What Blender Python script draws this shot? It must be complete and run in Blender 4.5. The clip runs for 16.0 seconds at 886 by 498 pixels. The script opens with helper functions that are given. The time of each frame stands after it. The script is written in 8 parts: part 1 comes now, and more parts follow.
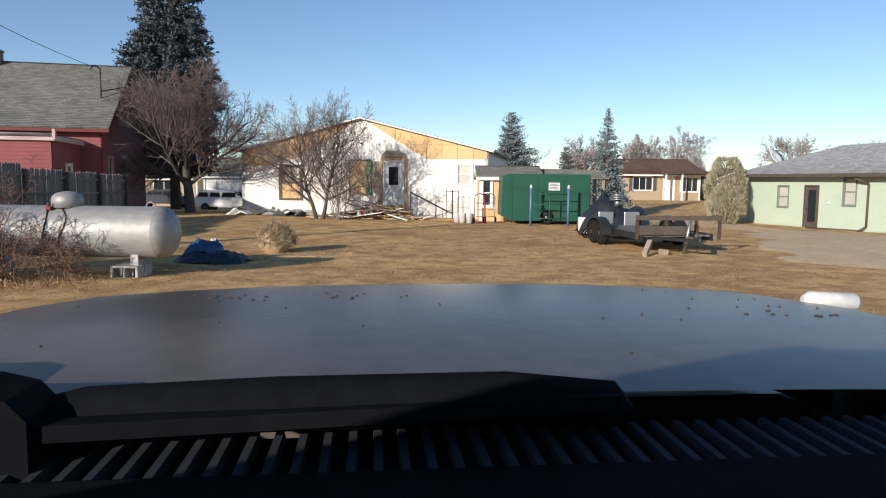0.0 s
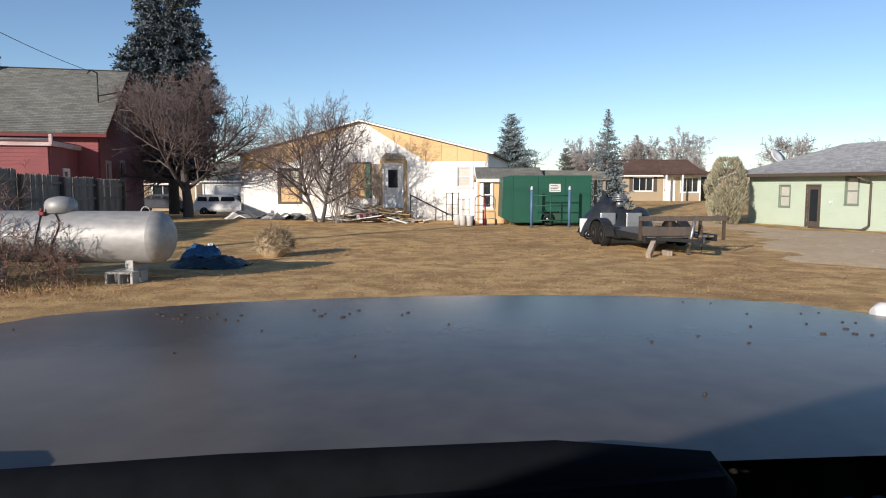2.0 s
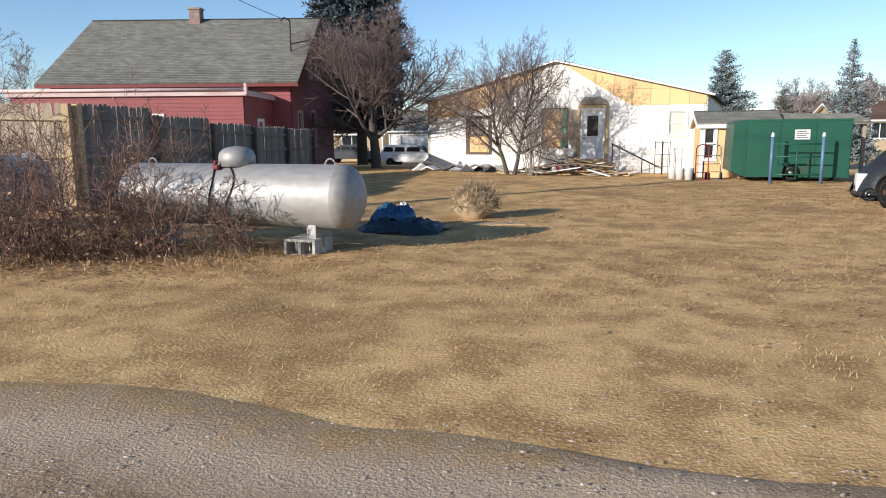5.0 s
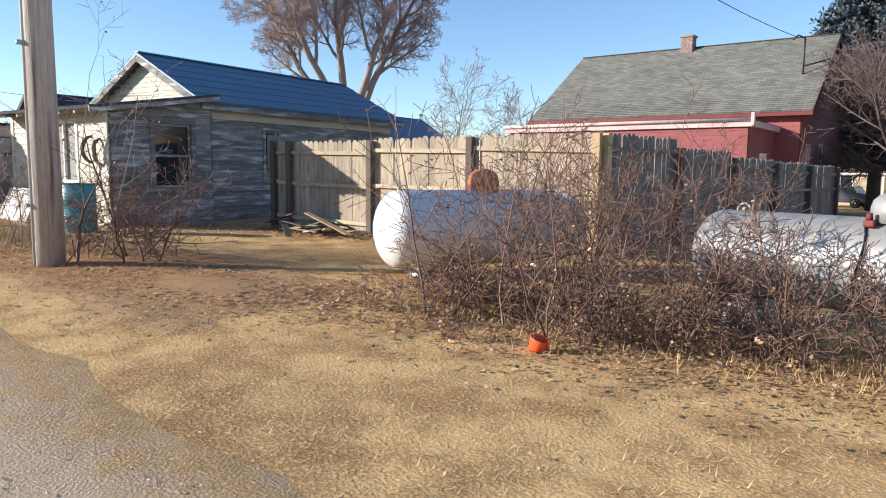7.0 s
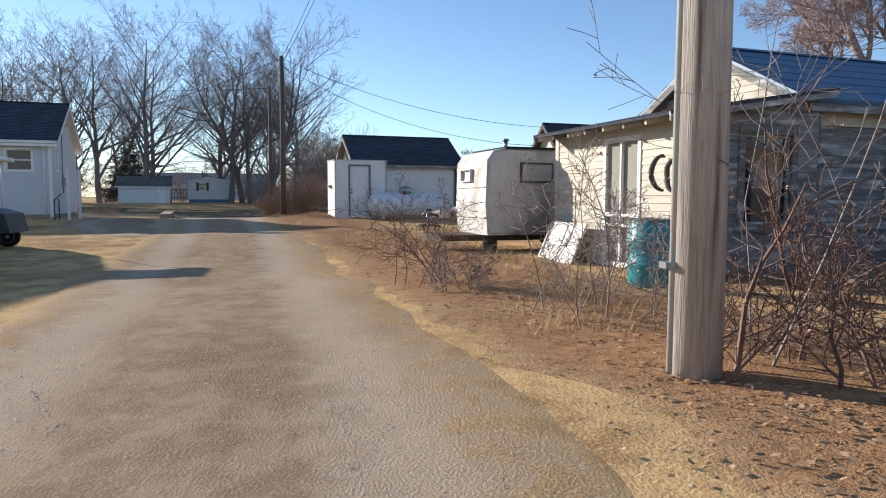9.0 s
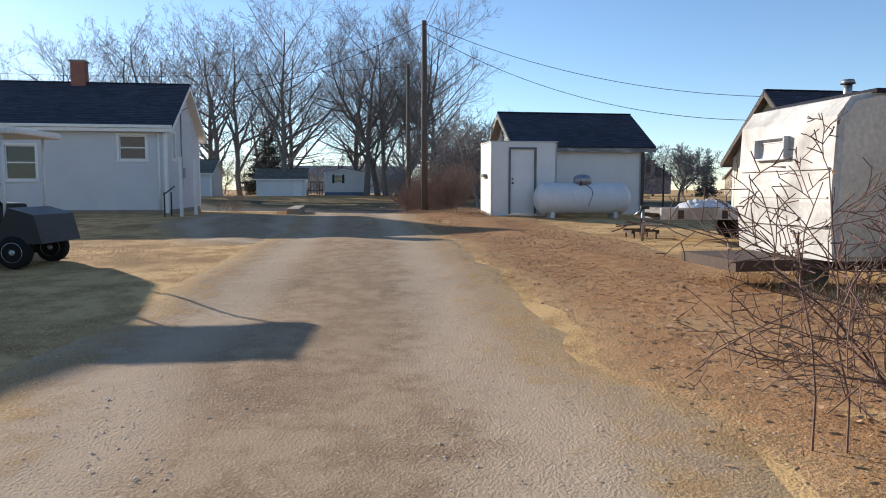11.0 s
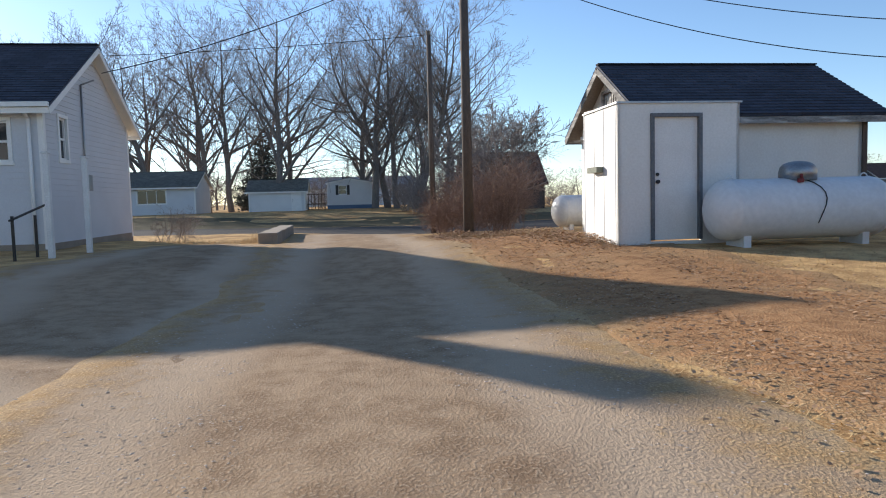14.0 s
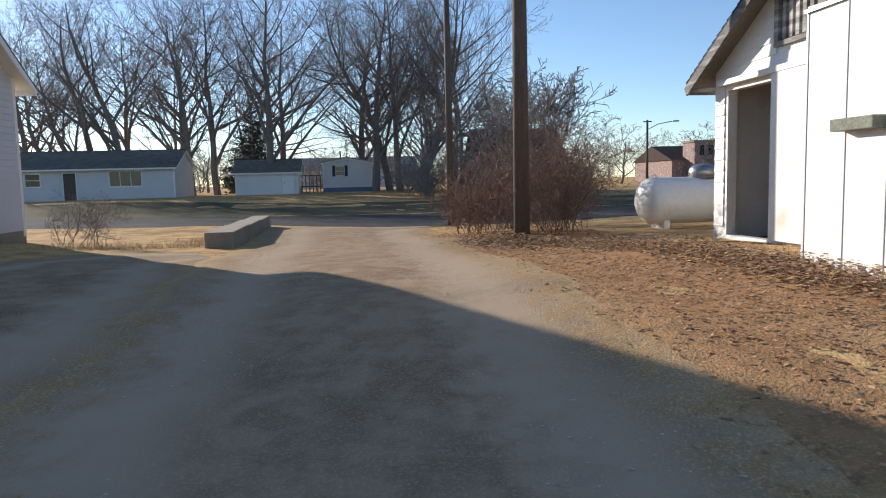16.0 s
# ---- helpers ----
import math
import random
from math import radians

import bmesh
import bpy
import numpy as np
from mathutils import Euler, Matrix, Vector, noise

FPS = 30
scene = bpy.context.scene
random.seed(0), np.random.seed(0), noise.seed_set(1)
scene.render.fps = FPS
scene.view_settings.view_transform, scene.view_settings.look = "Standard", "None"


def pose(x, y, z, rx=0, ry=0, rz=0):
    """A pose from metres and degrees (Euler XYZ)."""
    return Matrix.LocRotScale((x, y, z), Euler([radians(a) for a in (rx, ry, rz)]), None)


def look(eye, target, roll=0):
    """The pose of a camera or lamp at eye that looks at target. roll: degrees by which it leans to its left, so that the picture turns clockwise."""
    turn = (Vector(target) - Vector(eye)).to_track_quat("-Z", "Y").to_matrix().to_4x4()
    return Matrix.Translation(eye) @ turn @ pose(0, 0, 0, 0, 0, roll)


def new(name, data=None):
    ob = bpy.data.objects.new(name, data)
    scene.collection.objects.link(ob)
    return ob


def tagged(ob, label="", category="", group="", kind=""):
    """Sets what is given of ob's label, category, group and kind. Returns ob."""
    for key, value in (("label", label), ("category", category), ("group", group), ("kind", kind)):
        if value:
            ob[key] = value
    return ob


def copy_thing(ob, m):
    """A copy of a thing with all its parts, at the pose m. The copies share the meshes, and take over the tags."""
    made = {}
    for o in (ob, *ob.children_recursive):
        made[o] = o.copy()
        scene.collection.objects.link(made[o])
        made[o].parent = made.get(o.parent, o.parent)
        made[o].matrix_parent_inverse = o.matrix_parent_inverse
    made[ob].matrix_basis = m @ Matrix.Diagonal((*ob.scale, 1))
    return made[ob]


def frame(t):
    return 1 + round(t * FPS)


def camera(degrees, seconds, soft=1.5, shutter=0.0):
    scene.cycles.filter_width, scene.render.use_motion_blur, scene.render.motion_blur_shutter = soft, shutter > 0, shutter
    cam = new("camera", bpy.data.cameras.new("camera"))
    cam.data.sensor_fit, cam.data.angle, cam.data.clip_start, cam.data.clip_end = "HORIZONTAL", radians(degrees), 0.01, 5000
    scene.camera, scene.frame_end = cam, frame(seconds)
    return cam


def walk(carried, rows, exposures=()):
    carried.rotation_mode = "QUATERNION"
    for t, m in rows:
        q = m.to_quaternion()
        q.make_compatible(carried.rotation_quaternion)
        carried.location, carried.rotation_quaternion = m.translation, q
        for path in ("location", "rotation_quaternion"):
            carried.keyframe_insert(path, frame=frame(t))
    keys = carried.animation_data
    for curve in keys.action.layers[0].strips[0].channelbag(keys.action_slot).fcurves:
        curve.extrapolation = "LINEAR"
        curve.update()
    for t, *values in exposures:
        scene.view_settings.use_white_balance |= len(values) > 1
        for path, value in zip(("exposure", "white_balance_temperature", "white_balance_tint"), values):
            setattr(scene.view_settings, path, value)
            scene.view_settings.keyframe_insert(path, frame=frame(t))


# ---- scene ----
cam = camera(65.5, 16.0, soft=1.05)
walk(cam, [
    (0.0, pose(-0.000, 0.000, 1.416, 84.42, -0.53, -0.00)),
    (0.5, pose(0.000, 0.000, 1.416, 84.45, -0.47, 0.00)),
    (1.0, pose(0.000, 0.001, 1.416, 84.20, -0.55, 0.01)),
    (1.5, pose(0.001, 0.001, 1.416, 84.38, -0.45, 0.02)),
    (2.0, pose(-0.012, 0.192, 1.405, 84.63, -0.06, -0.04)),
    (2.5, pose(-0.072, 0.596, 1.380, 83.09, -0.42, 0.30)),
    (3.0, pose(-0.116, 0.913, 1.379, 82.45, -0.32, 1.21)),
    (3.5, pose(-0.230, 1.277, 1.370, 81.98, -0.08, 2.98)),
    (4.0, pose(-0.400, 1.692, 1.362, 81.51, 0.01, 5.67)),
    (4.5, pose(-0.642, 2.150, 1.355, 81.04, 0.11, 9.44)),
    (5.0, pose(-0.980, 2.629, 1.348, 80.57, 0.40, 14.58)),
    (5.5, pose(-1.438, 3.091, 1.341, 80.10, 1.41, 21.45)),
    (6.0, pose(-2.057, 3.454, 1.355, 82.56, -1.53, 30.58)),
    (6.5, pose(-2.796, 3.846, 1.321, 83.63, 0.94, 39.64)),
    (7.0, pose(-3.818, 4.238, 1.343, 83.50, -0.57, 49.84)),
    (7.5, pose(-4.904, 4.380, 1.339, 84.55, -1.13, 60.31)),
    (8.0, pose(-6.093, 4.354, 1.313, 84.71, 1.12, 71.29)),
    (8.5, pose(-7.455, 4.230, 1.327, 85.95, -1.31, 80.64)),
    (9.0, pose(-8.710, 4.048, 1.321, 85.72, -0.17, 86.97)),
    (9.5, pose(-10.118, 3.783, 1.310, 85.73, -0.25, 91.64)),
    (10.0, pose(-11.569, 3.452, 1.294, 84.98, -0.09, 94.67)),
    (10.5, pose(-13.107, 3.071, 1.304, 85.02, -0.03, 96.62)),
    (11.0, pose(-14.707, 2.658, 1.311, 85.06, -0.03, 97.78)),
    (11.5, pose(-16.342, 2.230, 1.315, 85.10, -0.07, 98.39)),
    (12.0, pose(-17.986, 1.797, 1.316, 85.13, -0.25, 98.66)),
    (12.5, pose(-19.609, 1.368, 1.316, 85.17, -0.88, 98.80)),
    (13.0, pose(-21.188, 0.964, 1.310, 85.04, 0.57, 98.96)),
    (13.5, pose(-22.914, 0.498, 1.317, 85.31, 0.23, 98.75)),
    (14.0, pose(-24.598, 0.072, 1.317, 85.87, 1.48, 98.39)),
    (14.5, pose(-26.159, -0.309, 1.317, 85.78, 1.09, 97.97)),
    (15.0, pose(-27.771, -0.706, 1.335, 84.78, 1.96, 97.93)),
    (15.5, pose(-29.309, -1.109, 1.357, 84.58, 1.25, 98.22)),
    (16.0, pose(-30.869, -1.514, 1.374, 84.36, 1.38, 98.44)),
], exposures=[(0.0, 0.24, 6000, 11), (3.2, 0.24, 6000, 11), (5.3, 0.54, 5900, 10), (6.0, 0.7, 5900, 10), (7.0, 0.88, 5900, 10), (8.0, 0.7, 5900, 10), (9.0, 0.64, 5900, 10), (10.0, 0.57, 5900, 10), (12.5, 0.68, 5900, 10), (15.2, 0.72, 6000, 11), (16.0, 0.54, 6000, 11)])

# world and sun: low winter afternoon sun
SUN = Vector((-0.569, -0.769, 0.292)).normalized()
world = bpy.data.worlds.new("world")
scene.world = world
world.use_nodes = True
wn = world.node_tree
sky = wn.nodes.new("ShaderNodeTexSky")
sky.sky_type = "NISHITA"
sky.sun_disc = False
sky.sun_elevation = math.asin(SUN.z)
sky.sun_rotation = math.atan2(SUN.x, SUN.y)
sky.altitude = 1500
sky.air_density = 1.0
sky.dust_density = 0.3
sky.ozone_density = 1.8
wn.links.new(sky.outputs[0], wn.nodes["Background"].inputs[0])
wn.nodes["Background"].inputs[1].default_value = 0.112
sun_data = bpy.data.lights.new("sun", "SUN")
sun_data.energy, sun_data.angle, sun_data.color = 5.0, radians(0.5), (1.0, 0.88, 0.72)
sun = new("sun", sun_data)
sun.matrix_basis = look(SUN * 60, (0, 0, 0))


# ---- helpers for materials ----
def mat(name, c1, c2=None, rough=0.8, metal=0.0, scale=3.0, fine=40.0, bump=0.25, stretch=(1, 1, 1), rnd=0.0, coat=0.0, island=False, dirt=None, dirt_at=0.62, spec=0.4):
    """Two-scale noise between c1 and c2, fine bump, optional stains and change from piece to piece."""
    m = bpy.data.materials.new(name)
    m.use_nodes = True
    n, l = m.node_tree.nodes, m.node_tree.links
    b = n["Principled BSDF"]
    c2 = c2 or tuple(v * 0.72 for v in c1)
    tc = n.new("ShaderNodeTexCoord")
    mp = n.new("ShaderNodeMapping")
    mp.inputs["Scale"].default_value = stretch
    at = tc.outputs["Object"]
    if rnd and not island:
        # each piece is cut from another place of the grain
        sh = n.new("ShaderNodeVectorMath")
        sh.operation = "MULTIPLY_ADD"
        sh.inputs[1].default_value = (37.0, 53.0, 29.0)
        l.new(n.new("ShaderNodeObjectInfo").outputs["Random"], sh.inputs[0])
        l.new(at, sh.inputs[2])
        at = sh.outputs[0]
    l.new(at, mp.inputs[0])
    big = n.new("ShaderNodeTexNoise")
    big.inputs["Scale"].default_value, big.inputs["Detail"].default_value = scale, 6
    small = n.new("ShaderNodeTexNoise")
    small.inputs["Scale"].default_value, small.inputs["Detail"].default_value = fine, 4
    l.new(mp.outputs[0], big.inputs["Vector"])
    l.new(mp.outputs[0], small.inputs["Vector"])
    mixf = n.new("ShaderNodeMath")
    mixf.operation = "MULTIPLY_ADD"
    mixf.inputs[1].default_value = 0.55
    l.new(small.outputs[0], mixf.inputs[0])
    half = n.new("ShaderNodeMath")
    half.operation = "MULTIPLY"
    half.inputs[1].default_value = 0.45
    l.new(big.outputs[0], half.inputs[0])
    l.new(half.outputs[0], mixf.inputs[2])
    ramp = n.new("ShaderNodeValToRGB")
    ramp.color_ramp.elements[0].position, ramp.color_ramp.elements[1].position = 0.36, 0.64
    ramp.color_ramp.elements[0].color, ramp.color_ramp.elements[1].color = (*c2, 1), (*c1, 1)
    l.new(mixf.outputs[0], ramp.inputs[0])
    col = ramp.outputs[0]
    if dirt:
        dn = n.new("ShaderNodeTexNoise")
        dn.inputs["Scale"].default_value, dn.inputs["Detail"].default_value = scale * 0.6, 8
        l.new(mp.outputs[0], dn.inputs["Vector"])
        dr = n.new("ShaderNodeValToRGB")
        dr.color_ramp.elements[0].position, dr.color_ramp.elements[1].position = dirt_at - 0.06, dirt_at + 0.1
        l.new(dn.outputs[0], dr.inputs[0])
        dm = n.new("ShaderNodeMix")
        dm.data_type = "RGBA"
        dm.inputs["B"].default_value = (*dirt, 1)
        l.new(dr.outputs[0], dm.inputs["Factor"])
        l.new(col, dm.inputs["A"])
        col = dm.outputs["Result"]
    if rnd:
        if island:
            src = n.new("ShaderNodeNewGeometry").outputs["Random Per Island"]
        else:
            src = n.new("ShaderNodeObjectInfo").outputs["Random"]
        mr = n.new("ShaderNodeMapRange")
        mr.inputs["To Min"].default_value, mr.inputs["To Max"].default_value = 1 - rnd, 1 + rnd
        l.new(src, mr.inputs["Value"])
        hs = n.new("ShaderNodeHueSaturation")
        l.new(mr.outputs[0], hs.inputs["Value"])
        l.new(col, hs.inputs["Color"])
        col = hs.outputs[0]
    l.new(col, b.inputs["Base Color"])
    b.inputs["Roughness"].default_value, b.inputs["Metallic"].default_value = rough, metal
    b.inputs["Specular IOR Level"].default_value = spec
    b.inputs["Coat Weight"].default_value = coat
    if bump:
        bp = n.new("ShaderNodeBump")
        bp.inputs["Strength"].default_value, bp.inputs["Distance"].default_value = bump, 0.02
        l.new(mixf.outputs[0], bp.inputs["Height"])
        l.new(bp.outputs[0], b.inputs["Normal"])
    return m


def glass_mat(name, tint=(0.02, 0.025, 0.03)):
    m = bpy.data.materials.new(name)
    m.use_nodes = True
    b = m.node_tree.nodes["Principled BSDF"]
    b.inputs["Base Color"].default_value = (*tint, 1)
    b.inputs["Roughness"].default_value = 0.06
    b.inputs["Specular IOR Level"].default_value = 0.6
    return m


def shingle_mat(name, c1, c2, w=0.3, h=0.14):
    """Asphalt shingles: tabs of uneven tone on stepped courses."""
    m = mat(name, c1, c2, rough=0.95, scale=1.2, fine=60, bump=0.35)
    n, l = m.node_tree.nodes, m.node_tree.links
    b = n["Principled BSDF"]
    old = b.inputs["Base Color"].links[0].from_socket
    br = n.new("ShaderNodeTexBrick")
    br.inputs["Scale"].default_value = 1.0
    br.inputs["Brick Width"].default_value, br.inputs["Row Height"].default_value = w, h
    br.inputs["Mortar Size"].default_value = 0.006
    br.inputs["Color1"].default_value, br.inputs["Color2"].default_value = (1.15, 1.15, 1.15, 1), (0.75, 0.75, 0.75, 1)
    br.inputs["Mortar"].default_value = (0.35, 0.35, 0.35, 1)
    uv = n.new("ShaderNodeUVMap")
    l.new(uv.outputs[0], br.inputs["Vector"])
    mx = n.new("ShaderNodeMix")
    mx.data_type, mx.blend_type = "RGBA", "MULTIPLY"
    mx.inputs["Factor"].default_value = 1.0
    l.new(old, mx.inputs["A"])
    l.new(br.outputs["Color"], mx.inputs["B"])
    l.new(mx.outputs["Result"], b.inputs["Base Color"])
    return m


M = {
    "white_paint": mat("white_paint", (0.8, 0.78, 0.73), (0.7, 0.68, 0.63), rough=0.6, scale=1.5, fine=25, bump=0.1, dirt=(0.5, 0.45, 0.38), dirt_at=0.7),
    "white_trim": mat("white_trim", (0.82, 0.8, 0.76), (0.72, 0.7, 0.66), rough=0.5, scale=3, bump=0.08),
    "white_wrap": mat("white_wrap", (0.82, 0.8, 0.76), (0.74, 0.71, 0.66), rough=0.7, scale=0.8, fine=9, bump=0.3, dirt=(0.6, 0.52, 0.42), dirt_at=0.66),
    # twigs greyed and lightened: distance haze put into the colour
    "hazy_twig": mat("hazy_twig", (0.4, 0.36, 0.345), (0.29, 0.26, 0.25), rough=0.9, bump=0, rnd=0.15, island=True),
    "mauve_twig": mat("mauve_twig", (0.21, 0.155, 0.14), (0.12, 0.088, 0.08), rough=0.9, bump=0, rnd=0.2, island=True),
    "slat_plastic": mat("slat_plastic", (0.045, 0.05, 0.058), (0.03, 0.034, 0.04), rough=0.7, bump=0.05, spec=0.15),
    "cream_siding": mat("cream_siding", (0.62, 0.575, 0.475), (0.5, 0.455, 0.36), rough=0.75, scale=2.5, fine=30, stretch=(0.4, 0.4, 2), rnd=0.07, dirt=(0.36, 0.31, 0.24), dirt_at=0.63),
    "weathered_siding": mat("weathered_siding", (0.29, 0.275, 0.255), (0.09, 0.083, 0.076), rough=0.85, scale=3.5, fine=30, stretch=(0.6, 0.6, 4), rnd=0.3, dirt=(0.54, 0.53, 0.5), dirt_at=0.58),
    "red_siding": mat("red_siding", (0.3, 0.085, 0.085), (0.23, 0.065, 0.066), rough=0.7, scale=1.5, fine=20, bump=0.12, rnd=0.06),
    "red_trim": mat("red_trim", (0.2, 0.035, 0.035), rough=0.65, bump=0.1),
    "green_siding": mat("green_siding", (0.5, 0.57, 0.45), (0.45, 0.52, 0.41), rough=0.7, scale=1.5, fine=20, bump=0.1, rnd=0.03),
    "vinyl_white": mat("vinyl_white", (0.72, 0.71, 0.69), (0.64, 0.63, 0.61), rough=0.55, scale=1.2, bump=0.06, rnd=0.02),
    "vinyl_grey": mat("vinyl_grey", (0.6, 0.6, 0.61), (0.53, 0.53, 0.54), rough=0.6, scale=1.2, bump=0.06, rnd=0.03),
    "tan_siding": mat("tan_siding", (0.42, 0.33, 0.22), (0.36, 0.28, 0.18), rough=0.75, bump=0.1, rnd=0.03),
    "yellow_siding": mat("yellow_siding", (0.74, 0.68, 0.54), (0.66, 0.6, 0.46), rough=0.7, bump=0.1, rnd=0.03),
    "osb": mat("osb", (0.72, 0.49, 0.25), (0.58, 0.38, 0.18), rough=0.8, scale=14, fine=55, bump=0.3, rnd=0.07),
    "lumber": mat("lumber", (0.55, 0.4, 0.22), (0.4, 0.28, 0.15), rough=0.75, scale=4, fine=30, stretch=(4, 4, 0.6), rnd=0.18),
    "grey_wood": mat("grey_wood", (0.47, 0.385, 0.285), (0.24, 0.19, 0.14), rough=0.9, scale=5, fine=45, stretch=(5, 5, 0.5), rnd=0.22, dirt=(0.2, 0.165, 0.13), dirt_at=0.6),
    "dark_wood": mat("dark_wood", (0.13, 0.1, 0.08), (0.07, 0.055, 0.045), rough=0.85, scale=5, stretch=(3, 3, 0.6), rnd=0.15),
    "pole_wood": mat("pole_wood", (0.58, 0.53, 0.49), (0.36, 0.315, 0.285), rough=0.9, scale=5, fine=22, stretch=(5, 5, 0.22), bump=0.8, dirt=(0.17, 0.135, 0.11), dirt_at=0.6),
    "grey_shingle": shingle_mat("grey_shingle", (0.25, 0.243, 0.21), (0.165, 0.162, 0.142)),
    "pale_shingle": shingle_mat("pale_shingle", (0.42, 0.42, 0.42), (0.32, 0.32, 0.33)),
    "dark_shingle": shingle_mat("dark_shingle", (0.07, 0.077, 0.105), (0.042, 0.047, 0.066)),
    "brown_shingle": shingle_mat("brown_shingle", (0.16, 0.095, 0.07), (0.11, 0.065, 0.05)),
    "blue_roof": mat("blue_roof", (0.105, 0.195, 0.295), (0.085, 0.16, 0.245), rough=0.5, scale=1.2, fine=30, bump=0.12, rnd=0.08),
    "blue_metal": mat("blue_metal", (0.1, 0.17, 0.28), (0.08, 0.14, 0.23), rough=0.45, bump=0.05),
    "glass": glass_mat("glass"),
    "sky_glass": glass_mat("sky_glass", (0.05, 0.055, 0.06)),
    "screen_mesh": mat("screen_mesh", (0.34, 0.32, 0.28), (0.24, 0.225, 0.2), rough=0.9, scale=2, fine=60, bump=0.1),
    "dark_void": mat("dark_void", (0.03, 0.027, 0.025), rough=0.9, bump=0.1),
    "silver_tank": mat("silver_tank", (0.37, 0.36, 0.35), (0.28, 0.27, 0.26), rough=0.56, metal=0.35, scale=2.0, fine=14, bump=0.06, stretch=(0.5, 1, 1), dirt=(0.3, 0.28, 0.26), dirt_at=0.66),
    "white_tank": mat("white_tank", (0.78, 0.77, 0.75), (0.68, 0.67, 0.65), rough=0.4, scale=2.2, fine=14, bump=0.05, dirt=(0.5, 0.42, 0.34), dirt_at=0.69),
    "orange_lid": mat("orange_lid", (0.52, 0.17, 0.06), (0.36, 0.11, 0.04), rough=0.6, scale=6, bump=0.1),
    "concrete": mat("concrete", (0.46, 0.43, 0.39), (0.34, 0.32, 0.29), rough=0.9, scale=4, fine=70, bump=0.4),
    "old_concrete": mat("old_concrete", (0.34, 0.28, 0.21), (0.2, 0.165, 0.13), rough=0.95, scale=2, fine=50, bump=0.4),
    "brick": mat("brick", (0.38, 0.17, 0.125), (0.28, 0.12, 0.09), rough=0.85, scale=5, rnd=0.15, bump=0.2),
    "black_rubber": mat("black_rubber", (0.02, 0.02, 0.02), (0.013, 0.013, 0.013), rough=0.85, bump=0.1, spec=0.1),
    "black_metal": mat("black_metal", (0.035, 0.033, 0.032), (0.02, 0.02, 0.02), rough=0.5, metal=0.2, bump=0.08),
    "grey_metal": mat("grey_metal", (0.38, 0.38, 0.38), (0.28, 0.28, 0.28), rough=0.4, metal=0.8, bump=0.05),
    "rusty_metal": mat("rusty_metal", (0.12, 0.075, 0.05), (0.06, 0.045, 0.035), rough=0.8, metal=0.3, scale=9, bump=0.2),
    "green_paint": mat("green_paint", (0.016, 0.088, 0.055), (0.012, 0.066, 0.042), rough=0.45, scale=1.4, fine=18, bump=0.06, dirt=(0.05, 0.06, 0.04), dirt_at=0.7),
    "teal_paint": mat("teal_paint", (0.04, 0.28, 0.31), (0.03, 0.2, 0.23), rough=0.45, bump=0.05),
    "red_paint": mat("red_paint", (0.45, 0.04, 0.05), rough=0.45, bump=0.05),
    "blue_tarp": mat("blue_tarp", (0.05, 0.13, 0.24), (0.015, 0.05, 0.12), rough=0.32, scale=5, fine=20, bump=0.3),
    "black_tarp": mat("black_tarp", (0.03, 0.032, 0.038), (0.018, 0.02, 0.024), rough=0.42, scale=5, fine=20, bump=0.4),
    "hay": mat("hay", (0.46, 0.35, 0.22), (0.3, 0.22, 0.13), rough=0.9, scale=6, fine=50, bump=0.6, rnd=0.25, island=True),
    "slate_wood": mat("slate_wood", (0.25, 0.22, 0.19), (0.15, 0.135, 0.12), rough=0.9, scale=5, fine=45, stretch=(5, 5, 0.5), rnd=0.25),
    "dark_bark": mat("dark_bark", (0.11, 0.09, 0.08), (0.055, 0.046, 0.042), rough=0.95, scale=8, fine=40, bump=0.7, stretch=(2, 2, 0.6)),
    "pipe_grey": mat("pipe_grey", (0.5, 0.49, 0.46), (0.4, 0.39, 0.37), rough=0.6, scale=4, bump=0.05),
    "cotton_bark": mat("cotton_bark", (0.36, 0.31, 0.285), (0.2, 0.168, 0.15), rough=0.95, scale=8, fine=40, bump=0.7, stretch=(2, 2, 0.6)),
    "cotton_twig": mat("cotton_twig", (0.44, 0.335, 0.315), (0.27, 0.2, 0.185), rough=0.9, bump=0, rnd=0.2, island=True),
    "bark": mat("bark", (0.25, 0.22, 0.195), (0.14, 0.12, 0.105), rough=0.95, scale=8, fine=40, bump=0.7, stretch=(2, 2, 0.6)),
    "twig": mat("twig", (0.31, 0.265, 0.24), (0.2, 0.17, 0.155), rough=0.9, bump=0, rnd=0.2, island=True),
    "red_twig": mat("red_twig", (0.235, 0.14, 0.105), (0.12, 0.07, 0.053), rough=0.85, bump=0, rnd=0.25, island=True),
    "thicket_twig": mat("thicket_twig", (0.27, 0.17, 0.125), (0.14, 0.088, 0.065), rough=0.85, bump=0, rnd=0.3, island=True),
    "pale_twig": mat("pale_twig", (0.34, 0.27, 0.23), (0.22, 0.17, 0.14), rough=0.9, bump=0, rnd=0.2, island=True),
    "needles": mat("needles", (0.1, 0.11, 0.095), (0.06, 0.068, 0.058), rough=0.75, bump=0, rnd=0.35, island=True),
    "needles_tall": mat("needles_tall", (0.125, 0.15, 0.165), (0.065, 0.08, 0.09), rough=0.75, bump=0, rnd=0.35, island=True),
    "needles_blue": mat("needles_blue", (0.24, 0.28, 0.285), (0.13, 0.155, 0.165), rough=0.75, bump=0, rnd=0.3, island=True),
    "juniper": mat("juniper", (0.38, 0.34, 0.23), (0.24, 0.22, 0.14), rough=0.85, bump=0, rnd=0.3, island=True),
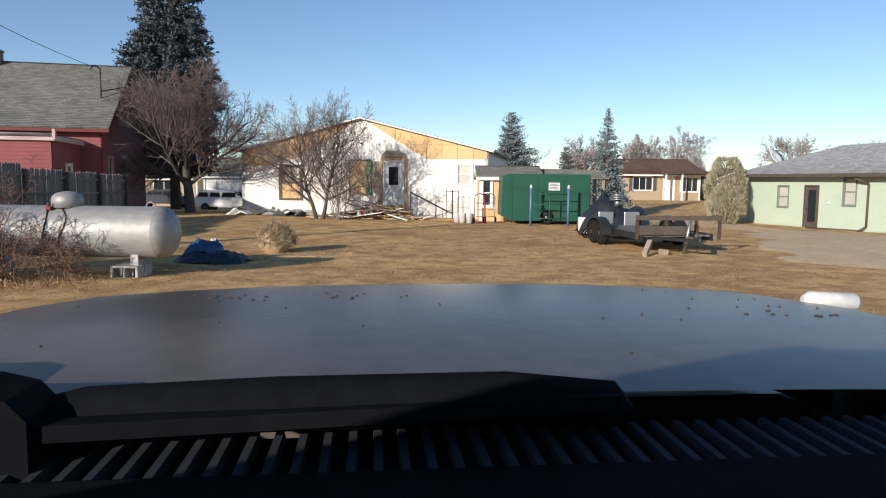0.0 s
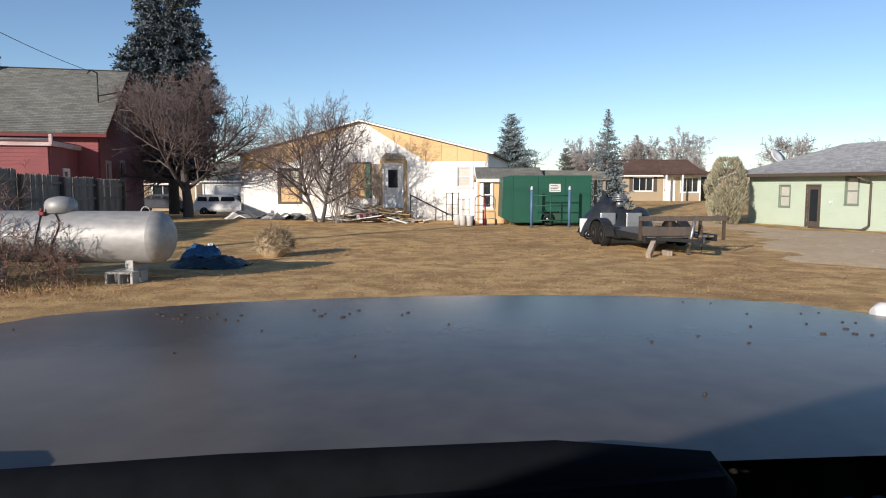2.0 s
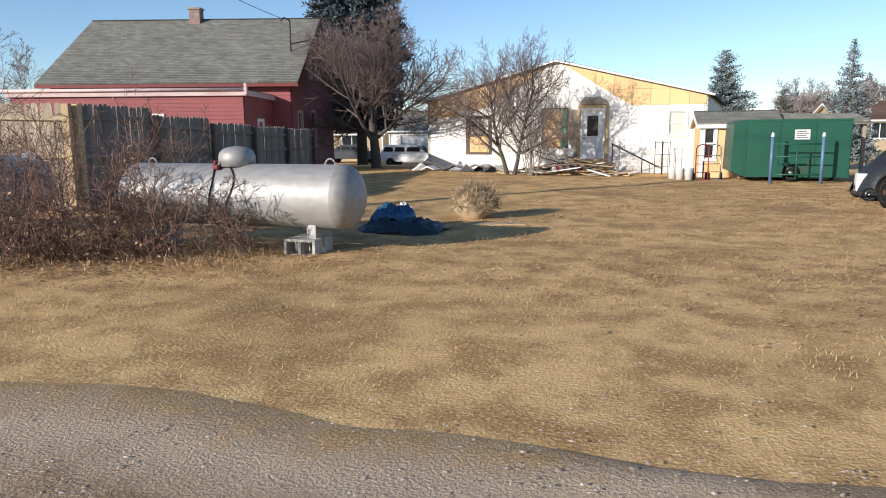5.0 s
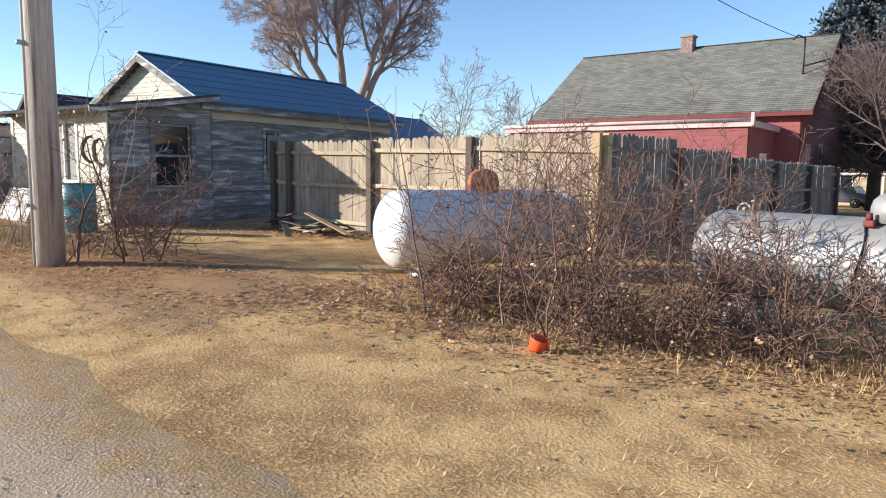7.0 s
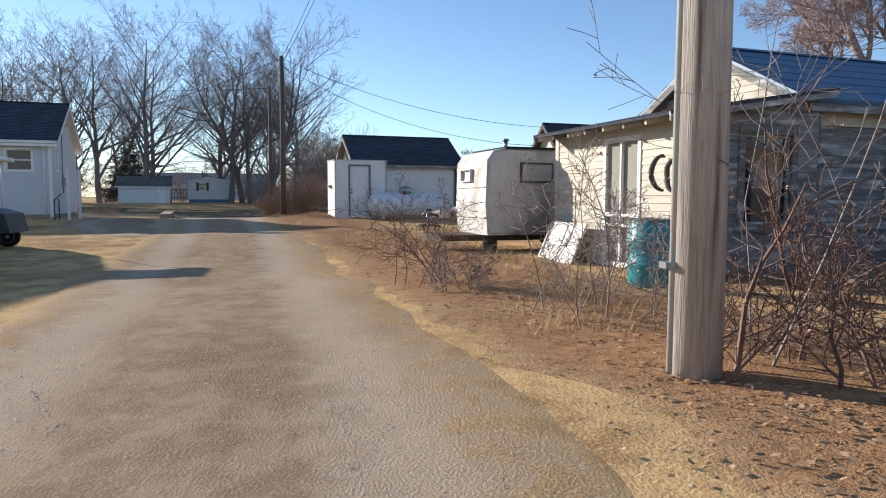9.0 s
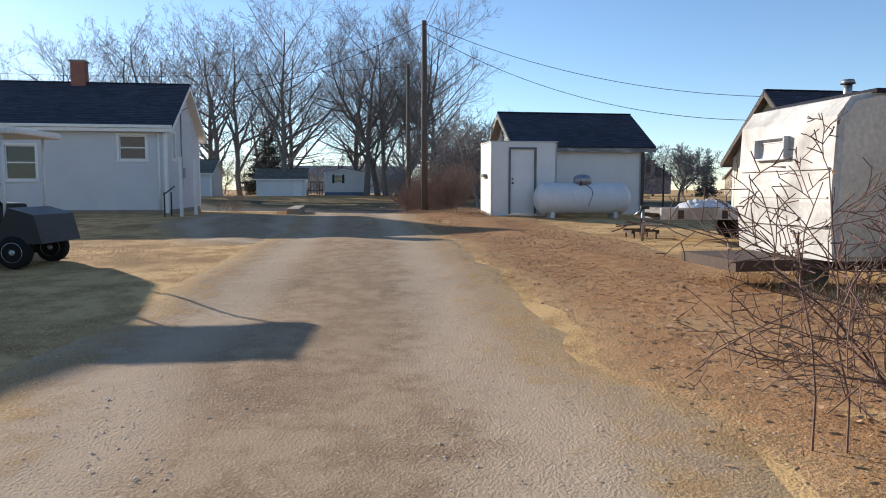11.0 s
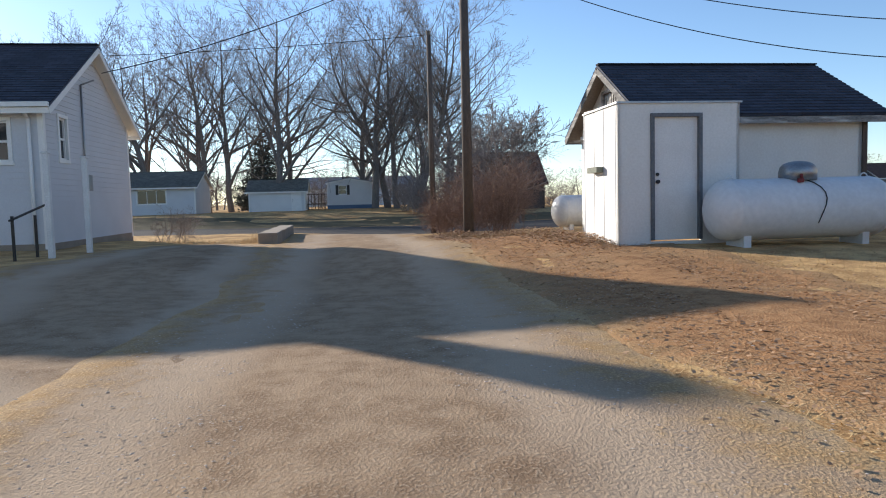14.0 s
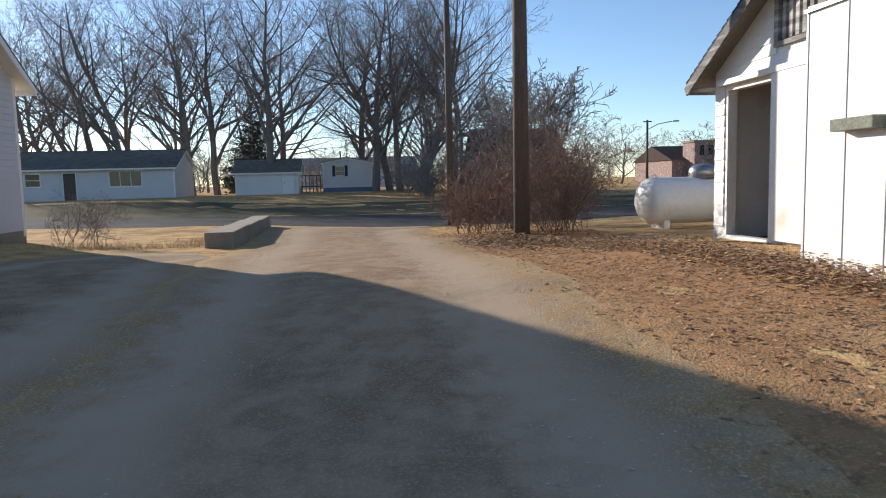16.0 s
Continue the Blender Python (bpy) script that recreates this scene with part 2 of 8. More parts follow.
    "dry_leaf": mat("dry_leaf", (0.46, 0.29, 0.16), (0.3, 0.175, 0.09), rough=0.8, bump=0, rnd=0.35, island=True),
    "dry_blade": mat("dry_blade", (0.62, 0.44, 0.215), (0.42, 0.28, 0.13), rough=0.85, bump=0, rnd=0.3, island=True),
    # the lighter patches are dust and also imitate mottled reflections
    "hood_paint": mat("hood_paint", (0.1, 0.087, 0.078), (0.07, 0.061, 0.056), rough=0.27, scale=2.5, fine=22, bump=0.015, dirt=(0.15, 0.125, 0.105), dirt_at=0.57, spec=0.1),
    "cowl_plastic": mat("cowl_plastic", (0.009, 0.01, 0.012), (0.006, 0.0065, 0.008), rough=0.8, bump=0.1, spec=0.03),
    "car_white": mat("car_white", (0.75, 0.75, 0.74), (0.7, 0.7, 0.69), rough=0.25, bump=0, coat=0.6),
    "car_dark": mat("car_dark", (0.05, 0.055, 0.07), rough=0.25, bump=0, coat=0.6),
    "camper_skin": mat("camper_skin", (0.68, 0.645, 0.59), (0.47, 0.44, 0.395), rough=0.6, scale=2.2, fine=20, bump=0.15, dirt=(0.3, 0.265, 0.23), dirt_at=0.55),
    "white_plastic": mat("white_plastic", (0.75, 0.74, 0.72), rough=0.4, bump=0.03),
    "green_tape": mat("green_tape", (0.2, 0.42, 0.25), rough=0.5, bump=0.05),
    "pale_rail": mat("pale_rail", (0.52, 0.42, 0.28), (0.34, 0.27, 0.18), rough=0.85, scale=4, fine=40, stretch=(1, 5, 5), rnd=0.15, dirt=(0.26, 0.22, 0.17), dirt_at=0.6),
    "mossy_wood": mat("mossy_wood", (0.27, 0.28, 0.22), (0.15, 0.16, 0.13), rough=0.95, scale=6, fine=40, bump=0.5),
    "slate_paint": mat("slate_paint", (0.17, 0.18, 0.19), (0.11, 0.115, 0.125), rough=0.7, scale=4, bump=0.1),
    "sage_trim": mat("sage_trim", (0.22, 0.26, 0.2), (0.16, 0.19, 0.15), rough=0.65, bump=0.05),
    # pale pane colour: blinds, and bright reflections painted into the glass
    "blind_and_reflection": mat("blind_and_reflection", (0.56, 0.55, 0.48), (0.42, 0.4, 0.34), rough=0.35, scale=1.5, bump=0.02, spec=0.6),
    "worn_trim": mat("worn_trim", (0.66, 0.55, 0.52), (0.46, 0.3, 0.29), rough=0.75, scale=3, fine=30, stretch=(0.6, 2, 2), bump=0.15),
    "old_brick": mat("old_brick", (0.34, 0.24, 0.21), (0.2, 0.13, 0.115), rough=0.9, scale=6, fine=40, bump=0.3, dirt=(0.5, 0.47, 0.44), dirt_at=0.6),
    "shaded_tarp": mat("shaded_tarp", (0.02, 0.04, 0.06), (0.012, 0.025, 0.03), rough=0.35, scale=5, fine=20, bump=0.3),
    "wire": mat("wire", (0.02, 0.02, 0.02), rough=0.6, bump=0),
}


# ---- helpers for meshes ----
def thing(name, x, y, z, rz, label, category, group="", kind=""):
    ob = new(name)
    ob.matrix_basis = pose(x, y, z, 0, 0, rz)
    return tagged(ob, label, category, group, kind)


def part(name, bm, material, parent, label=""):
    me = bpy.data.meshes.new(name)
    bm.normal_update()
    bm.to_mesh(me)
    bm.free()
    return mesh_part(name, me, material, parent, label)


def mesh_part(name, me, material, parent, label=""):
    if not me.materials:
        me.materials.append(M[material])
    ob = new(name, me)
    ob.parent = parent
    return tagged(ob, label)


def pydata(name, verts, faces, material, parent, label="", smooth=False):
    me = bpy.data.meshes.new(name)
    me.from_pydata([tuple(v) for v in verts], [], [tuple(f) for f in faces])
    me.update()
    if smooth:
        me.polygons.foreach_set("use_smooth", [True] * len(me.polygons))
    return mesh_part(name, me, material, parent, label)


def box(bm, x0, x1, y0, y1, z0, z1, bev=0.0):
    r = bmesh.ops.create_cube(bm, size=1.0)
    bmesh.ops.scale(bm, vec=(abs(x1 - x0), abs(y1 - y0), abs(z1 - z0)), verts=r["verts"])
    bmesh.ops.translate(bm, vec=((x0 + x1) / 2, (y0 + y1) / 2, (z0 + z1) / 2), verts=r["verts"])
    if bev:
        es = list({e for v in r["verts"] for e in v.link_edges})
        bmesh.ops.bevel(bm, geom=es, offset=bev, segments=2, affect="EDGES", profile=0.6)
    return r["verts"]


def boxbm(*a, **k):
    bm = bmesh.new()
    box(bm, *a, **k)
    return bm


def beam(bm, p0, p1, w, h):
    """A square bar from p0 to p1."""
    p0, p1 = Vector(p0), Vector(p1)
    r = bmesh.ops.create_cube(bm, size=1.0)
    d = p1 - p0
    m = Matrix.Translation((p0 + p1) / 2) @ d.to_track_quat("Z", "Y").to_matrix().to_4x4() @ Matrix.Diagonal((w, h, d.length, 1))
    bmesh.ops.transform(bm, matrix=m, verts=r["verts"])
    return r["verts"]


def rod(bm, p0, p1, r0, r1=None, seg=10):
    p0, p1 = Vector(p0), Vector(p1)
    d = p1 - p0
    r = bmesh.ops.create_cone(bm, cap_ends=True, segments=seg, radius1=r0, radius2=r0 if r1 is None else r1, depth=d.length)
    m = Matrix.Translation((p0 + p1) / 2) @ d.to_track_quat("Z", "Y").to_matrix().to_4x4()
    bmesh.ops.transform(bm, matrix=m, verts=r["verts"])
    for f in {f for v in r["verts"] for f in v.link_faces}:
        f.smooth = len(f.verts) == 4
    return r["verts"]


def prism(bm, poly, y0, y1):
    """A polygon in x, z pushed from y0 to y1."""
    a = [bm.verts.new((x, y0, z)) for x, z in poly]
    b = [bm.verts.new((x, y1, z)) for x, z in poly]
    bm.faces.new(a)
    bm.faces.new(b[::-1])
    n = len(poly)
    for i in range(n):
        bm.faces.new((a[i], b[i], b[(i + 1) % n], a[(i + 1) % n]))
    bmesh.ops.recalc_face_normals(bm, faces=bm.faces)


def lathe(bm, prof, axis_from, axis_dir, seg=32):
    """Turn (distance, radius) pairs about an axis."""
    ax = Vector(axis_dir).normalized()
    q = ax.to_track_quat("Z", "Y").to_matrix()
    rings = []
    for d, r in prof:
        rings.append([bm.verts.new(Vector(axis_from) + q @ Vector((r * math.cos(2 * math.pi * i / seg), r * math.sin(2 * math.pi * i / seg), d))) for i in range(seg)])
    for a, b in zip(rings, rings[1:]):
        for i in range(seg):
            f = bm.faces.new((a[i], a[(i + 1) % seg], b[(i + 1) % seg], b[i]))
            f.smooth = True
    bm.faces.new(rings[0][::-1])
    bm.faces.new(rings[-1])
    bmesh.ops.recalc_face_normals(bm, faces=bm.faces)


def roof_plane(name, eave_a, eave_b, ridge_b, ridge_a, material, parent, course=0.14, label="", thick=0.05):
    """A shingled slope of stepped courses, with a UV in metres along and up the slope."""
    ea, eb, rb, ra = map(Vector, (eave_a, eave_b, ridge_b, ridge_a))
    up = ((ra - ea) + (rb - eb)) / 2
    nrm = (eb - ea).cross(up).normalized()
    if nrm.z < 0:
        nrm = -nrm
    n = max(2, round(up.length / course))
    L = (eb - ea).length
    verts, faces, uvs = [ea, eb], [], []
    for i in range(n):
        f0, f1 = i / n, (i + 1) / n
        a0, b0, a1, b1 = ea.lerp(ra, f0), eb.lerp(rb, f0), ea.lerp(ra, f1), eb.lerp(rb, f1)
        lift = nrm * 0.018
        k = len(verts)
        verts += [a0 + lift, b0 + lift, a1 + nrm * 0.002, b1 + nrm * 0.002]
        faces += [(k - 2, k - 1, k + 1, k), (k, k + 1, k + 3, k + 2)]
        v0, v1 = f0 * up.length, f1 * up.length
        uvs += [(0, v0), (L, v0), (L, v0 + 0.01), (0, v0 + 0.01), (0, v0 + 0.01), (L, v0 + 0.01), (L, v1), (0, v1)]
    k = len(verts)
    dn = nrm * -thick
    verts += [ea + dn, eb + dn, rb + dn, ra + dn]
    for q in ((k, k + 1, k + 2, k + 3), (0, 1, k + 1, k), (1, k - 1, k + 2, k + 1), (k - 2, 0, k, k + 3), (k - 1, k - 2, k + 3, k + 2)):
        faces.append(q)
        uvs += [(0, 0), (L, 0), (L, 0.1), (0, 0.1)]
    me = bpy.data.meshes.new(name)
    me.from_pydata([tuple(v) for v in verts], [], faces)
    uv = me.uv_layers.new(name="UVMap")
    for i, c in enumerate(uvs):
        uv.data[i].uv = c
    me.update()
    return mesh_part(name, me, material, parent, label)


def wall_with_holes(bm, width, top, holes, thick, base=0.0):
    """A wall in local x (0..width), y (0..thick inwards); top(x) gives its height; holes are (x0, x1, z0, z1)."""
    xs = sorted({0.0, width, *[h[0] for h in holes], *[h[1] for h in holes], *[w for w in (top[2:] if isinstance(top, tuple) else ())]})
    fn = top[0] if isinstance(top, tuple) else (lambda x: top)
    if isinstance(top, tuple):
        xs = sorted({*xs, *top[1]})
    for a, b in zip(xs, xs[1:]):
        if b - a < 1e-4:
            continue
        mid = (a + b) / 2
        hs = sorted((h[2], h[3]) for h in holes if h[0] <= mid <= h[1])
        z = base
        for h0, h1 in hs:
            if h0 > z + 1e-3:
                prism(bm, [(a, z), (b, z), (b, h0), (a, h0)], 0, thick)
            z = h1
        ta, tb = fn(a), fn(b)
        if min(ta, tb) > z + 1e-3 or max(ta, tb) > z + 1e-3:
            prism(bm, [(a, z), (b, z), (b, max(tb, z + 0.001)), (a, max(ta, z + 0.001))], 0, thick)


def siding(parent, width, fn, course, material, holes=(), base=0.0, name="siding_board", joined=False, end=0.0):
    """Lapped boards in front of a wall: local x along, y outwards is negative. Boards are cut at openings and at the gable's slope."""
    tall = max(fn(width * i / 40) for i in range(41))
    n = int((tall - base) / course)
    bm_all = bmesh.new() if joined else None
    cache = {}
    for i in range(n):
        z0, z1 = base + i * course, base + (i + 1) * course
        xs = [j * width / 200 for j in range(201) if fn(j * width / 200) >= z1 - 1e-4]
        if len(xs) < 3:
            continue
        spans = [(xs[0] + end, xs[-1] - end)]
        for h in holes:
            if h[2] < z1 - 0.01 and h[3] > z0 + 0.01:
                nxt = []
                for a, b in spans:
                    if h[1] <= a or h[0] >= b:
                        nxt.append((a, b))
                    else:
                        nxt += [(a, h[0])] * (h[0] - a > 0.02) + [(h[1], b)] * (b - h[1] > 0.02)
                spans = nxt
        for a, b in spans:
            L = round(b - a, 3)
            prof = [(-0.004, 0.0), (-0.022, 0.0), (-0.008, course + 0.006), (-0.004, course + 0.006)]
            if joined:
                va = [bm_all.verts.new((a, y, z0 + z)) for y, z in prof]
                vb = [bm_all.verts.new((b, y, z0 + z)) for y, z in prof]
                for j in range(4):
                    bm_all.faces.new((va[j], vb[j], vb[(j + 1) % 4], va[(j + 1) % 4]))
                bm_all.faces.new(va[::-1])
                bm_all.faces.new(vb)
                continue
            if L not in cache:
                me = bpy.data.meshes.new(name)
                vs = [(0, y, z) for y, z in prof] + [(L, y, z) for y, z in prof]
                fs = [(j, 4 + j, 4 + (j + 1) % 4, (j + 1) % 4) for j in range(4)] + [(3, 2, 1, 0), (4, 5, 6, 7)]
                me.from_pydata(vs, [], fs)
                me.materials.append(M[material])
                cache[L] = me
            ob = new(name, cache[L])
            ob.parent = parent
            ob.location = (a, random.uniform(-0.003, 0.002), z0)
            ob.rotation_euler = (0, random.uniform(-0.0015, 0.0015), 0)
    if joined:
        bmesh.ops.recalc_face_normals(bm_all, faces=bm_all.faces)
        part(name, bm_all, material, parent)


def window(parent, x0, x1, z0, z1, trim="white_trim", tw=0.08, sash=True, mull=0, pane="glass"):
    """A window in a wall's hole: frame, pane, meeting rail. The wall faces local -y."""
    bm = bmesh.new()
    for a in ((x0 - tw, x1 + tw, z1, z1 + tw), (x0 - tw * 1.3, x1 + tw * 1.3, z0 - tw, z0), (x0 - tw, x0, z0, z1), (x1, x1 + tw, z0, z1)):
        box(bm, a[0], a[1], -0.045, 0.02, a[2], a[3], bev=0.006)
    w = part("window", bm, trim, parent)
    bm = bmesh.new()
    if sash:
        zm = (z0 + z1) / 2
        box(bm, x0, x1, 0.02, 0.05, zm - 0.025, zm + 0.025)
    for i in range(mull):
        xm = x0 + (x1 - x0) * (i + 1) / (mull + 1)
        box(bm, xm - 0.025, xm + 0.025, 0.02, 0.05, z0, z1)
    for a in ((x0, x0 + 0.035, z0, z1), (x1 - 0.035, x1, z0, z1), (x0 + 0.035, x1 - 0.035, z0, z0 + 0.04), (x0 + 0.035, x1 - 0.035, z1 - 0.04, z1)):
        box(bm, a[0], a[1], 0.015, 0.055, a[2], a[3])
    part("sash", bm, trim, w)
    part("pane", boxbm(x0, x1, 0.056, 0.062, z0, z1), pane, w)
    return w


def wheel(name, parent, x, y, z, r, w, axis="x", rim="grey_metal"):
    """A tyre with a rounded shoulder, and its rim."""
    d = Vector((1, 0, 0)) if axis == "x" else Vector((0, 1, 0))
    c = Vector((x, y, z))
    bm = bmesh.new()
    lathe(bm, [(0, r * 0.62), (0.0, r * 0.86), (w * 0.12, r * 0.98), (w * 0.5, r), (w * 0.88, r * 0.98), (w, r * 0.86), (w, r * 0.62)], c - d * w / 2, d, 24)
    ty = part("wheel", bm, "black_rubber", parent, "black rubber tyre")
    bm = bmesh.new()
    lathe(bm, [(-0.012, r * 0.1), (-0.012, r * 0.14), (0.03, r * 0.3), (0.02, r * 0.5), (-0.008, r * 0.62), (w + 0.008, r * 0.62), (w - 0.02, r * 0.5), (w - 0.03, r * 0.3), (w + 0.012, r * 0.14), (w + 0.012, r * 0.1)], c - d * w / 2, d, 20)
    part("rim", bm, rim, ty)
    return ty


def branch_mesh(name, runs, sides, material, parent, label=""):
    """Tapered tubes along runs of equal count; each run is (points, radii)."""
    verts, faces, base = [], [], 0
    groups = {}
    for p, r in runs:
        groups.setdefault(len(p), []).append((p, r))
    for k, g in groups.items():
        P = np.array([q[0] for q in g])
        R = np.array([q[1] for q in g])
        n = len(g)
        D = np.empty_like(P)
        D[:, 1:-1] = P[:, 2:] - P[:, :-2]
        D[:, 0], D[:, -1] = P[:, 1] - P[:, 0], P[:, -1] - P[:, -2]
        D /= np.linalg.norm(D, axis=2)[..., None] + 1e-9
        ref = np.where(np.abs(D[:, :1, 2:3]) < 0.9, np.array([0, 0, 1.0]), np.array([1.0, 0, 0]))
        U = np.cross(D, np.broadcast_to(ref, D.shape))
        U /= np.linalg.norm(U, axis=2)[..., None] + 1e-9
        V = np.cross(D, U)
        ring = np.stack([P + (U * math.cos(2 * math.pi * j / sides) + V * math.sin(2 * math.pi * j / sides)) * R[..., None] for j in range(sides)], 2)
        verts.append(ring.reshape(-1, 3))
        idx = np.arange(n * k * sides).reshape(n, k, sides) + base
        a, b_ = idx[:, :-1], idx[:, 1:]
        faces.append(np.stack([a, np.roll(a, -1, 2), np.roll(b_, -1, 2), b_], 3).reshape(-1, 4))
        base += n * k * sides
    me = bpy.data.meshes.new(name)
    me.from_pydata(np.concatenate(verts).tolist(), [], np.concatenate(faces).tolist())
    me.polygons.foreach_set("use_smooth", [True] * len(me.polygons))
    me.update()
    return mesh_part(name, me, material, parent, label)



# ---- the ground ----
LEVELS = [(0, 0, 0.0), (0, 5, 0.0), (-4.7, 10, 0.0), (-3.4, 13.8, -0.04), (-14.9, 11.6, 0.08), (-19, 10.2, 0.14), (-12.6, 5.8, 0.18), (-10, 3.2, 0.03), (-17.5, 6.8, 0.2),
          (-20, 1.4, 0.05), (-22, 5.7, 0.25), (-28, 4, 0.35), (-36, 1.2, 0.48), (-37.6, 0.7, 0.54), (-41, 4, 0.5), (-33, -2.2, 0.1), (-42.6, -1.9, 0.32), (-46, -6, 0.06), (-53, -5, -0.12), (-58, -8, -0.15),
          (-36, -9, 0.42), (-40, -14, 0.5), (-30, -8, 0.25), (-49, -12, 0.1), (-66, -14, -0.05), (-80, -30, 0.6), (-92, -21, 0.62), (-120, -20, 0.7), (-2, 31, -0.2), (-10, 28, -0.05), (-15, 24, 0.0),
          (18, 34, -0.68), (17, 38, -0.7), (30, 30, -0.7), (4.5, 15, -0.03), (4, 24, -0.08), (19, 60, 0.0), (0, 60, -0.4), (-15, 50, -0.88), (-19, 53, -0.86), (-24, 54, -0.84), (-16, 46, -0.6), (-27, 57, -0.84), (-11, 55, -0.8), (12, 10, -0.1), (10, -15, 0.0), (-15, -15, 0.2), (-45, 25, 0.3), (-80, 30, 0.3), (-33, 47, -0.2)]


def gz(x, y):
    """Height of the ground."""
    s = w = 0.0
    for a, b, z in LEVELS:
        k = 1.0 / ((x - a) ** 2 + (y - b) ** 2 + 2.0) ** 1.5
        s, w = s + k * z, w + k
    return s / w


def rough_z(x, y):
    return gz(x, y) + 0.022 * noise.noise((x * 0.9, y * 0.9, 0.3)) + 0.014 * noise.noise((x * 2.7, y * 2.7, 4.1))


def ground_mat(name, cols, rough=0.95, scale=0.5, mid=3.0, fine=60.0, bump=0.35, rut=None, fade=None):
    """Earth or turf: four tones picked by three scales of noise; rut lays two wheel tracks along the strip's UV."""
    m = bpy.data.materials.new(name)
    m.use_nodes = True
    n, l = m.node_tree.nodes, m.node_tree.links
    b = n["Principled BSDF"]
    tc = n.new("ShaderNodeTexCoord")
    outs = []
    for sc, d in ((scale, 5), (mid, 6), (fine, 5)):
        t = n.new("ShaderNodeTexNoise")
        t.inputs["Scale"].default_value, t.inputs["Detail"].default_value, t.inputs["Roughness"].default_value = sc, d, 0.6
        l.new(tc.outputs["Object"], t.inputs["Vector"])
        outs.append(t.outputs[0])

    def mix(fac, a, c, lo, hi):
        r = n.new("ShaderNodeValToRGB")
        r.color_ramp.elements[0].position, r.color_ramp.elements[1].position = lo, hi
        l.new(fac, r.inputs[0])
        x = n.new("ShaderNodeMix")
        x.data_type = "RGBA"
        l.new(r.outputs[0], x.inputs["Factor"])
        for s, v in (("A", a), ("B", c)):
            if isinstance(v, tuple):
                x.inputs[s].default_value = (*v, 1)
            else:
                l.new(v, x.inputs[s])
        return x.outputs["Result"]

    c = mix(outs[1], cols[0], cols[1], 0.42, 0.6)
    c = mix(outs[0], c, cols[2], 0.5, 0.7)
    if rut:
        uv = n.new("ShaderNodeUVMap")
        sp = n.new("ShaderNodeSeparateXYZ")
        l.new(uv.outputs[0], sp.inputs[0])
        w = n.new("ShaderNodeMath")
        w.operation = "COSINE"
        k = n.new("ShaderNodeMath")
        k.operation = "MULTIPLY_ADD"
        k.inputs[1].default_value = 12.566
        l.new(sp.outputs[0], k.inputs[0])
        o = n.new("ShaderNodeMath")
        o.operation = "MULTIPLY_ADD"
        o.inputs[1].default_value, o.inputs[2].default_value = 1.3, -3.75
        l.new(outs[1], o.inputs[0])
        l.new(o.outputs[0], k.inputs[2])
        l.new(k.outputs[0], w.inputs[0])
        mm = n.new("ShaderNodeMapRange")
        mm.inputs["From Min"].default_value, mm.inputs["From Max"].default_value = -1.2, 1.2
        l.new(w.outputs[0], mm.inputs["Value"])
        c = mix(mm.outputs[0], c, rut, 0.55, 1.0)
    c = mix(outs[2], c, cols[3], 0.5, 0.72)
    if fade:
        # ragged margins: the strip's own earth gives way to the turf round it
        uf = n.new("ShaderNodeUVMap")
        sf = n.new("ShaderNodeSeparateXYZ")
        l.new(uf.outputs[0], sf.inputs[0])
        pr = []
        for op, k in (("SUBTRACT", 0.5), ("ABSOLUTE", 0), ("MULTIPLY", 2.0)):
            q = n.new("ShaderNodeMath")
            q.operation = op
            l.new(pr[-1] if pr else sf.outputs[0], q.inputs[0])
            q.inputs[1].default_value = k
            pr.append(q.outputs[0])
        for o_, k in ((outs[1], 1.1), (outs[2], 0.5)):
            q = n.new("ShaderNodeMath")
            q.operation = "MULTIPLY_ADD"
            l.new(o_, q.inputs[0])
            q.inputs[1].default_value = k
            l.new(pr[-1], q.inputs[2])
            pr.append(q.outputs[0])
        c2 = mix(outs[1], fade[0], fade[1], 0.42, 0.6)
        c2 = mix(outs[2], c2, fade[2], 0.5, 0.72)
        hv = n.new("ShaderNodeMath")
        hv.operation = "MULTIPLY"
        hv.inputs[1].default_value = 0.5
        l.new(pr[-1], hv.inputs[0])
        c = mix(hv.outputs[0], c, c2, 0.72, 0.84)
    l.new(c, b.inputs["Base Color"])
    b.inputs["Roughness"].default_value = rough
    b.inputs["Specular IOR Level"].default_value = 0.03
    bp = n.new("ShaderNodeBump")
    bp.inputs["Strength"].default_value, bp.inputs["Distance"].default_value = bump, 0.04
    s = n.new("ShaderNodeMath")
    s.operation = "ADD"
    l.new(outs[1], s.inputs[0])
    l.new(outs[2], s.inputs[1])
    l.new(s.outputs[0], bp.inputs["Height"])
    l.new(bp.outputs[0], b.inputs["Normal"])
    return m


M["turf"] = ground_mat("turf", [(0.66, 0.43, 0.195), (0.38, 0.225, 0.1), (0.26, 0.148, 0.07), (0.78, 0.55, 0.27)], scale=0.35, mid=2.0, fine=45, bump=0.38)
M["gravel"] = ground_mat("gravel", [(0.42, 0.3, 0.19), (0.32, 0.22, 0.135), (0.25, 0.165, 0.1), (0.52, 0.395, 0.27)], scale=0.5, mid=4, fine=60, rut=(0.52, 0.4, 0.28), bump=0.45, fade=[(0.56, 0.385, 0.2), (0.42, 0.27, 0.13), (0.68, 0.49, 0.27)])
M["asphalt"] = ground_mat("asphalt", [(0.1, 0.095, 0.09), (0.075, 0.072, 0.07), (0.13, 0.12, 0.107), (0.13, 0.126, 0.12)], scale=0.3, mid=3, fine=90, bump=0.3)
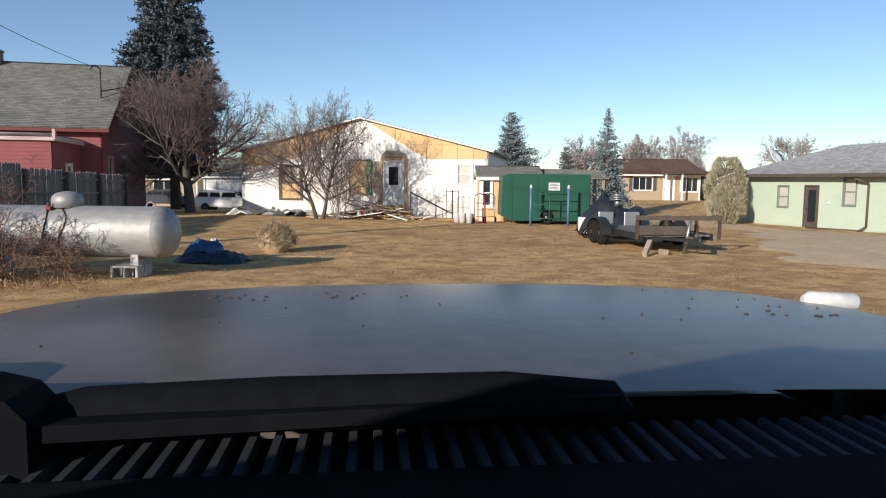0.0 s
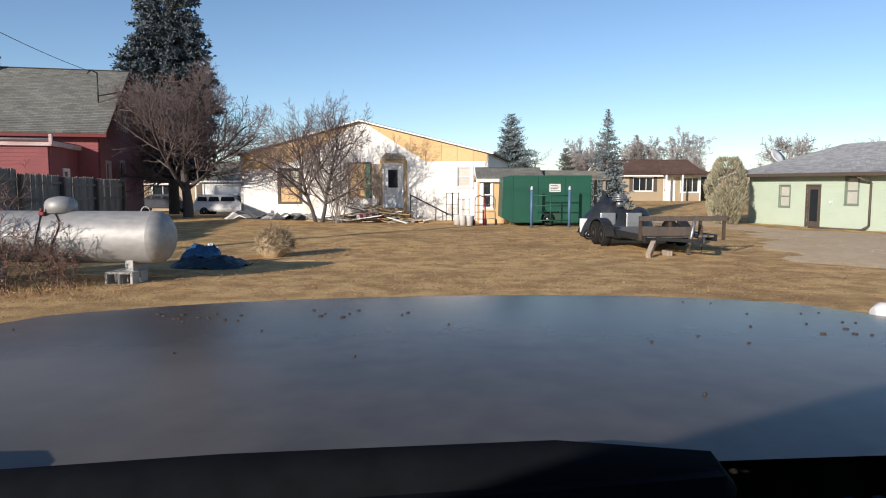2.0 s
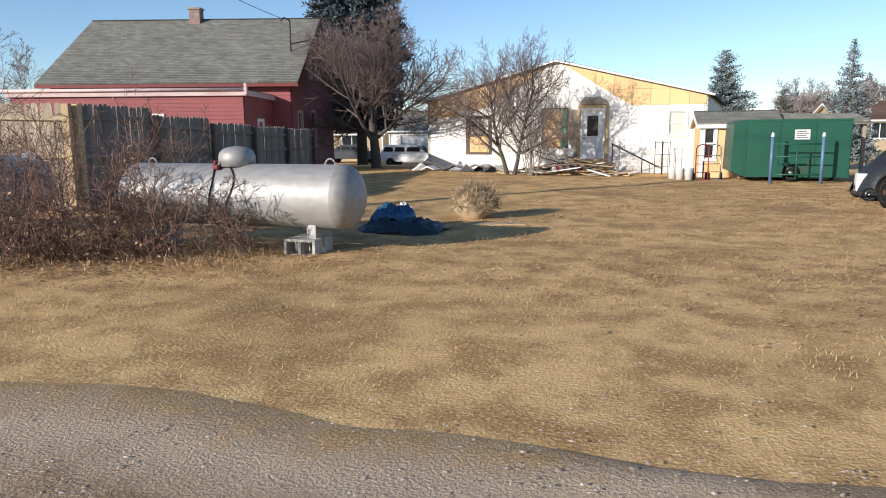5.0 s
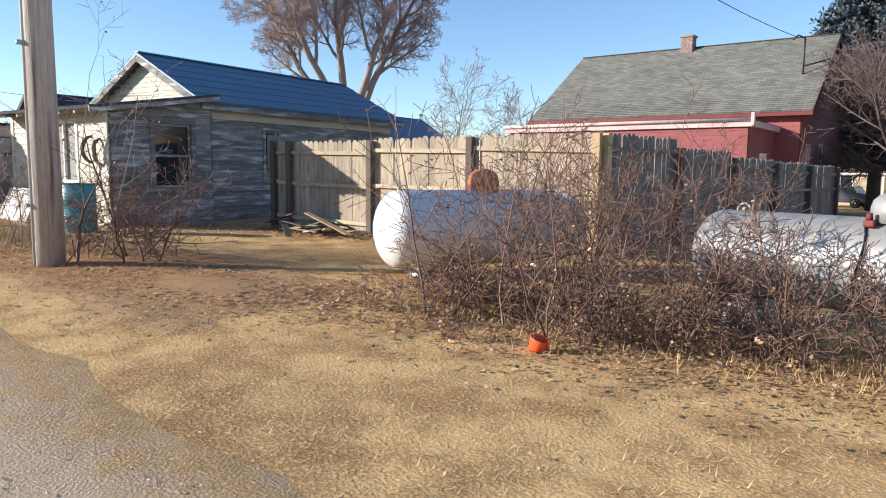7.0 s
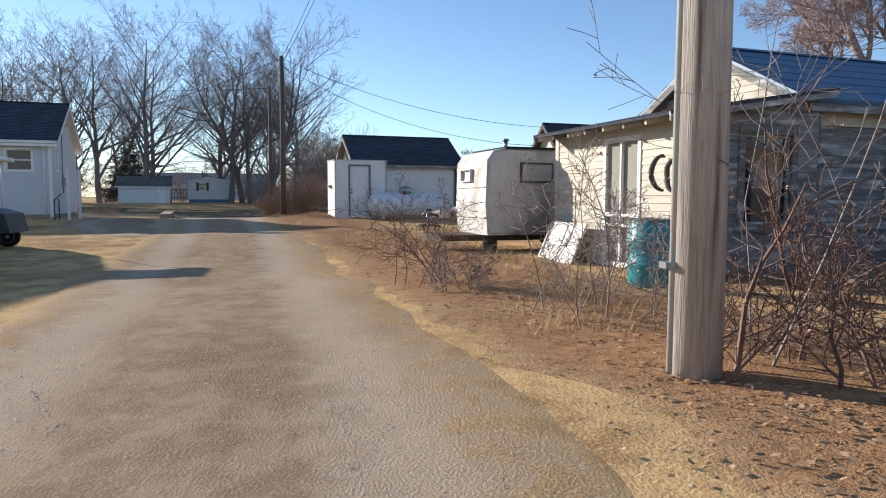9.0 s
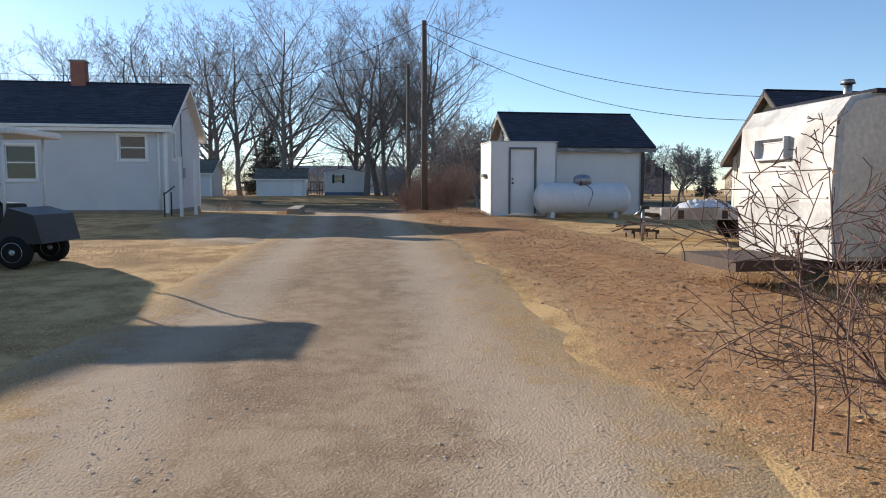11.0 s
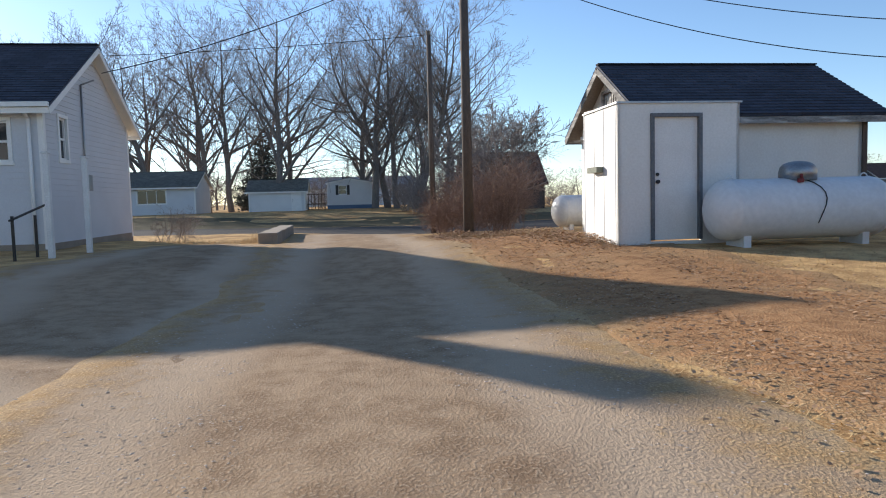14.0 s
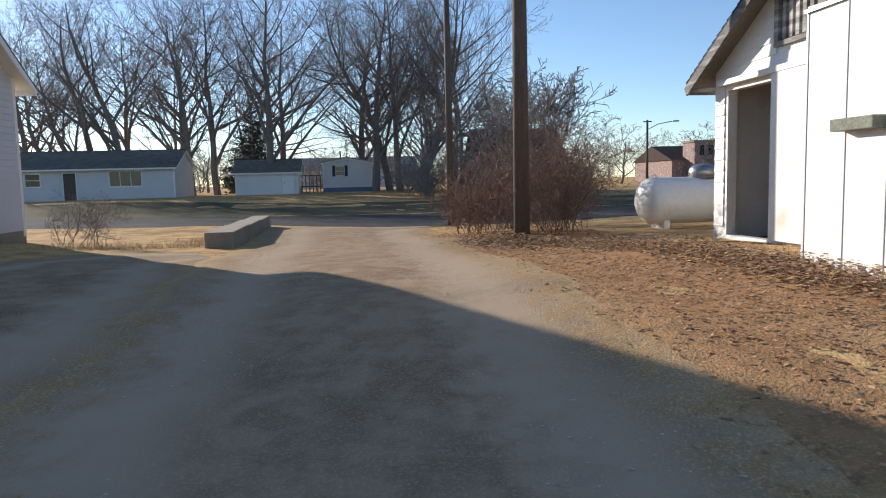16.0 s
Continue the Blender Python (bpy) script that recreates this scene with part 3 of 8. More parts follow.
M["litter"] = ground_mat("litter", [(0.43, 0.24, 0.115), (0.3, 0.16, 0.077), (0.44, 0.28, 0.145), (0.53, 0.335, 0.18)], scale=0.8, mid=6, fine=50, bump=0.5, fade=[(0.48, 0.315, 0.16), (0.33, 0.2, 0.1), (0.58, 0.41, 0.22)])
M["green_turf"] = ground_mat("green_turf", [(0.13, 0.115, 0.07), (0.1, 0.09, 0.055), (0.17, 0.135, 0.085), (0.2, 0.165, 0.1)], scale=0.5, mid=3, fine=50)
M["pale_dirt"] = ground_mat("pale_dirt", [(0.68, 0.51, 0.33), (0.6, 0.44, 0.27), (0.54, 0.39, 0.235), (0.74, 0.57, 0.39)], scale=0.4, mid=4, fine=60)


def axis_steps(lo, hi, step, far):
    a = list(np.arange(lo, hi + 0.01, step))
    k, s = hi, step
    while k < far:
        s *= 1.5
        k += s
        a.append(k)
    k, s = lo, step
    while k > -far:
        s *= 1.5
        k -= s
        a.insert(0, k)
    return a


gx, gy = axis_steps(-62, 26, 0.6, 2500), axis_steps(-14, 40, 0.6, 2500)
verts = [(x, y, rough_z(x, y)) for y in gy for x in gx]
nx = len(gx)
faces = [(j * nx + i, j * nx + i + 1, (j + 1) * nx + i + 1, (j + 1) * nx + i) for j in range(len(gy) - 1) for i in range(nx - 1)]
tagged(pydata("ground", verts, faces, "turf", None, smooth=True), "dry straw-coloured winter lawn with bare brown earth", "ground", kind="structure")


def strip(name, pts, material, label, category, lift=0.02, step=0.45, wob=0.25):
    """A road or path: pts are (x, y, half width); it lies on the ground and its edges wander."""
    P = []
    for (x0, y0, w0), (x1, y1, w1) in zip(pts, pts[1:]):
        n = max(1, int(math.hypot(x1 - x0, y1 - y0) / step))
        P += [(x0 + (x1 - x0) * i / n, y0 + (y1 - y0) * i / n, w0 + (w1 - w0) * i / n) for i in range(n)]
    P.append(pts[-1])
    verts, faces, uvs = [], [], []
    na = 14
    for i, (x, y, w) in enumerate(P):
        a, b = P[max(0, i - 2)], P[min(len(P) - 1, i + 2)]
        d = Vector((b[0] - a[0], b[1] - a[1])).normalized()
        nrm = Vector((-d.y, d.x))
        wl = w + wob * noise.noise((x * 0.7, y * 0.7, 1.0)) + wob * 0.5 * noise.noise((x * 2.3, y * 2.3, 9.0))
        wr = w + wob * noise.noise((x * 0.7, y * 0.7, 5.0)) + wob * 0.5 * noise.noise((x * 2.3, y * 2.3, 3.0))
        for j in range(na + 1):
            f = j / na
            o = -wr + (wl + wr) * f
            px, py = x + nrm.x * o, y + nrm.y * o
            edge = min(1, min(f, 1 - f) * 7, min(i, len(P) - 1 - i) / 3)
            verts.append((px, py, rough_z(px, py) + lift * edge - (0.04 if j in (0, na) or i in (0, len(P) - 1) else 0) + 0.012 * math.cos(f * 12.566) * edge * (wob > 0)))
            e = max(0.0, 1 - min(i, len(P) - 1 - i) * step / 2.5)
            uvs.append(f + (1 - f) * e)
    for i in range(len(P) - 1):
        for j in range(na):
            k = i * (na + 1) + j
            faces.append((k, k + na + 1, k + na + 2, k + 1))
    me = bpy.data.meshes.new(name)
    me.from_pydata(verts, [], faces)
    uv = me.uv_layers.new(name="UVMap")
    for lp in me.loops:
        uv.data[lp.index].uv = (uvs[lp.vertex_index], lp.vertex_index // (na + 1) * step)
    me.polygons.foreach_set("use_smooth", [True] * len(me.polygons))
    me.update()
    return tagged(mesh_part(name, me, material, None), label, category, kind="structure")


strip("litter_verge", [(-9, 7.2, 1.3), (-14, 6.2, 1.7), (-20, 4.9, 1.9), (-27, 3.0, 1.7), (-34, 1.0, 1.8), (-41, -1.2, 2.1), (-48, -3.4, 1.6)], "litter", "verge of brown fallen leaves and dry weeds", "verge", 0.018, wob=0.5)
strip("lane", [(1.5, 4.6, 0.7), (-3, 4.2, 1.6), (-8, 3.6, 2.0), (-13, 2.7, 2.15), (-20, 1.0, 2.2), (-33, -2.2, 2.15), (-46, -6.0, 2.3), (-53, -8.0, 3.0)], "gravel", "pale gravel lane with two worn wheel tracks", "lane", 0.034)
strip("driveway", [(-27, -3.0, 1.0), (-33, -5.6, 2.6), (-37, -7.0, 2.2), (-42, -8.2, 0.8)], "gravel", "grey gravel parking apron beside the house", "driveway", 0.026, wob=0.5)
strip("street", [(-47.5, -62, 5.0), (-57.5, -8, 5.0), (-66, 32, 5.0), (-80, 90, 5.0)], "asphalt", "grey patched asphalt street", "street", 0.03, step=1.5, wob=0.15)
strip("far_lawn", [(-57.5, -64, 8.5), (-69.5, -8, 7.5), (-77, 30, 7.0), (-90, 80, 6.0)], "green_turf", "dull greyish winter lawn across the street", "lawn", 0.022, step=1.5, wob=0.6)
strip("dirt_drive", [(7.5, 12, 1.2), (10.5, 18, 2.2), (14, 26, 3.4), (12, 42, 3.0), (6, 50, 2.2)], "pale_dirt", "pale bare dirt drive across the yard", "driveway", 0.02, wob=0.8)

# ---- houses ----


def house_wall(house, x, y, rz, width, fn, brk, holes, material, thick=0.14, base=-0.3):
    bm = bmesh.new()
    wall_with_holes(bm, width, (fn, brk), holes, thick, base)
    bmesh.ops.remove_doubles(bm, verts=bm.verts, dist=0.0004)
    w = part("wall", bm, material, house)
    w.matrix_basis = pose(x, y, 0, 0, 0, rz)
    return w


def put(ob, m):
    ob.matrix_basis = m
    return ob


def door(house, m, x0, x1, z0, z1, slab="white_trim", frame="white_trim", lite=None, knob=0.93, tw=0.07, recess=0.02):
    bm = bmesh.new()
    for a in ((x0 - tw, x1 + tw, z1, z1 + tw), (x0 - tw, x0, z0, z1), (x1, x1 + tw, z0, z1)):
        box(bm, a[0], a[1], -0.04, 0.05, a[2], a[3], bev=0.005)
    d = put(part("door", bm, frame, house), m)
    bm = bmesh.new()
    if lite:
        a0, a1, c0, c1 = lite
        for q in ((x0, a0, z0, z1), (a1, x1, z0, z1), (a0, a1, z0, c0), (a0, a1, c1, z1)):
            box(bm, q[0], q[1], recess, recess + 0.045, q[2], q[3])
    else:
        box(bm, x0, x1, recess, recess + 0.045, z0, z1)
    part("door_leaf", bm, slab, d)
    if lite:
        part("pane", boxbm(a0, a1, recess + 0.015, recess + 0.025, c0, c1), "glass", d)
    bm = bmesh.new()
    kx = x0 + 0.07 if knob > 0 else x1 - 0.07
    kz = z0 + abs(knob)
    rod(bm, (kx, recess, kz), (kx, recess - 0.05, kz), 0.03, 0.03, 12)
    part("door_knob", bm, "black_metal", d, "dark metal knob")
    bm = bmesh.new()
    rod(bm, (kx, recess, kz + 0.12), (kx, recess - 0.02, kz + 0.12), 0.028, 0.028, 12)
    part("door_lock", bm, "black_metal", d)
    return d


def gable_house(name, x, y, rz, W, D, ze, zr, axis, label, roofmat, wallmat, over=0.35, rake=0.3, course=0.12, z=None, openings=None, boards="", joined="SENW", trim="white_trim", fascia="white_trim", under="white_trim", corner=True, roof_course=0.14, group=""):
    """A house with its south-west corner at x, y; openings: side -> list of (kind, x0, x1, z0, z1)."""
    h = thing(name, x, y, gz(x, y) if z is None else z, rz, label, "house" if "shed" not in name else "shed", group)
    openings = openings or {}
    span = W if axis == "y" else D
    slope = (zr - ze) / (span / 2)

    def gab(t):
        return zr - slope * abs(t - span / 2)

    sides = {"S": (0, 0, 0, W), "E": (W, 0, 90, D), "N": (W, D, 180, W), "W": (0, D, -90, D)}
    for s, (wx, wy, wr, wl) in sides.items():
        isg = (axis == "y") == (s in "SN")
        fn = gab if isg else (lambda t: ze)
        ops = openings.get(s, [])
        holes = [o[1:5] for o in ops]
        wo = house_wall(h, wx, wy, wr, wl, fn, [span / 2] if isg else [], holes, wallmat)
        if s in boards or s in joined:
            grow = [(a - 0.07, b + 0.07, c - 0.07, d + 0.07) for a, b, c, d in holes]
            siding(wo, wl, fn, course, wallmat, grow, base=0.12, joined=s not in boards, end=0.03)
        m = pose(wx, wy, 0, 0, 0, wr)
        for o in ops:
            k, a, b, c, d = o[:5]
            if k == "win":
                put(window(h, a, b, c, d, trim, mull=o[5] if len(o) > 5 else 0, sash=not (len(o) > 5 and o[5])), m)
            elif k == "door":
                door(h, m, a, b, c, d, *(o[5:] if len(o) > 5 else ()))
    if corner:
        for cx, cy in ((0, 0), (W, 0), (W, D), (0, D)):
            sx, sy = (-1 if cx == 0 else 1), (-1 if cy == 0 else 1)
            bm = bmesh.new()
            box(bm, cx - 0.02 * sx if sx > 0 else cx - 0.028, cx + 0.028 if sx > 0 else cx + 0.02, cy - 0.09 * sy, cy + 0.028 * sy, 0.0, ze - 0.02)
            box(bm, cx - 0.09 * sx, cx - 0.0201 * sx, cy + 0.002 * sy, cy + 0.0275 * sy, 0.0, ze - 0.02)
            part("corner_board", bm, trim, h)
    # roof
    zo = ze - over * slope + 0.06
    zt = zr + 0.06
    if axis == "y":
        p = [((-over, -rake, zo), (-over, D + rake, zo), (W / 2, D + rake, zt), (W / 2, -rake, zt)), ((W + over, -rake, zo), (W + over, D + rake, zo), (W / 2, D + rake, zt), (W / 2, -rake, zt))]
    else:
        p = [((-rake, -over, zo), (W + rake, -over, zo), (W + rake, D / 2, zt), (-rake, D / 2, zt)), ((-rake, D + over, zo), (W + rake, D + over, zo), (W + rake, D / 2, zt), (-rake, D / 2, zt))]
    for q in p:
        roof_plane("roof", *q, roofmat, h, course=roof_course)
    for a, b, c, d in p:
        bm = bmesh.new()
        beam(bm, Vector(a) + Vector((0, 0, -0.115)), Vector(b) + Vector((0, 0, -0.115)), 0.025, 0.12)
        part("fascia", bm, fascia, h)
        for e, r in ((a, d), (b, c)):
            bm = bmesh.new()
            beam(bm, Vector(e) + Vector((0, 0, -0.13)), Vector(r) + Vector((0, 0, -0.13)), 0.025, 0.13)
            part("barge_board", bm, fascia, h)
    bm = bmesh.new()
    for a, b, c, d in p:
        vs = [bm.verts.new(Vector(v) + Vector((0, 0, -0.075))) for v in (a, b, c, d)]
        bm.faces.new(vs)
    part("soffit", bm, under, h)
    # ridge cap
    bm = bmesh.new()
    a, b = Vector(p[0][3]), Vector(p[0][2])
    off = Vector((0, 0, 0.012))
    beam(bm, a + off, b + off, 0.16, 0.03)
    part("ridge_cap", bm, roofmat, h)
    return h


def chimney(house, x, y, z0, z1, w=0.5, d=0.5, material="brick"):
    c = part("chimney", boxbm(x - w / 2, x + w / 2, y - d / 2, y + d / 2, z0, z1), material, house, "brick chimney with a mortar cap")
    part("cap", boxbm(x - w / 2 - 0.05, x + w / 2 + 0.05, y - d / 2 - 0.05, y + d / 2 + 0.05, z1, z1 + 0.09, bev=0.02), "old_concrete", c)
    n = int((z1 - z0) / 0.08)
    bm = bmesh.new()
    for i in range(n):
        za = z0 + i * 0.08
        for sgn in (-1, 1):
            for j in range(3):
                o = (0.09 if i % 2 else 0.0)
                x0 = x - w / 2 + j * w / 3 + o * 0.5 + 0.005
                x1 = min(x - w / 2 + (j + 1) * w / 3 + o * 0.5 - 0.005, x + w / 2)
                if x1 - x0 > 0.03:
                    box(bm, x0, x1, y + sgn * d / 2 - 0.008, y + sgn * d / 2 + 0.008, za + 0.005, za + 0.075)
                y0 = y - d / 2 + j * d / 3 + o * 0.5 + 0.005
                y1 = min(y - d / 2 + (j + 1) * d / 3 + o * 0.5 - 0.005, y + d / 2)
                if y1 - y0 > 0.03:
                    box(bm, x + sgn * w / 2 - 0.008, x + sgn * w / 2 + 0.008, y0, y1, za + 0.005, za + 0.075)
    part("bricks", bm, material, c)
    return c


def along(x, y, rz, dx, dy):
    """A point given in a frame turned by rz at x, y."""
    c, s = math.cos(radians(rz)), math.sin(radians(rz))
    return x + c * dx - s * dy, y + s * dx + c * dy


GRID = 16.0
# red house with the long grey roof
rx, ry = along(-13.38, 27.81, 13.2, -10.0, 0.4)
red = gable_house("red_house", rx, ry, 13.2, 9.65, 9.0, 3.62, 6.5, "x", "dark red clapboard house with a grey shingle roof", "grey_shingle", "red_siding", over=0.4, rake=0.38, course=0.14, z=0.0,
                  openings={"E": [("win", 1.0, 1.75, 0.9, 2.3), ("win", 3.6, 4.4, 0.9, 2.4), ("win", 3.3, 4.0, 3.9, 5.1), ("win", 4.6, 5.3, 3.9, 5.1)], "S": []}, trim="worn_trim", fascia="red_trim", under="red_trim", corner=False)
chimney(red, 4.45, 4.35, 6.0, 6.95, 0.48, 0.48, "old_brick")
bm = bmesh.new()
box(bm, 0.7, 8.85, -3.6, -0.03, -0.3, 2.85)
add = part("addition", bm, "red_siding", red, "low red flat-roofed addition")
siding(put(part("wall", boxbm(0, 8.15, 0, 0.02, 0, 2.8), "red_siding", red), pose(0.7, -3.625, 0)), 8.15, lambda t: 2.8, 0.14, "red_siding", [(4.4, 5.4, 0.6, 2.15)], base=0.1, joined=True)
siding(put(part("wall", boxbm(0, 3.5, 0, 0.02, 0, 2.8), "red_siding", red), pose(8.875, -3.6, 0, 0, 0, 90)), 3.5, lambda t: 2.8, 0.14, "red_siding", [(1.4, 2.2, 0.9, 2.0)], base=0.1, joined=True)
put(window(red, 5.2, 6.0, 0.7, 2.05), pose(0, -3.645, 0))
put(window(red, 1.5, 2.1, 1.0, 1.9), pose(8.895, -3.6, 0, 0, 0, 90))
bm = bmesh.new()
box(bm, 0.55, 9.0, -3.75, -3.63, 2.72, 2.9, bev=0.01)
box(bm, 8.9, 9.02, -3.63, 0.3, 2.72, 2.9, bev=0.01)
rod(bm, (0.5, -3.8, 2.93), (9.02, -3.8, 2.93), 0.055)
box(bm, 8.96, 9.06, -3.86, -3.72, 2.75, 3.12, bev=0.01)
part("roof_edge", bm, "worn_trim", red, "faded pinkish white roof edge and gutter pipe")
part("roof", boxbm(0.6, 8.95, -3.62, 0.35, 2.86, 2.94), "grey_shingle", red)
bm = bmesh.new()
for a, b in (((9.3, 1.75, 4.75), (9.3, 1.75, 6.05)), ((9.3, 1.75, 6.05), (9.1, 1.6, 6.15)), ((9.3, 1.75, 5.1), (10.05, 2.3, 5.35)), ((9.1, 1.6, 6.15), (8.95, 1.6, 6.0))):
    rod(bm, a, b, 0.028, 0.028, 8)
part("service_mast", bm, "black_metal", red, "bent metal electric service mast")

# white house under repair, with bare sheathing
wx, wy, WA = -9.37, 32.26, -9.44
white = thing("house_under_repair", wx, wy, -0.2, WA, "white gabled house under repair with bare sheathing and house wrap", "house")
WW, WD, WE, WR = 11.5, 12.0, 2.98, 4.4


def wtop(t):
    return WR - (WR - WE) / (WW / 2) * abs(t - WW / 2)


holes = [(1.9, 2.9, 0.75, 2.3), (6.78, 7.72, 0.4, 2.5), (10.1, 10.8, 1.45, 2.4)]
south = house_wall(white, 0, 0, 0, WW, wtop, [WW / 2], holes, "white_wrap", base=-0.2)
house_wall(white, WW, 0, 90, WD, lambda t: WE, [], [], "white_wrap", base=-0.2)
house_wall(white, WW, WD, 180, WW, wtop, [WW / 2], [], "white_wrap", base=-0.2)
house_wall(white, 0, WD, -90, WD, lambda t: WE, [], [], "white_wrap", base=-0.2)
for sgn in (0, 1):
    a = (-0.25, -0.22, WE - 0.02) if sgn == 0 else (WW + 0.25, -0.22, WE - 0.02)
    b = (a[0], WD + 0.2, a[2])
    roof_plane("roof", a, b, (WW / 2, WD + 0.2, WR + 0.06), (WW / 2, -0.22, WR + 0.06), "grey_shingle", white)
bm = bmesh.new()
beam(bm, (-0.25, -0.235, WE - 0.05), (WW / 2, -0.235, WR + 0.02), 0.03, 0.07)
beam(bm, (WW / 2, -0.235, WR + 0.02), (WW + 0.25, -0.235, WE - 0.05), 0.03, 0.07)
part("rake_board", bm, "white_trim", white)

# sheathing boards on the gable of the white house: each sheet stands proud of the wall
def sheet(x0, x1, low, hi, depth=0.03):
    """A sheet cut to the roof slope: low(x) and hi(x) give its edges."""
    bm = bmesh.new()
    z0, z1, z2, z3 = low(x0), low(x1), hi(x1), hi(x0)
    if z3 - z0 < 0.03 and z2 - z1 < 0.03:
        bm.free()
        return
    prism(bm, [(x0, z0), (x1, z1), (x1, max(z2, z1 + 0.01)), (x0, max(z3, z0 + 0.01))], -depth, -0.004)
    part("sheathing_sheet", bm, "osb", south)


def inner(x):
    """Edge of the old white gable inside the newer, wider one."""
    return 4.45 - 0.62 * abs(x - 5.75)


for i in range(8):
    a, b = 5.95 + i * 0.7, 5.95 + (i + 1) * 0.7 - 0.012
    if b > WW - 0.05:
        b = WW - 0.05
    for row in range(2):
        lo = (lambda x, r=row: max(2.62 + r * 0.62, inner(x)))
        hi = (lambda x, r=row: min(wtop(x) - 0.05, 2.62 + (r + 1) * 0.62 - 0.012) if r == 0 else wtop(x) - 0.05)
        sheet(a, b, lo, hi, 0.03 + 0.004 * ((i + row) % 2))
for i in range(7):
    a, b = 0.05 + i * 0.75, 0.05 + (i + 1) * 0.75 - 0.012
    lo = (lambda x: max(2.55, inner(x)))
    sheet(a, min(b, 5.3), lo, lambda x: wtop(x) - 0.05, 0.03 + 0.004 * (i % 2))
    if i < 2:
        sheet(a, b, lambda x: 2.28, lambda x: 2.538)
bm = bmesh.new()
for x0, x1, z0, z1 in ((5.25, 6.2, 0.98, 2.52),):
    box(bm, x0, x1, -0.03, -0.004, z0, z1)
ob = part("sheathing_sheet", bm, "osb", south)
bm = bmesh.new()
box(bm, 6.0, 6.2, -0.034, -0.0302, 0.98, 2.5)
part("green_tape", bm, "green_tape", south, "strip of green flashing tape")
bm = bmesh.new()
for a in ((5.18, 5.25, 0.92, 2.58), (6.2, 6.26, 0.98, 2.58), (5.25, 6.2, 2.52, 2.58)):
    box(bm, a[0], a[1], -0.045, -0.004, a[2], a[3])
part("opening_trim", bm, "dark_wood", south)
# torn dark felt beside the door and over it
rag = random.Random(4)
bm = bmesh.new()
pts = [(6.28, 2.5), (6.72, 2.5), (6.72, 0.6)] + [(6.72 - 0.05 - 0.42 * (k / 9) + rag.uniform(-0.05, 0.05), 0.6 + 0.9 * (k / 9) ** 1.5 + rag.uniform(-0.08, 0.08)) for k in range(1, 9)] + [(6.28, 1.7)]
prism(bm, pts, -0.02, -0.004)
part("torn_felt", bm, "grey_wood", south, "torn grey building felt")
bm = bmesh.new()
prism(bm, [(6.7, 2.68), (7.8, 2.68), (7.76, 2.86), (7.5, 2.98), (7.2, 2.95), (6.95, 3.0), (6.8, 2.85)], -0.14, -0.004)
part("awning_remnant", bm, "grey_wood", south, "ragged remains of a door hood")
bm = bmesh.new()
for a in ((6.66, 6.76, 0.3, 2.62), (7.76, 7.88, 0.3, 2.62), (6.66, 7.88, 2.56, 2.66)):
    box(bm, a[0], a[1], -0.06, -0.004, a[2], a[3])
part("door_framing", bm, "lumber", south)
door(white, pose(0, 0, 0), 6.84, 7.66, 0.42, 2.46, "white_trim", "white_trim", (7.02, 7.46, 1.45, 2.25), 0.95)
# pale panes here hold a painted reflection
put(window(white, 10.16, 10.76, 1.5, 2.36, pane="blind_and_reflection"), pose(0, 0, 0))
put(window(white, 1.97, 2.85, 1.55, 2.25, trim="dark_wood", mull=1, pane="blind_and_reflection"), pose(0, 0, 0))
part("sheathing_sheet", boxbm(1.97, 2.85, 0.0, 0.03, 0.8, 1.5), "osb", south)
bm = bmesh.new()
for a in ((1.82, 1.96, 0.7, 2.36), (2.86, 2.98, 0.7, 2.36), (1.96, 2.86, 0.7, 0.8)):
    box(bm, a[0], a[1], -0.04, -0.004, a[2], a[3])
part("opening_trim", bm, "dark_wood", south)
# wooden steps at its door
steps = thing("wooden_steps", *along(wx, wy, WA, 7.25, 0), -0.2, WA, "fresh lumber steps below the white door", "steps")
for i, (z1, y1) in enumerate(((0.55, -0.5), (0.36, -0.8), (0.18, -1.1))):
    part("tread", boxbm(-0.62, 0.62, y1, y1 + (0.48 if i == 0 else 0.3), z1 - 0.045, z1, bev=0.006), "lumber", steps)
    part("riser", boxbm(-0.58, 0.58, y1 + 0.03, y1 + 0.06, z1 - 0.18 if i else 0.3, z1 - 0.046), "lumber", steps)
for sx in (-0.6, 0.56):
    bm = bmesh.new()
    prism(bm, [(-1.05, 0.0), (-0.05, 0.0), (-0.05, 0.5), (-0.48, 0.5), (-1.05, 0.1)], 0, 0.04)
    o = part("stringer", bm, "lumber", steps)
    o.matrix_basis = Matrix.Translation((sx + 0.04, 0, 0)) @ pose(0, 0, 0, 0, 0, 90)

hr = thing("hand_rail", 0, 0, 0, 0, "dark iron hand rail sloping down from the white door", "hand rail")
bm = bmesh.new()
rod(bm, (-1.45, 30.55, 0.95), (0.2, 30.2, 0.12), 0.028, 0.028, 8)
part("rail", bm, "black_metal", hr)
for x_, y_, z_ in ((-1.42, 30.54, 0.93), (-0.3, 30.3, 0.37)):
    bm = bmesh.new()
    rod(bm, (x_, y_, gz(x_, y_) - 0.1), (x_, y_, z_), 0.022, 0.022, 8)
    part("post", bm, "black_metal", hr)

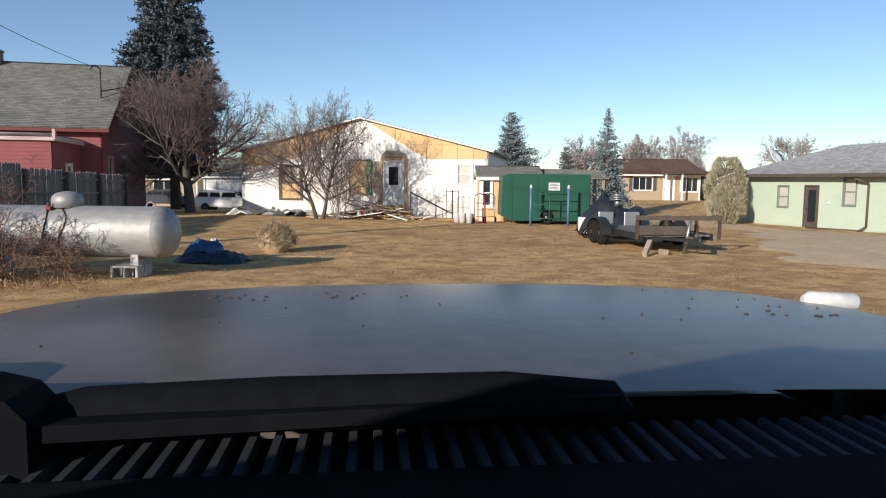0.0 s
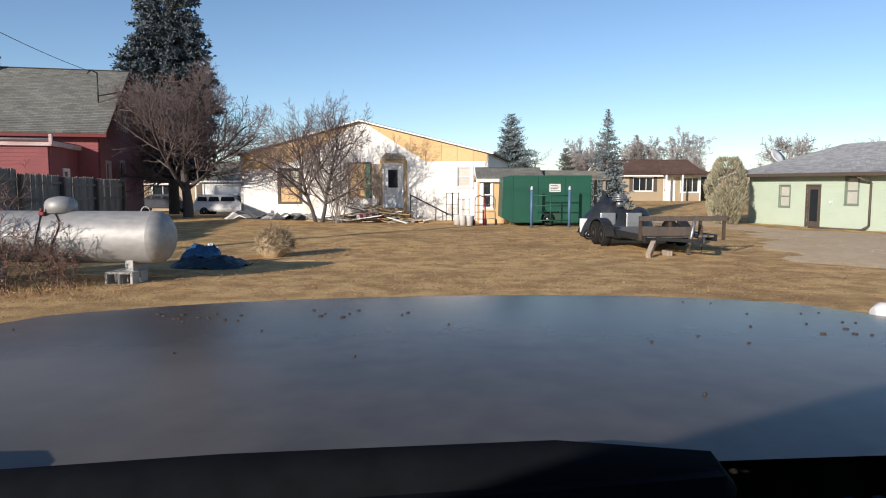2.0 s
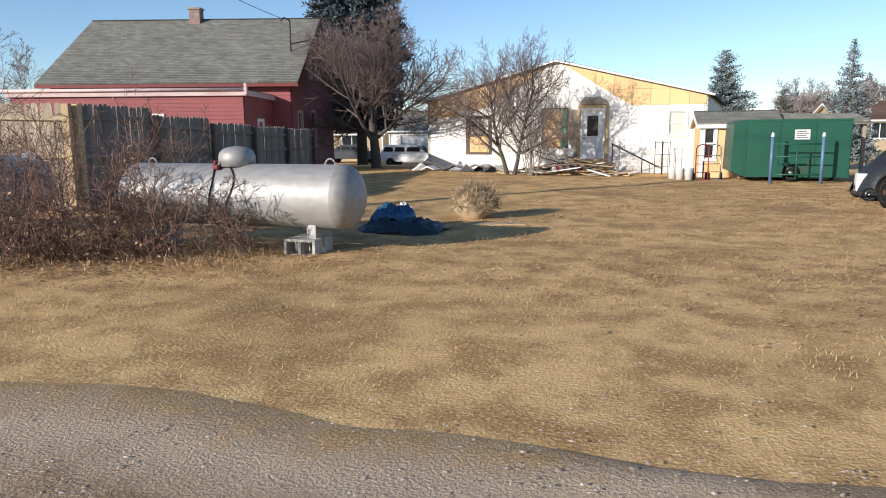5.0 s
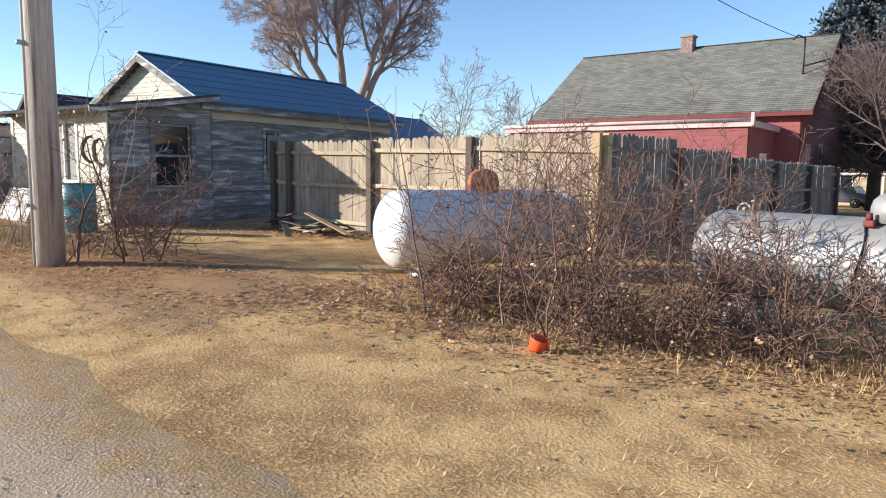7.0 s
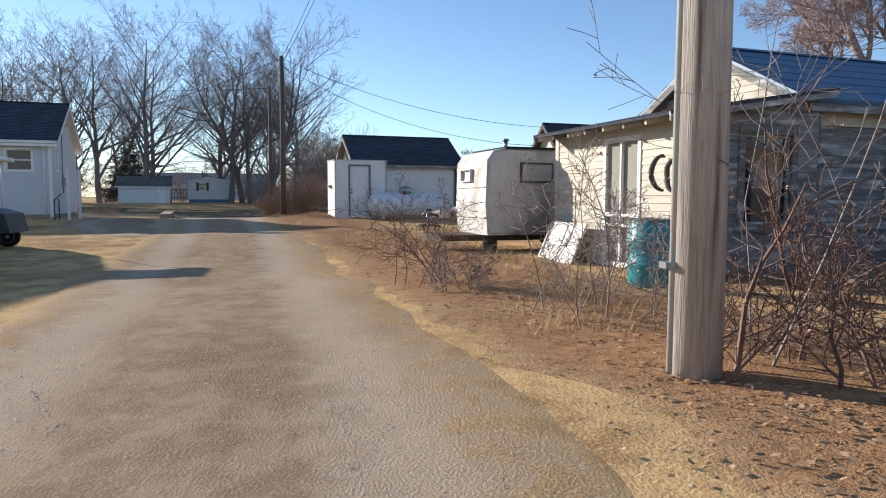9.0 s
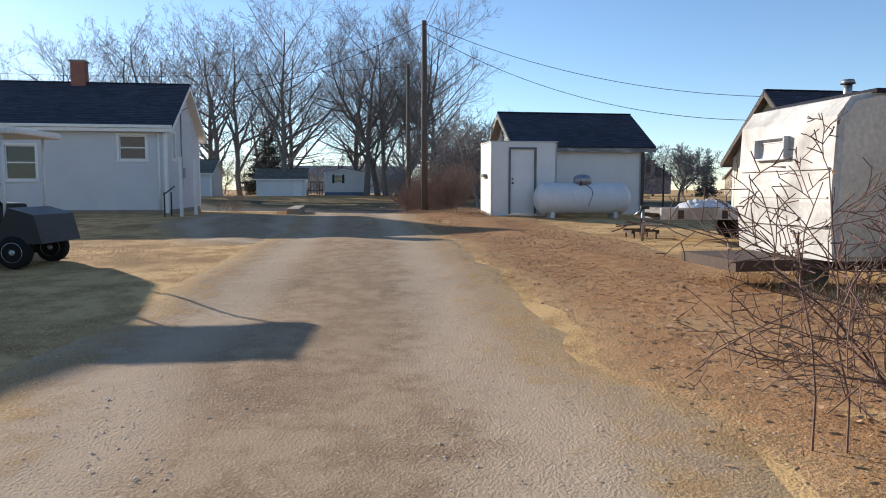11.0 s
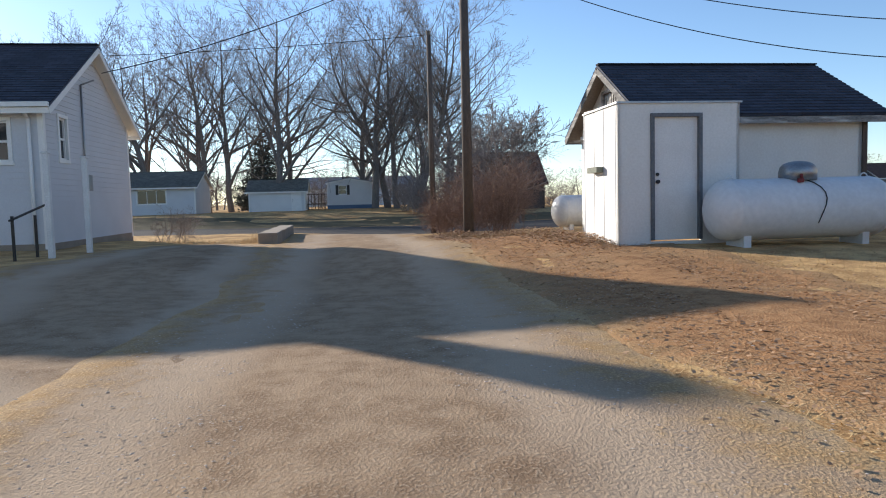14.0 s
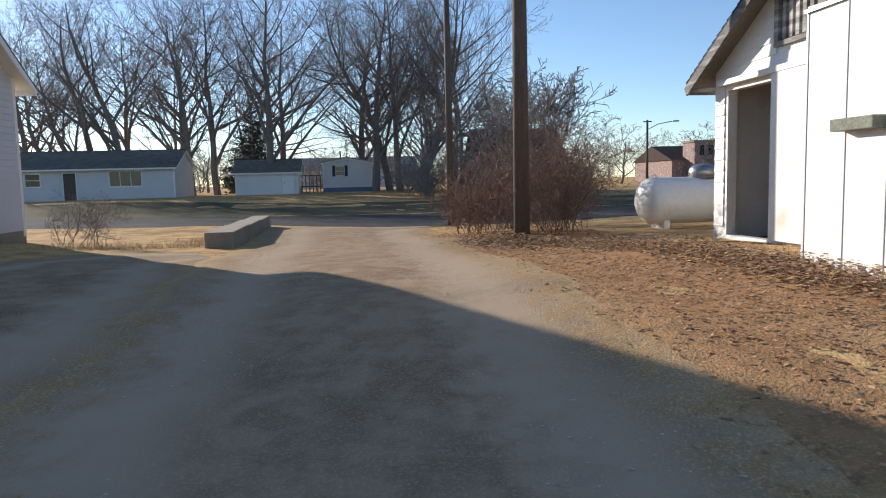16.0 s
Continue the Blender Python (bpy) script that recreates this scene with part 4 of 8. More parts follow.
# weathered small house with the blue roof, and its porch
bx, by = along(-19.05, 10.15, GRID, -4.0, 0.0)
blue = gable_house("weathered_cottage", bx, by, GRID, 4.0, 6.6, 2.76, 3.79, "y", "old weathered clapboard cottage with a blue roof", "blue_roof", "weathered_siding", over=0.35, rake=0.28, course=0.115, z=0.14, boards="E", joined="NW", roof_course=0.42,
                   openings={"E": [("win", 1.75, 2.15, 0.95, 2.1)]}, trim="weathered_siding", fascia="weathered_siding", under="grey_wood", corner=False)
# pale boards in its south gable
gab = put(part("wall", boxbm(0, 4.0, 0, 0.02, 2.5, 2.6), "cream_siding", blue), pose(0, -0.03, 0))
siding(gab, 4.0, lambda t: 3.76 - 0.515 * abs(t - 2.0), 0.115, "cream_siding", [], base=2.62)
bm = bmesh.new()
box(bm, 3.96, 4.06, -0.02, 0.08, 0, 2.72)
part("corner_board", bm, "weathered_siding", blue)
# pale board under the eave of the east wall
part("frieze_board", boxbm(4.03, 4.06, 0.1, 6.6, 2.3, 2.74), "cream_siding", blue, "cream painted frieze board")
part("window_board", boxbm(4.05, 4.066, 1.77, 2.13, 1.22, 2.02), "old_concrete", blue, "pale grey board over the window")
# porch on the south side
PW, PD = 3.7, 2.4
px, py = along(-19.05, 10.15, GRID, -3.42, -2.4)
porch = thing("enclosed_porch", px, py, 0.16, GRID, "cream clapboard lean-to porch with a screen door", "porch")


def ptop_e(t):
    return 2.33 + 0.36 * t / PD


dh = [(1.72, 2.6, 0.05, 2.05)]
pw = house_wall(porch, 0, 0, 0, PW, lambda t: 2.33, [], dh, "cream_siding", base=-0.2)
siding(pw, PW, lambda t: 2.33, 0.115, "cream_siding", [(1.64, 2.68, 0, 2.13)], base=0.05, end=0.08)
eh = [(0.98, 1.84, 0.78, 2.08)]
pe = house_wall(porch, PW, 0, 90, PD, ptop_e, [PD / 2], eh, "weathered_siding", base=-0.2)
siding(pe, PD, ptop_e, 0.115, "weathered_siding", [(0.88, 1.94, 0.68, 2.2)], base=0.05, end=0.06)
house_wall(porch, 0, PD, -90, PD, lambda t: 2.69 - 0.36 * t / PD, [], [], "weathered_siding", base=-0.2)
pwin = put(window(porch, 0.98, 1.84, 0.78, 2.08, trim="weathered_siding", tw=0.11), pose(PW, 0, 0, 0, 0, 90))
for x0 in (-0.03, PW - 0.09):
    part("corner_board", boxbm(x0, x0 + 0.12, -0.03, 0.0, 0, 2.33), "cream_siding", porch)
# tall screen door with a lower panel
bm = bmesh.new()
for a in ((1.64, 1.72, 0.0, 2.1), (2.6, 2.68, 0.0, 2.1), (1.64, 2.68, 2.05, 2.13), (1.72, 2.6, 0.05, 0.13), (1.72, 2.6, 0.86, 0.92), (1.72, 2.6, 0.7, 0.75), (2.13, 2.17, 0.13, 2.05)):
    box(bm, a[0], a[1], -0.035, 0.02, a[2], a[3], bev=0.004)
sd = part("screen_door", bm, "white_trim", porch, "white framed screen door with grey mesh")
part("pane", boxbm(1.72, 2.6, 0.03, 0.036, 0.13, 2.05), "screen_mesh", sd)
# porch roof with rafter tails
roof_plane("roof", (-0.02, -0.5, 2.3), (PW + 0.3, -0.5, 2.3), (PW + 0.3, PD + 0.0, 2.76), (-0.02, PD + 0.0, 2.76), "dark_shingle", porch, thick=0.04)
for i in range(8):
    xx = 0.06 + i * (PW + 0.14) / 7
    bm = bmesh.new()
    beam(bm, (xx, -0.44, 2.235), (xx, 0.12, 2.335), 0.05, 0.09)
    part("rafter_tail", bm, "weathered_siding" if i % 2 else "cream_siding", porch)
for x0 in (PW + 0.28, -0.005):
    bm = bmesh.new()
    beam(bm, (x0, -0.5, 2.24), (x0, PD, 2.7), 0.03, 0.12)
    part("barge_board", bm, "weathered_siding", porch)

# long white storage shed, and the tall box built on to it
sx0, sy0, SZ = -36.03, 1.24, 0.5
qx, qy = along(sx0, sy0, GRID, -5.5, 1.3)
# dark soffit wood puts the shade under the eaves into the colour
shed = gable_house("white_shed", qx, qy, GRID, 3.9, 4.35, 2.35, 3.5, "y", "white board shed with a dark shingle roof", "dark_shingle", "white_paint", over=0.28, rake=0.32, course=0.16, z=SZ, boards="", joined="SNW", corner=False,
                   openings={"S": [("hole", 0.35, 1.6, 0.0, 2.05), ("hole", 1.55, 2.35, 2.5, 3.0)]}, trim="white_trim", fascia="weathered_siding", under="slate_wood")
m = pose(0, 0, 0)
part("door_leaf", boxbm(1.5, 3.6, -0.09, -0.04, 0.02, 2.12), "white_paint", shed, "white sheeted sliding door")
# slate sheet set behind the doorway in place of the interior's shade
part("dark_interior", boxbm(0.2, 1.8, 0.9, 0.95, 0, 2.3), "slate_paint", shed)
bm = bmesh.new()
box(bm, 0.2, 3.7, -0.1, -0.02, 2.125, 2.2)
part("door_header", bm, "white_paint", shed)
bm = bmesh.new()
for i in range(6):
    box(bm, 1.58 + i * 0.13, 1.65 + i * 0.13, -0.01, 0.03, 2.52, 2.98)
for a in ((1.47, 1.55, 2.44, 3.06), (2.35, 2.43, 2.44, 3.06), (1.55, 2.35, 2.44, 2.5), (1.55, 2.35, 3.0, 3.06)):
    box(bm, a[0], a[1], -0.05, 0.02, a[2], a[3])
part("gable_vent", bm, "weathered_siding", shed, "slatted wooden gable vent")
bm = bmesh.new()
box(bm, 3.84, 3.93, 4.28, 4.38, 0, 2.4)
part("corner_board", bm, "dark_wood", shed)
part("knob", boxbm(3.05, 3.13, -0.13, -0.09, 1.0, 1.06, bev=0.01), "black_metal", shed)
# the tall box
ax_, ay_ = along(sx0, sy0, GRID, -1.6, 0.0)
annex = thing("shed_annex", ax_, ay_, SZ, GRID, "tall white plywood annex with a grey-framed door", "shed")
AW, AD, AH = 1.6, 2.09, 2.27
house_wall(annex, 0, 0, 0, AW, lambda t: AH + 0.06 - 0.04 * t, [], [], "white_paint", thick=0.06, base=-0.25)
house_wall(annex, AW, 0, 90, AD, lambda t: AH, [], [(0.56, 1.42, 0.04, 2.1)], "white_paint", thick=0.06, base=-0.25)
house_wall(annex, AW, AD, 180, AW, lambda t: AH, [], [], "white_paint", thick=0.06, base=-0.25)
part("roof", boxbm(-0.0, AW + 0.03, -0.03, AD + 0.03, AH, AH + 0.03), "grey_metal", annex)
door(annex, pose(AW, 0, 0, 0, 0, 90), 0.61, 1.37, 0.06, 2.05, "white_trim", "slate_paint", None, 0.95, 0.06, 0.03)
bm = bmesh.new()
for a in ((0.0, 0.03), (0.52, 0.528), (0.98, 0.988), (1.5, 1.508)):
    box(bm, a[0], a[1], -0.007, -0.002, 0.0, AH)
part("sheet_seam", bm, "vinyl_grey", annex)
part("ledge", boxbm(0.5, 0.98, -0.13, -0.002, 1.2, 1.3, bev=0.01), "mossy_wood", annex, "grey-green wooden block on the wall")

# house in its own shade beside the lane
hx, hy = along(-37.99, -10.26, GRID, -6.0, -14.3)
home = gable_house("grey_house", hx, hy, GRID, 5.7, 14.0, 3.23, 4.95, "y", "pale vinyl-sided house with a dark roof and white trim", "dark_shingle", "vinyl_grey", over=0.36, rake=0.3, course=0.13, z=0.45, joined="EN",
                   openings={"E": [("win", 12.4, 13.3, 1.92, 2.78), ("win", 8.6, 9.6, 1.2, 2.4), ("win", 4.5, 5.5, 1.2, 2.4)], "N": [("win", 0.8, 1.22, 2.0, 2.95)]}, trim="white_trim")
chimney(home, 2.9, 10.2, 4.4, 5.75, 0.45, 0.5)
bm = bmesh.new()
rod(bm, (5.78, 13.75, 0.1), (5.78, 13.75, 2.83), 0.04, 0.04, 8)
rod(bm, (5.78, 13.75, 2.83), (6.02, 13.7, 3.08), 0.04, 0.04, 8)
beam(bm, (6.09, -0.3, 3.08), (6.09, 14.3, 3.08), 0.1, 0.1)
part("gutter", bm, "white_trim", home, "white gutter and downpipe")
bm = bmesh.new()
box(bm, -0.02, 5.72, -0.02, 14.02, -0.3, 0.13)
part("foundation", bm, "old_concrete", home)
bm = bmesh.new()
rod(bm, (3.5, 14.05, 1.0), (3.5, 14.05, 3.9), 0.025, 0.025, 8)
box(bm, 3.38, 3.62, 14.03, 14.16, 1.3, 1.7, bev=0.01)
rod(bm, (3.5, 14.05, 3.9), (3.3, 14.3, 4.05), 0.02, 0.02, 8)
part("electric_meter", bm, "grey_metal", home, "grey meter box and conduit")
for ddx, ddy in ((2.1, 0.7), (0.7, 0.87)):
    xx, yy = along(-37.99, -10.26, GRID, ddx, ddy)
    p = thing("white_post", xx, yy, gz(xx, yy) - 0.02, GRID, "slender square white post at the house corner", "post", "white posts")
    part("shaft", boxbm(-0.05, 0.05, -0.05, 0.05, 0, 1.95, bev=0.008), "white_plastic", p)
    part("cap", boxbm(-0.065, 0.065, -0.065, 0.065, 1.95, 1.99, bev=0.01), "white_plastic", p)
xx, yy = along(-37.99, -10.26, GRID, 1.75, 0.3)
ramp = thing("entry_rail", xx, yy, gz(xx, yy), GRID, "dark iron hand rail at the entry steps", "hand rail")
for k in (0.0, 0.9):
    part("post", boxbm(k - 0.02, k + 0.02, -0.02, 0.02, 0, 0.8), "black_metal", ramp)
bm = bmesh.new()
beam(bm, (-0.5, 0, 1.0), (1.0, 0, 0.72), 0.04, 0.03)
part("rail", bm, "black_metal", ramp)

# green house to the right, with a hipped roof
gxx, gyy = 17.0, 38.5
green = thing("green_house", gxx, gyy, -0.7, GRID - 90, "pale green clapboard house with a light hipped roof", "house")
GW, GD, GE = 14.0, 8.0, 2.68
gops = [("win", 2.3, 2.98, 0.98, 2.05), ("door", 4.12, 4.92, 0.02, 2.05, "dark_wood", "dark_wood", (4.27, 4.77, 0.3, 1.87)), ("win", 6.42, 7.08, 1.2, 2.45), ("win", 10.0, 11.0, 1.0, 2.3)]
for k_, (a_, b_, r_, l_, ops_) in enumerate(((0, 0, 0, GW, gops), (GW, 0, 90, GD, []), (GW, GD, 180, GW, []), (0, GD, -90, GD, []))):
    wo = house_wall(green, a_, b_, r_, l_, lambda t: GE, [], [o[1:5] for o in ops_], "green_siding")
    if k_ in (0, 3):
        siding(wo, l_, lambda t: GE - 0.02, 0.16, "green_siding", [(o[1] - 0.07, o[2] + 0.07, o[3] - 0.07, o[4] + 0.07) for o in ops_], base=0.1, joined=True)
    for o in ops_:
        if o[0] == "win":
            put(window(green, *o[1:5], trim="sage_trim", tw=0.06, pane="blind_and_reflection"), pose(a_, b_, 0, 0, 0, r_))
        else:
            door(green, pose(a_, b_, 0, 0, 0, r_), *o[1:])
GR, OV = GE + 1.6, 0.65
for q in (((-OV, -OV, GE), (GW + OV, -OV, GE), (GW - 2.4, GD / 2, GR), (2.4, GD / 2, GR)), ((-OV, GD + OV, GE), (GW + OV, GD + OV, GE), (GW - 2.4, GD / 2, GR), (2.4, GD / 2, GR)), ((-OV, GD + OV, GE), (-OV, -OV, GE), (2.4, GD / 2, GR), (2.39, GD / 2 + 0.01, GR)), ((GW + OV, -OV, GE), (GW + OV, GD + OV, GE), (GW - 2.4, GD / 2, GR), (GW - 2.39, GD / 2 - 0.01, GR))):
    roof_plane("roof", *q, "pale_shingle", green)
bm = bmesh.new()
for a_ in ((-OV, GW + OV, -OV - 0.02, -OV), (-OV, GW + OV, GD + OV, GD + OV + 0.02), (-OV - 0.02, -OV, -OV, GD + OV), (GW + OV, GW + OV + 0.02, -OV, GD + OV)):
    box(bm, *a_, GE - 0.17, GE - 0.01)
part("fascia", bm, "dark_wood", green)
part("soffit", boxbm(-OV, GW + OV, -OV, GD + OV, GE - 0.075, GE - 0.055), "dark_wood", green)
bm = bmesh.new()
for a, b in (((7.5, -0.6, 2.62), (7.5, -0.55, 2.45)), ((7.5, -0.55, 2.45), (7.8, -0.08, 2.2)), ((7.8, -0.08, 2.2), (7.8, -0.08, 0.25)), ((7.8, -0.08, 0.25), (7.6, -0.3, 0.06)), ((7.6, -0.3, 0.06), (5.2, -0.9, 0.06))):
    rod(bm, a, b, 0.05, 0.05, 8)
part("downpipe", bm, "dark_wood", green, "dark green downpipe with a long outlet")
part("wall_lamp", boxbm(5.55, 5.67, -0.1, -0.03, 1.2, 1.35, bev=0.02), "white_plastic", green)
dish = thing("satellite_dish", 18.55, 38.75, 2.15, 20, "white satellite dish on the pale roof", "satellite dish")
bm = bmesh.new()
lathe(bm, [(0.0, 0.05), (0.03, 0.27), (0.1, 0.5), (0.12, 0.51), (0.06, 0.27), (0.02, 0.05)], (0, 0, 0.75), (0.15, -0.8, 0.55), 28)
part("reflector", bm, "white_plastic", dish)
bm = bmesh.new()
rod(bm, (0, 0.05, 0.0), (0, 0.03, 0.78), 0.025, 0.025, 8)
part("mount", bm, "grey_metal", dish)

# tan house far off, across the field
tan = gable_house("tan_house", 14.6, 60.0, 2.0, 7.8, 8.0, 2.5, 3.75, "x", "tan ranch house with a brown hipped roof", "brown_shingle", "tan_siding", over=0.5, rake=0.4, course=0.18, z=-0.15, joined="SW",
                  openings={"S": [("win", 1.9, 3.6, 1.0, 2.15, 2), ("door", 4.6, 5.5, 0.1, 2.15, "white_trim", "white_trim"), ("win", 6.1, 7.6, 0.9, 2.15, 2)]})
for a in ((1.55, 1.85), (3.65, 3.95)):
    part("shutter", boxbm(a[0], a[1], -0.06, -0.03, 0.95, 2.2), "dark_wood", tan)
roof_plane("roof", (3.9, -1.3, 2.45), (8.3, -1.3, 2.45), (7.4, 2.5, 3.5), (4.8, 2.5, 3.5), "brown_shingle", tan)
for k in (4.4, 5.8, 8.0):
    part("porch_post", boxbm(k - 0.06, k + 0.06, -1.16, -1.04, 0, 2.42), "white_trim", tan)
gable_house("tan_garage", 24.2, 61.0, 2.0, 4.0, 5.0, 2.1, 2.9, "y", "small brown garage beside the tan house", "brown_shingle", "tan_siding", z=-0.1, joined="S", openings={"S": [("door", 0.8, 3.2, 0.0, 1.9, "dark_wood", "tan_siding")]})

# pale yellow house at the edge of the lot, with its gable to the lane
gable_house("yellow_house", -41.2, 9.75, GRID, 4.4, 9.0, 2.2, 4.2, "y", "pale yellow clapboard house with dark eaves", "dark_shingle", "yellow_siding", over=0.3, rake=0.35, course=0.13, z=0.32, joined="SE",
            openings={"S": [("win", 1.25, 1.95, 0.8, 1.95)]}, fascia="dark_wood", under="dark_wood")
# unseen plain garage added south of the lane to cast shade over the lane's edge
gable_house("plain_garage", -27.9, -14.9, 0, 6.5, 5.0, 2.9, 4.3, "x", "unseen plain white garage added to shade the lane's edge", "dark_shingle", "vinyl_white", z=0.25, joined="")
# houses across the street
gable_house("ranch_house", -84.0, -47.3, GRID, 6.5, 15.5, 2.6, 3.9, "y", "long pale ranch house across the street", "grey_shingle", "vinyl_grey", over=0.5, course=0.2, z=0.55, joined="E",
            openings={"E": [("win", 10.6, 13.0, 1.0, 2.2, 2), ("door", 7.2, 8.1, 0.0, 2.1, "dark_wood", "white_trim"), ("win", 4.4, 5.5, 1.1, 2.1), ("win", 1.5, 2.6, 1.1, 2.1)]})
gable_house("small_garage", -91.1, -28.9, GRID, 5.0, 5.2, 1.95, 3.0, "y", "small white garage with a brown-grey roof", "grey_shingle", "vinyl_white", over=0.3, z=0.6, joined="", openings={"E": [("door", 4.0, 4.8, 0.0, 1.85, "white_trim", "white_trim")]})
trailer_home = gable_house("mobile_home", *along(-92.4, -21.8, GRID, -12.0, 0.0), GRID, 12.0, 4.5, 2.55, 2.95, "x", "white mobile home with shuttered window", "pale_shingle", "vinyl_white", over=0.15, rake=0.15, course=0.2, z=0.75, joined="E",
                           openings={"E": [("win", 1.15, 1.95, 1.35, 2.2)]})
for a in (0.85, 1.98):
    part("shutter", boxbm(12.03, 12.06, a, a + 0.28, 1.28, 2.28), "black_metal", trailer_home)
part("skirting", boxbm(-0.03, 12.03, -0.03, 4.53, -0.25, 0.25), "blue_metal", trailer_home)
bm = bmesh.new()
rod(bm, (9.5, 1.6, 2.7), (9.5, 1.6, 3.7), 0.07, 0.07, 8)
part("flue_pipe", bm, "black_metal", trailer_home)
deck = thing("wooden_deck", *along(-92.4, -21.8, GRID, -0.5, -2.6), gz(-92, -24), GRID, "dark wooden deck with rail beside the mobile home", "deck")
part("platform", boxbm(-2, 1.2, 0, 2.4, 0.5, 0.6), "dark_wood", deck)
for k in range(8):
    part("baluster", boxbm(1.1, 1.18, 0.02 + k * 0.33, 0.09 + k * 0.33, 0.0, 1.5), "dark_wood", deck)
part("rail", boxbm(1.1, 1.2, 0, 2.4, 1.5, 1.58), "dark_wood", deck)
gable_house("blue_roof_house", -55.4, 33.7, GRID, 8.0, 9.5, 3.2, 5.7, "y", "house with a pale blue metal roof behind the fence", "blue_metal", "white_paint", z=0.2, joined="", roof_course=0.4)
gable_house("long_metal_building", *along(-170, -54, GRID, -9, 0), GRID, 9.0, 26.0, 3.6, 6.2, "y", "long pale blue-grey metal building far behind the mobile home", "pale_shingle", "vinyl_grey", z=0.7, joined="", roof_course=0.5)
# weathered brown barn behind the thicket, and brick church far along the street
gable_house("brown_barn", *along(-86.2, -6.7, GRID, -6.5, 0), GRID, 6.5, 7.0, 2.3, 5.05, "y", "dark brown barn behind the thicket", "brown_shingle", "dark_wood", z=0.5, joined="NE", course=0.2, trim="dark_wood", fascia="dark_wood", under="dark_wood")
church = thing("brick_church", -126, 15, 0.6, GRID, "red brick church with a square tower far along the street", "church")
part("nave", boxbm(-12, 0, 0, 9, 0, 2.8), "old_brick", church)
tw = part("tower", boxbm(-1, 2.2, 2.0, 5.2, 0, 5.0), "old_brick", church)
part("tower_cap", boxbm(-1.15, 2.35, 1.85, 5.35, 5.0, 5.25), "old_concrete", church)
bm = bmesh.new()
for k in (2.7, 3.9):
    box(bm, 2.2, 2.25, k, k + 0.6, 3.3, 4.6)
part("louvre", bm, "dark_void", church)
bm = bmesh.new()
prism(bm, [(-12.4, 2.8), (0.4, 2.8), (-6, 4.9)], -0.2, 9.2)
part("roof", bm, "brown_shingle", church)
bungalow = gable_house("far_bungalow", -135, 33.5, GRID, 8.0, 9.5, 2.9, 5.6, "y", "brown bungalow with a white gabled dormer far down the street", "dark_shingle", "tan_siding", over=0.5, z=0.5, joined="", openings={"E": [("win", 0.8, 2.6, 0.9, 2.3, 2), ("win", 5.2, 7.2, 0.9, 2.3, 2)], "S": [("win", 2, 3, 1, 2.4)]})
bm = bmesh.new()
prism(bm, [(0.6, 3.3), (3.0, 3.3), (1.8, 5.1)], -8.1, -5.0)
bmesh.ops.rotate(bm, verts=bm.verts, cent=(0, 0, 0), matrix=Matrix.Rotation(radians(90), 3, "Z"))
part("dormer", bm, "vinyl_white", bungalow, "white gabled dormer")
part("porch_roof", boxbm(8.0, 10.4, 0.2, 4.2, 2.6, 2.75), "dark_shingle", bungalow)
for k in (0.4, 2.2, 4.0):
    part("porch_post", boxbm(10.1, 10.3, k - 0.1, k + 0.1, 0, 2.6), "white_trim", bungalow)
gable_house("far_brown_house", -137, 44.5, GRID, 7.5, 7.0, 2.4, 4.4, "y", "low grey house with a dark roof far down the street", "brown_shingle", "weathered_siding", over=0.4, z=0.5, joined="", openings={"E": [("win", 2, 3, 1, 2.2), ("win", 4.5, 5.5, 1, 2.2)]})
sign = thing("street_sign", -84.0, 22.6, gz(-84, 22.6) - 0.02, 20, "small white sign on a thin post by the street", "sign")
bm = bmesh.new()
rod(bm, (0, 0, 0), (0, 0, 2.0), 0.035, 0.035, 8)
part("post", bm, "grey_metal", sign)
part("panel", boxbm(0.03, 0.06, -0.35, 0.35, 1.65, 2.1, bev=0.01), "white_plastic", sign)
lamp = thing("street_lamp", -98.7, 8.0, gz(-98.7, 8.0) - 0.05, 7, "grey wooden pole with a long-armed street lamp", "street lamp")
bm = bmesh.new()
rod(bm, (0, 0, 0), (0, 0, 6.4), 0.13, 0.1, 10)
part("shaft", bm, "dark_wood", lamp)
bm = bmesh.new()
for a, b in (((0, 0, 5.5), (0, 1.0, 6.0)), ((0, 1.0, 6.0), (0, 2.4, 6.25))):
    rod(bm, a, b, 0.04, 0.04, 8)
part("arm", bm, "grey_metal", lamp)
part("lamp_head", boxbm(-0.12, 0.12, 2.35, 2.95, 6.18, 6.32, bev=0.04), "grey_metal", lamp)
part("crossarm", boxbm(-0.05, 0.05, -0.4, 0.4, 6.2, 6.3), "dark_wood", lamp)
lp = thing("iron_post", -38.79, 6.86, gz(-38.79, 6.86) - 0.05, 0, "slim dark iron post in the dry grass", "post")
bm = bmesh.new()
rod(bm, (0, 0, 0), (0, 0, 1.75), 0.03, 0.03, 8)
part("shaft", bm, "rusty_metal", lp)
far_house = gable_house("far_white_house", -86, 43, GRID, 8, 9, 3.2, 5.6, "x", "white two-storey house far along the street", "brown_shingle", "vinyl_white", z=0.4, joined="", openings={"E": [("win", 2, 3, 1, 2.4), ("win", 5, 6, 1, 2.4)], "S": [("win", 2, 3, 1, 2.4), ("win", 5, 6, 1, 2.4)]})

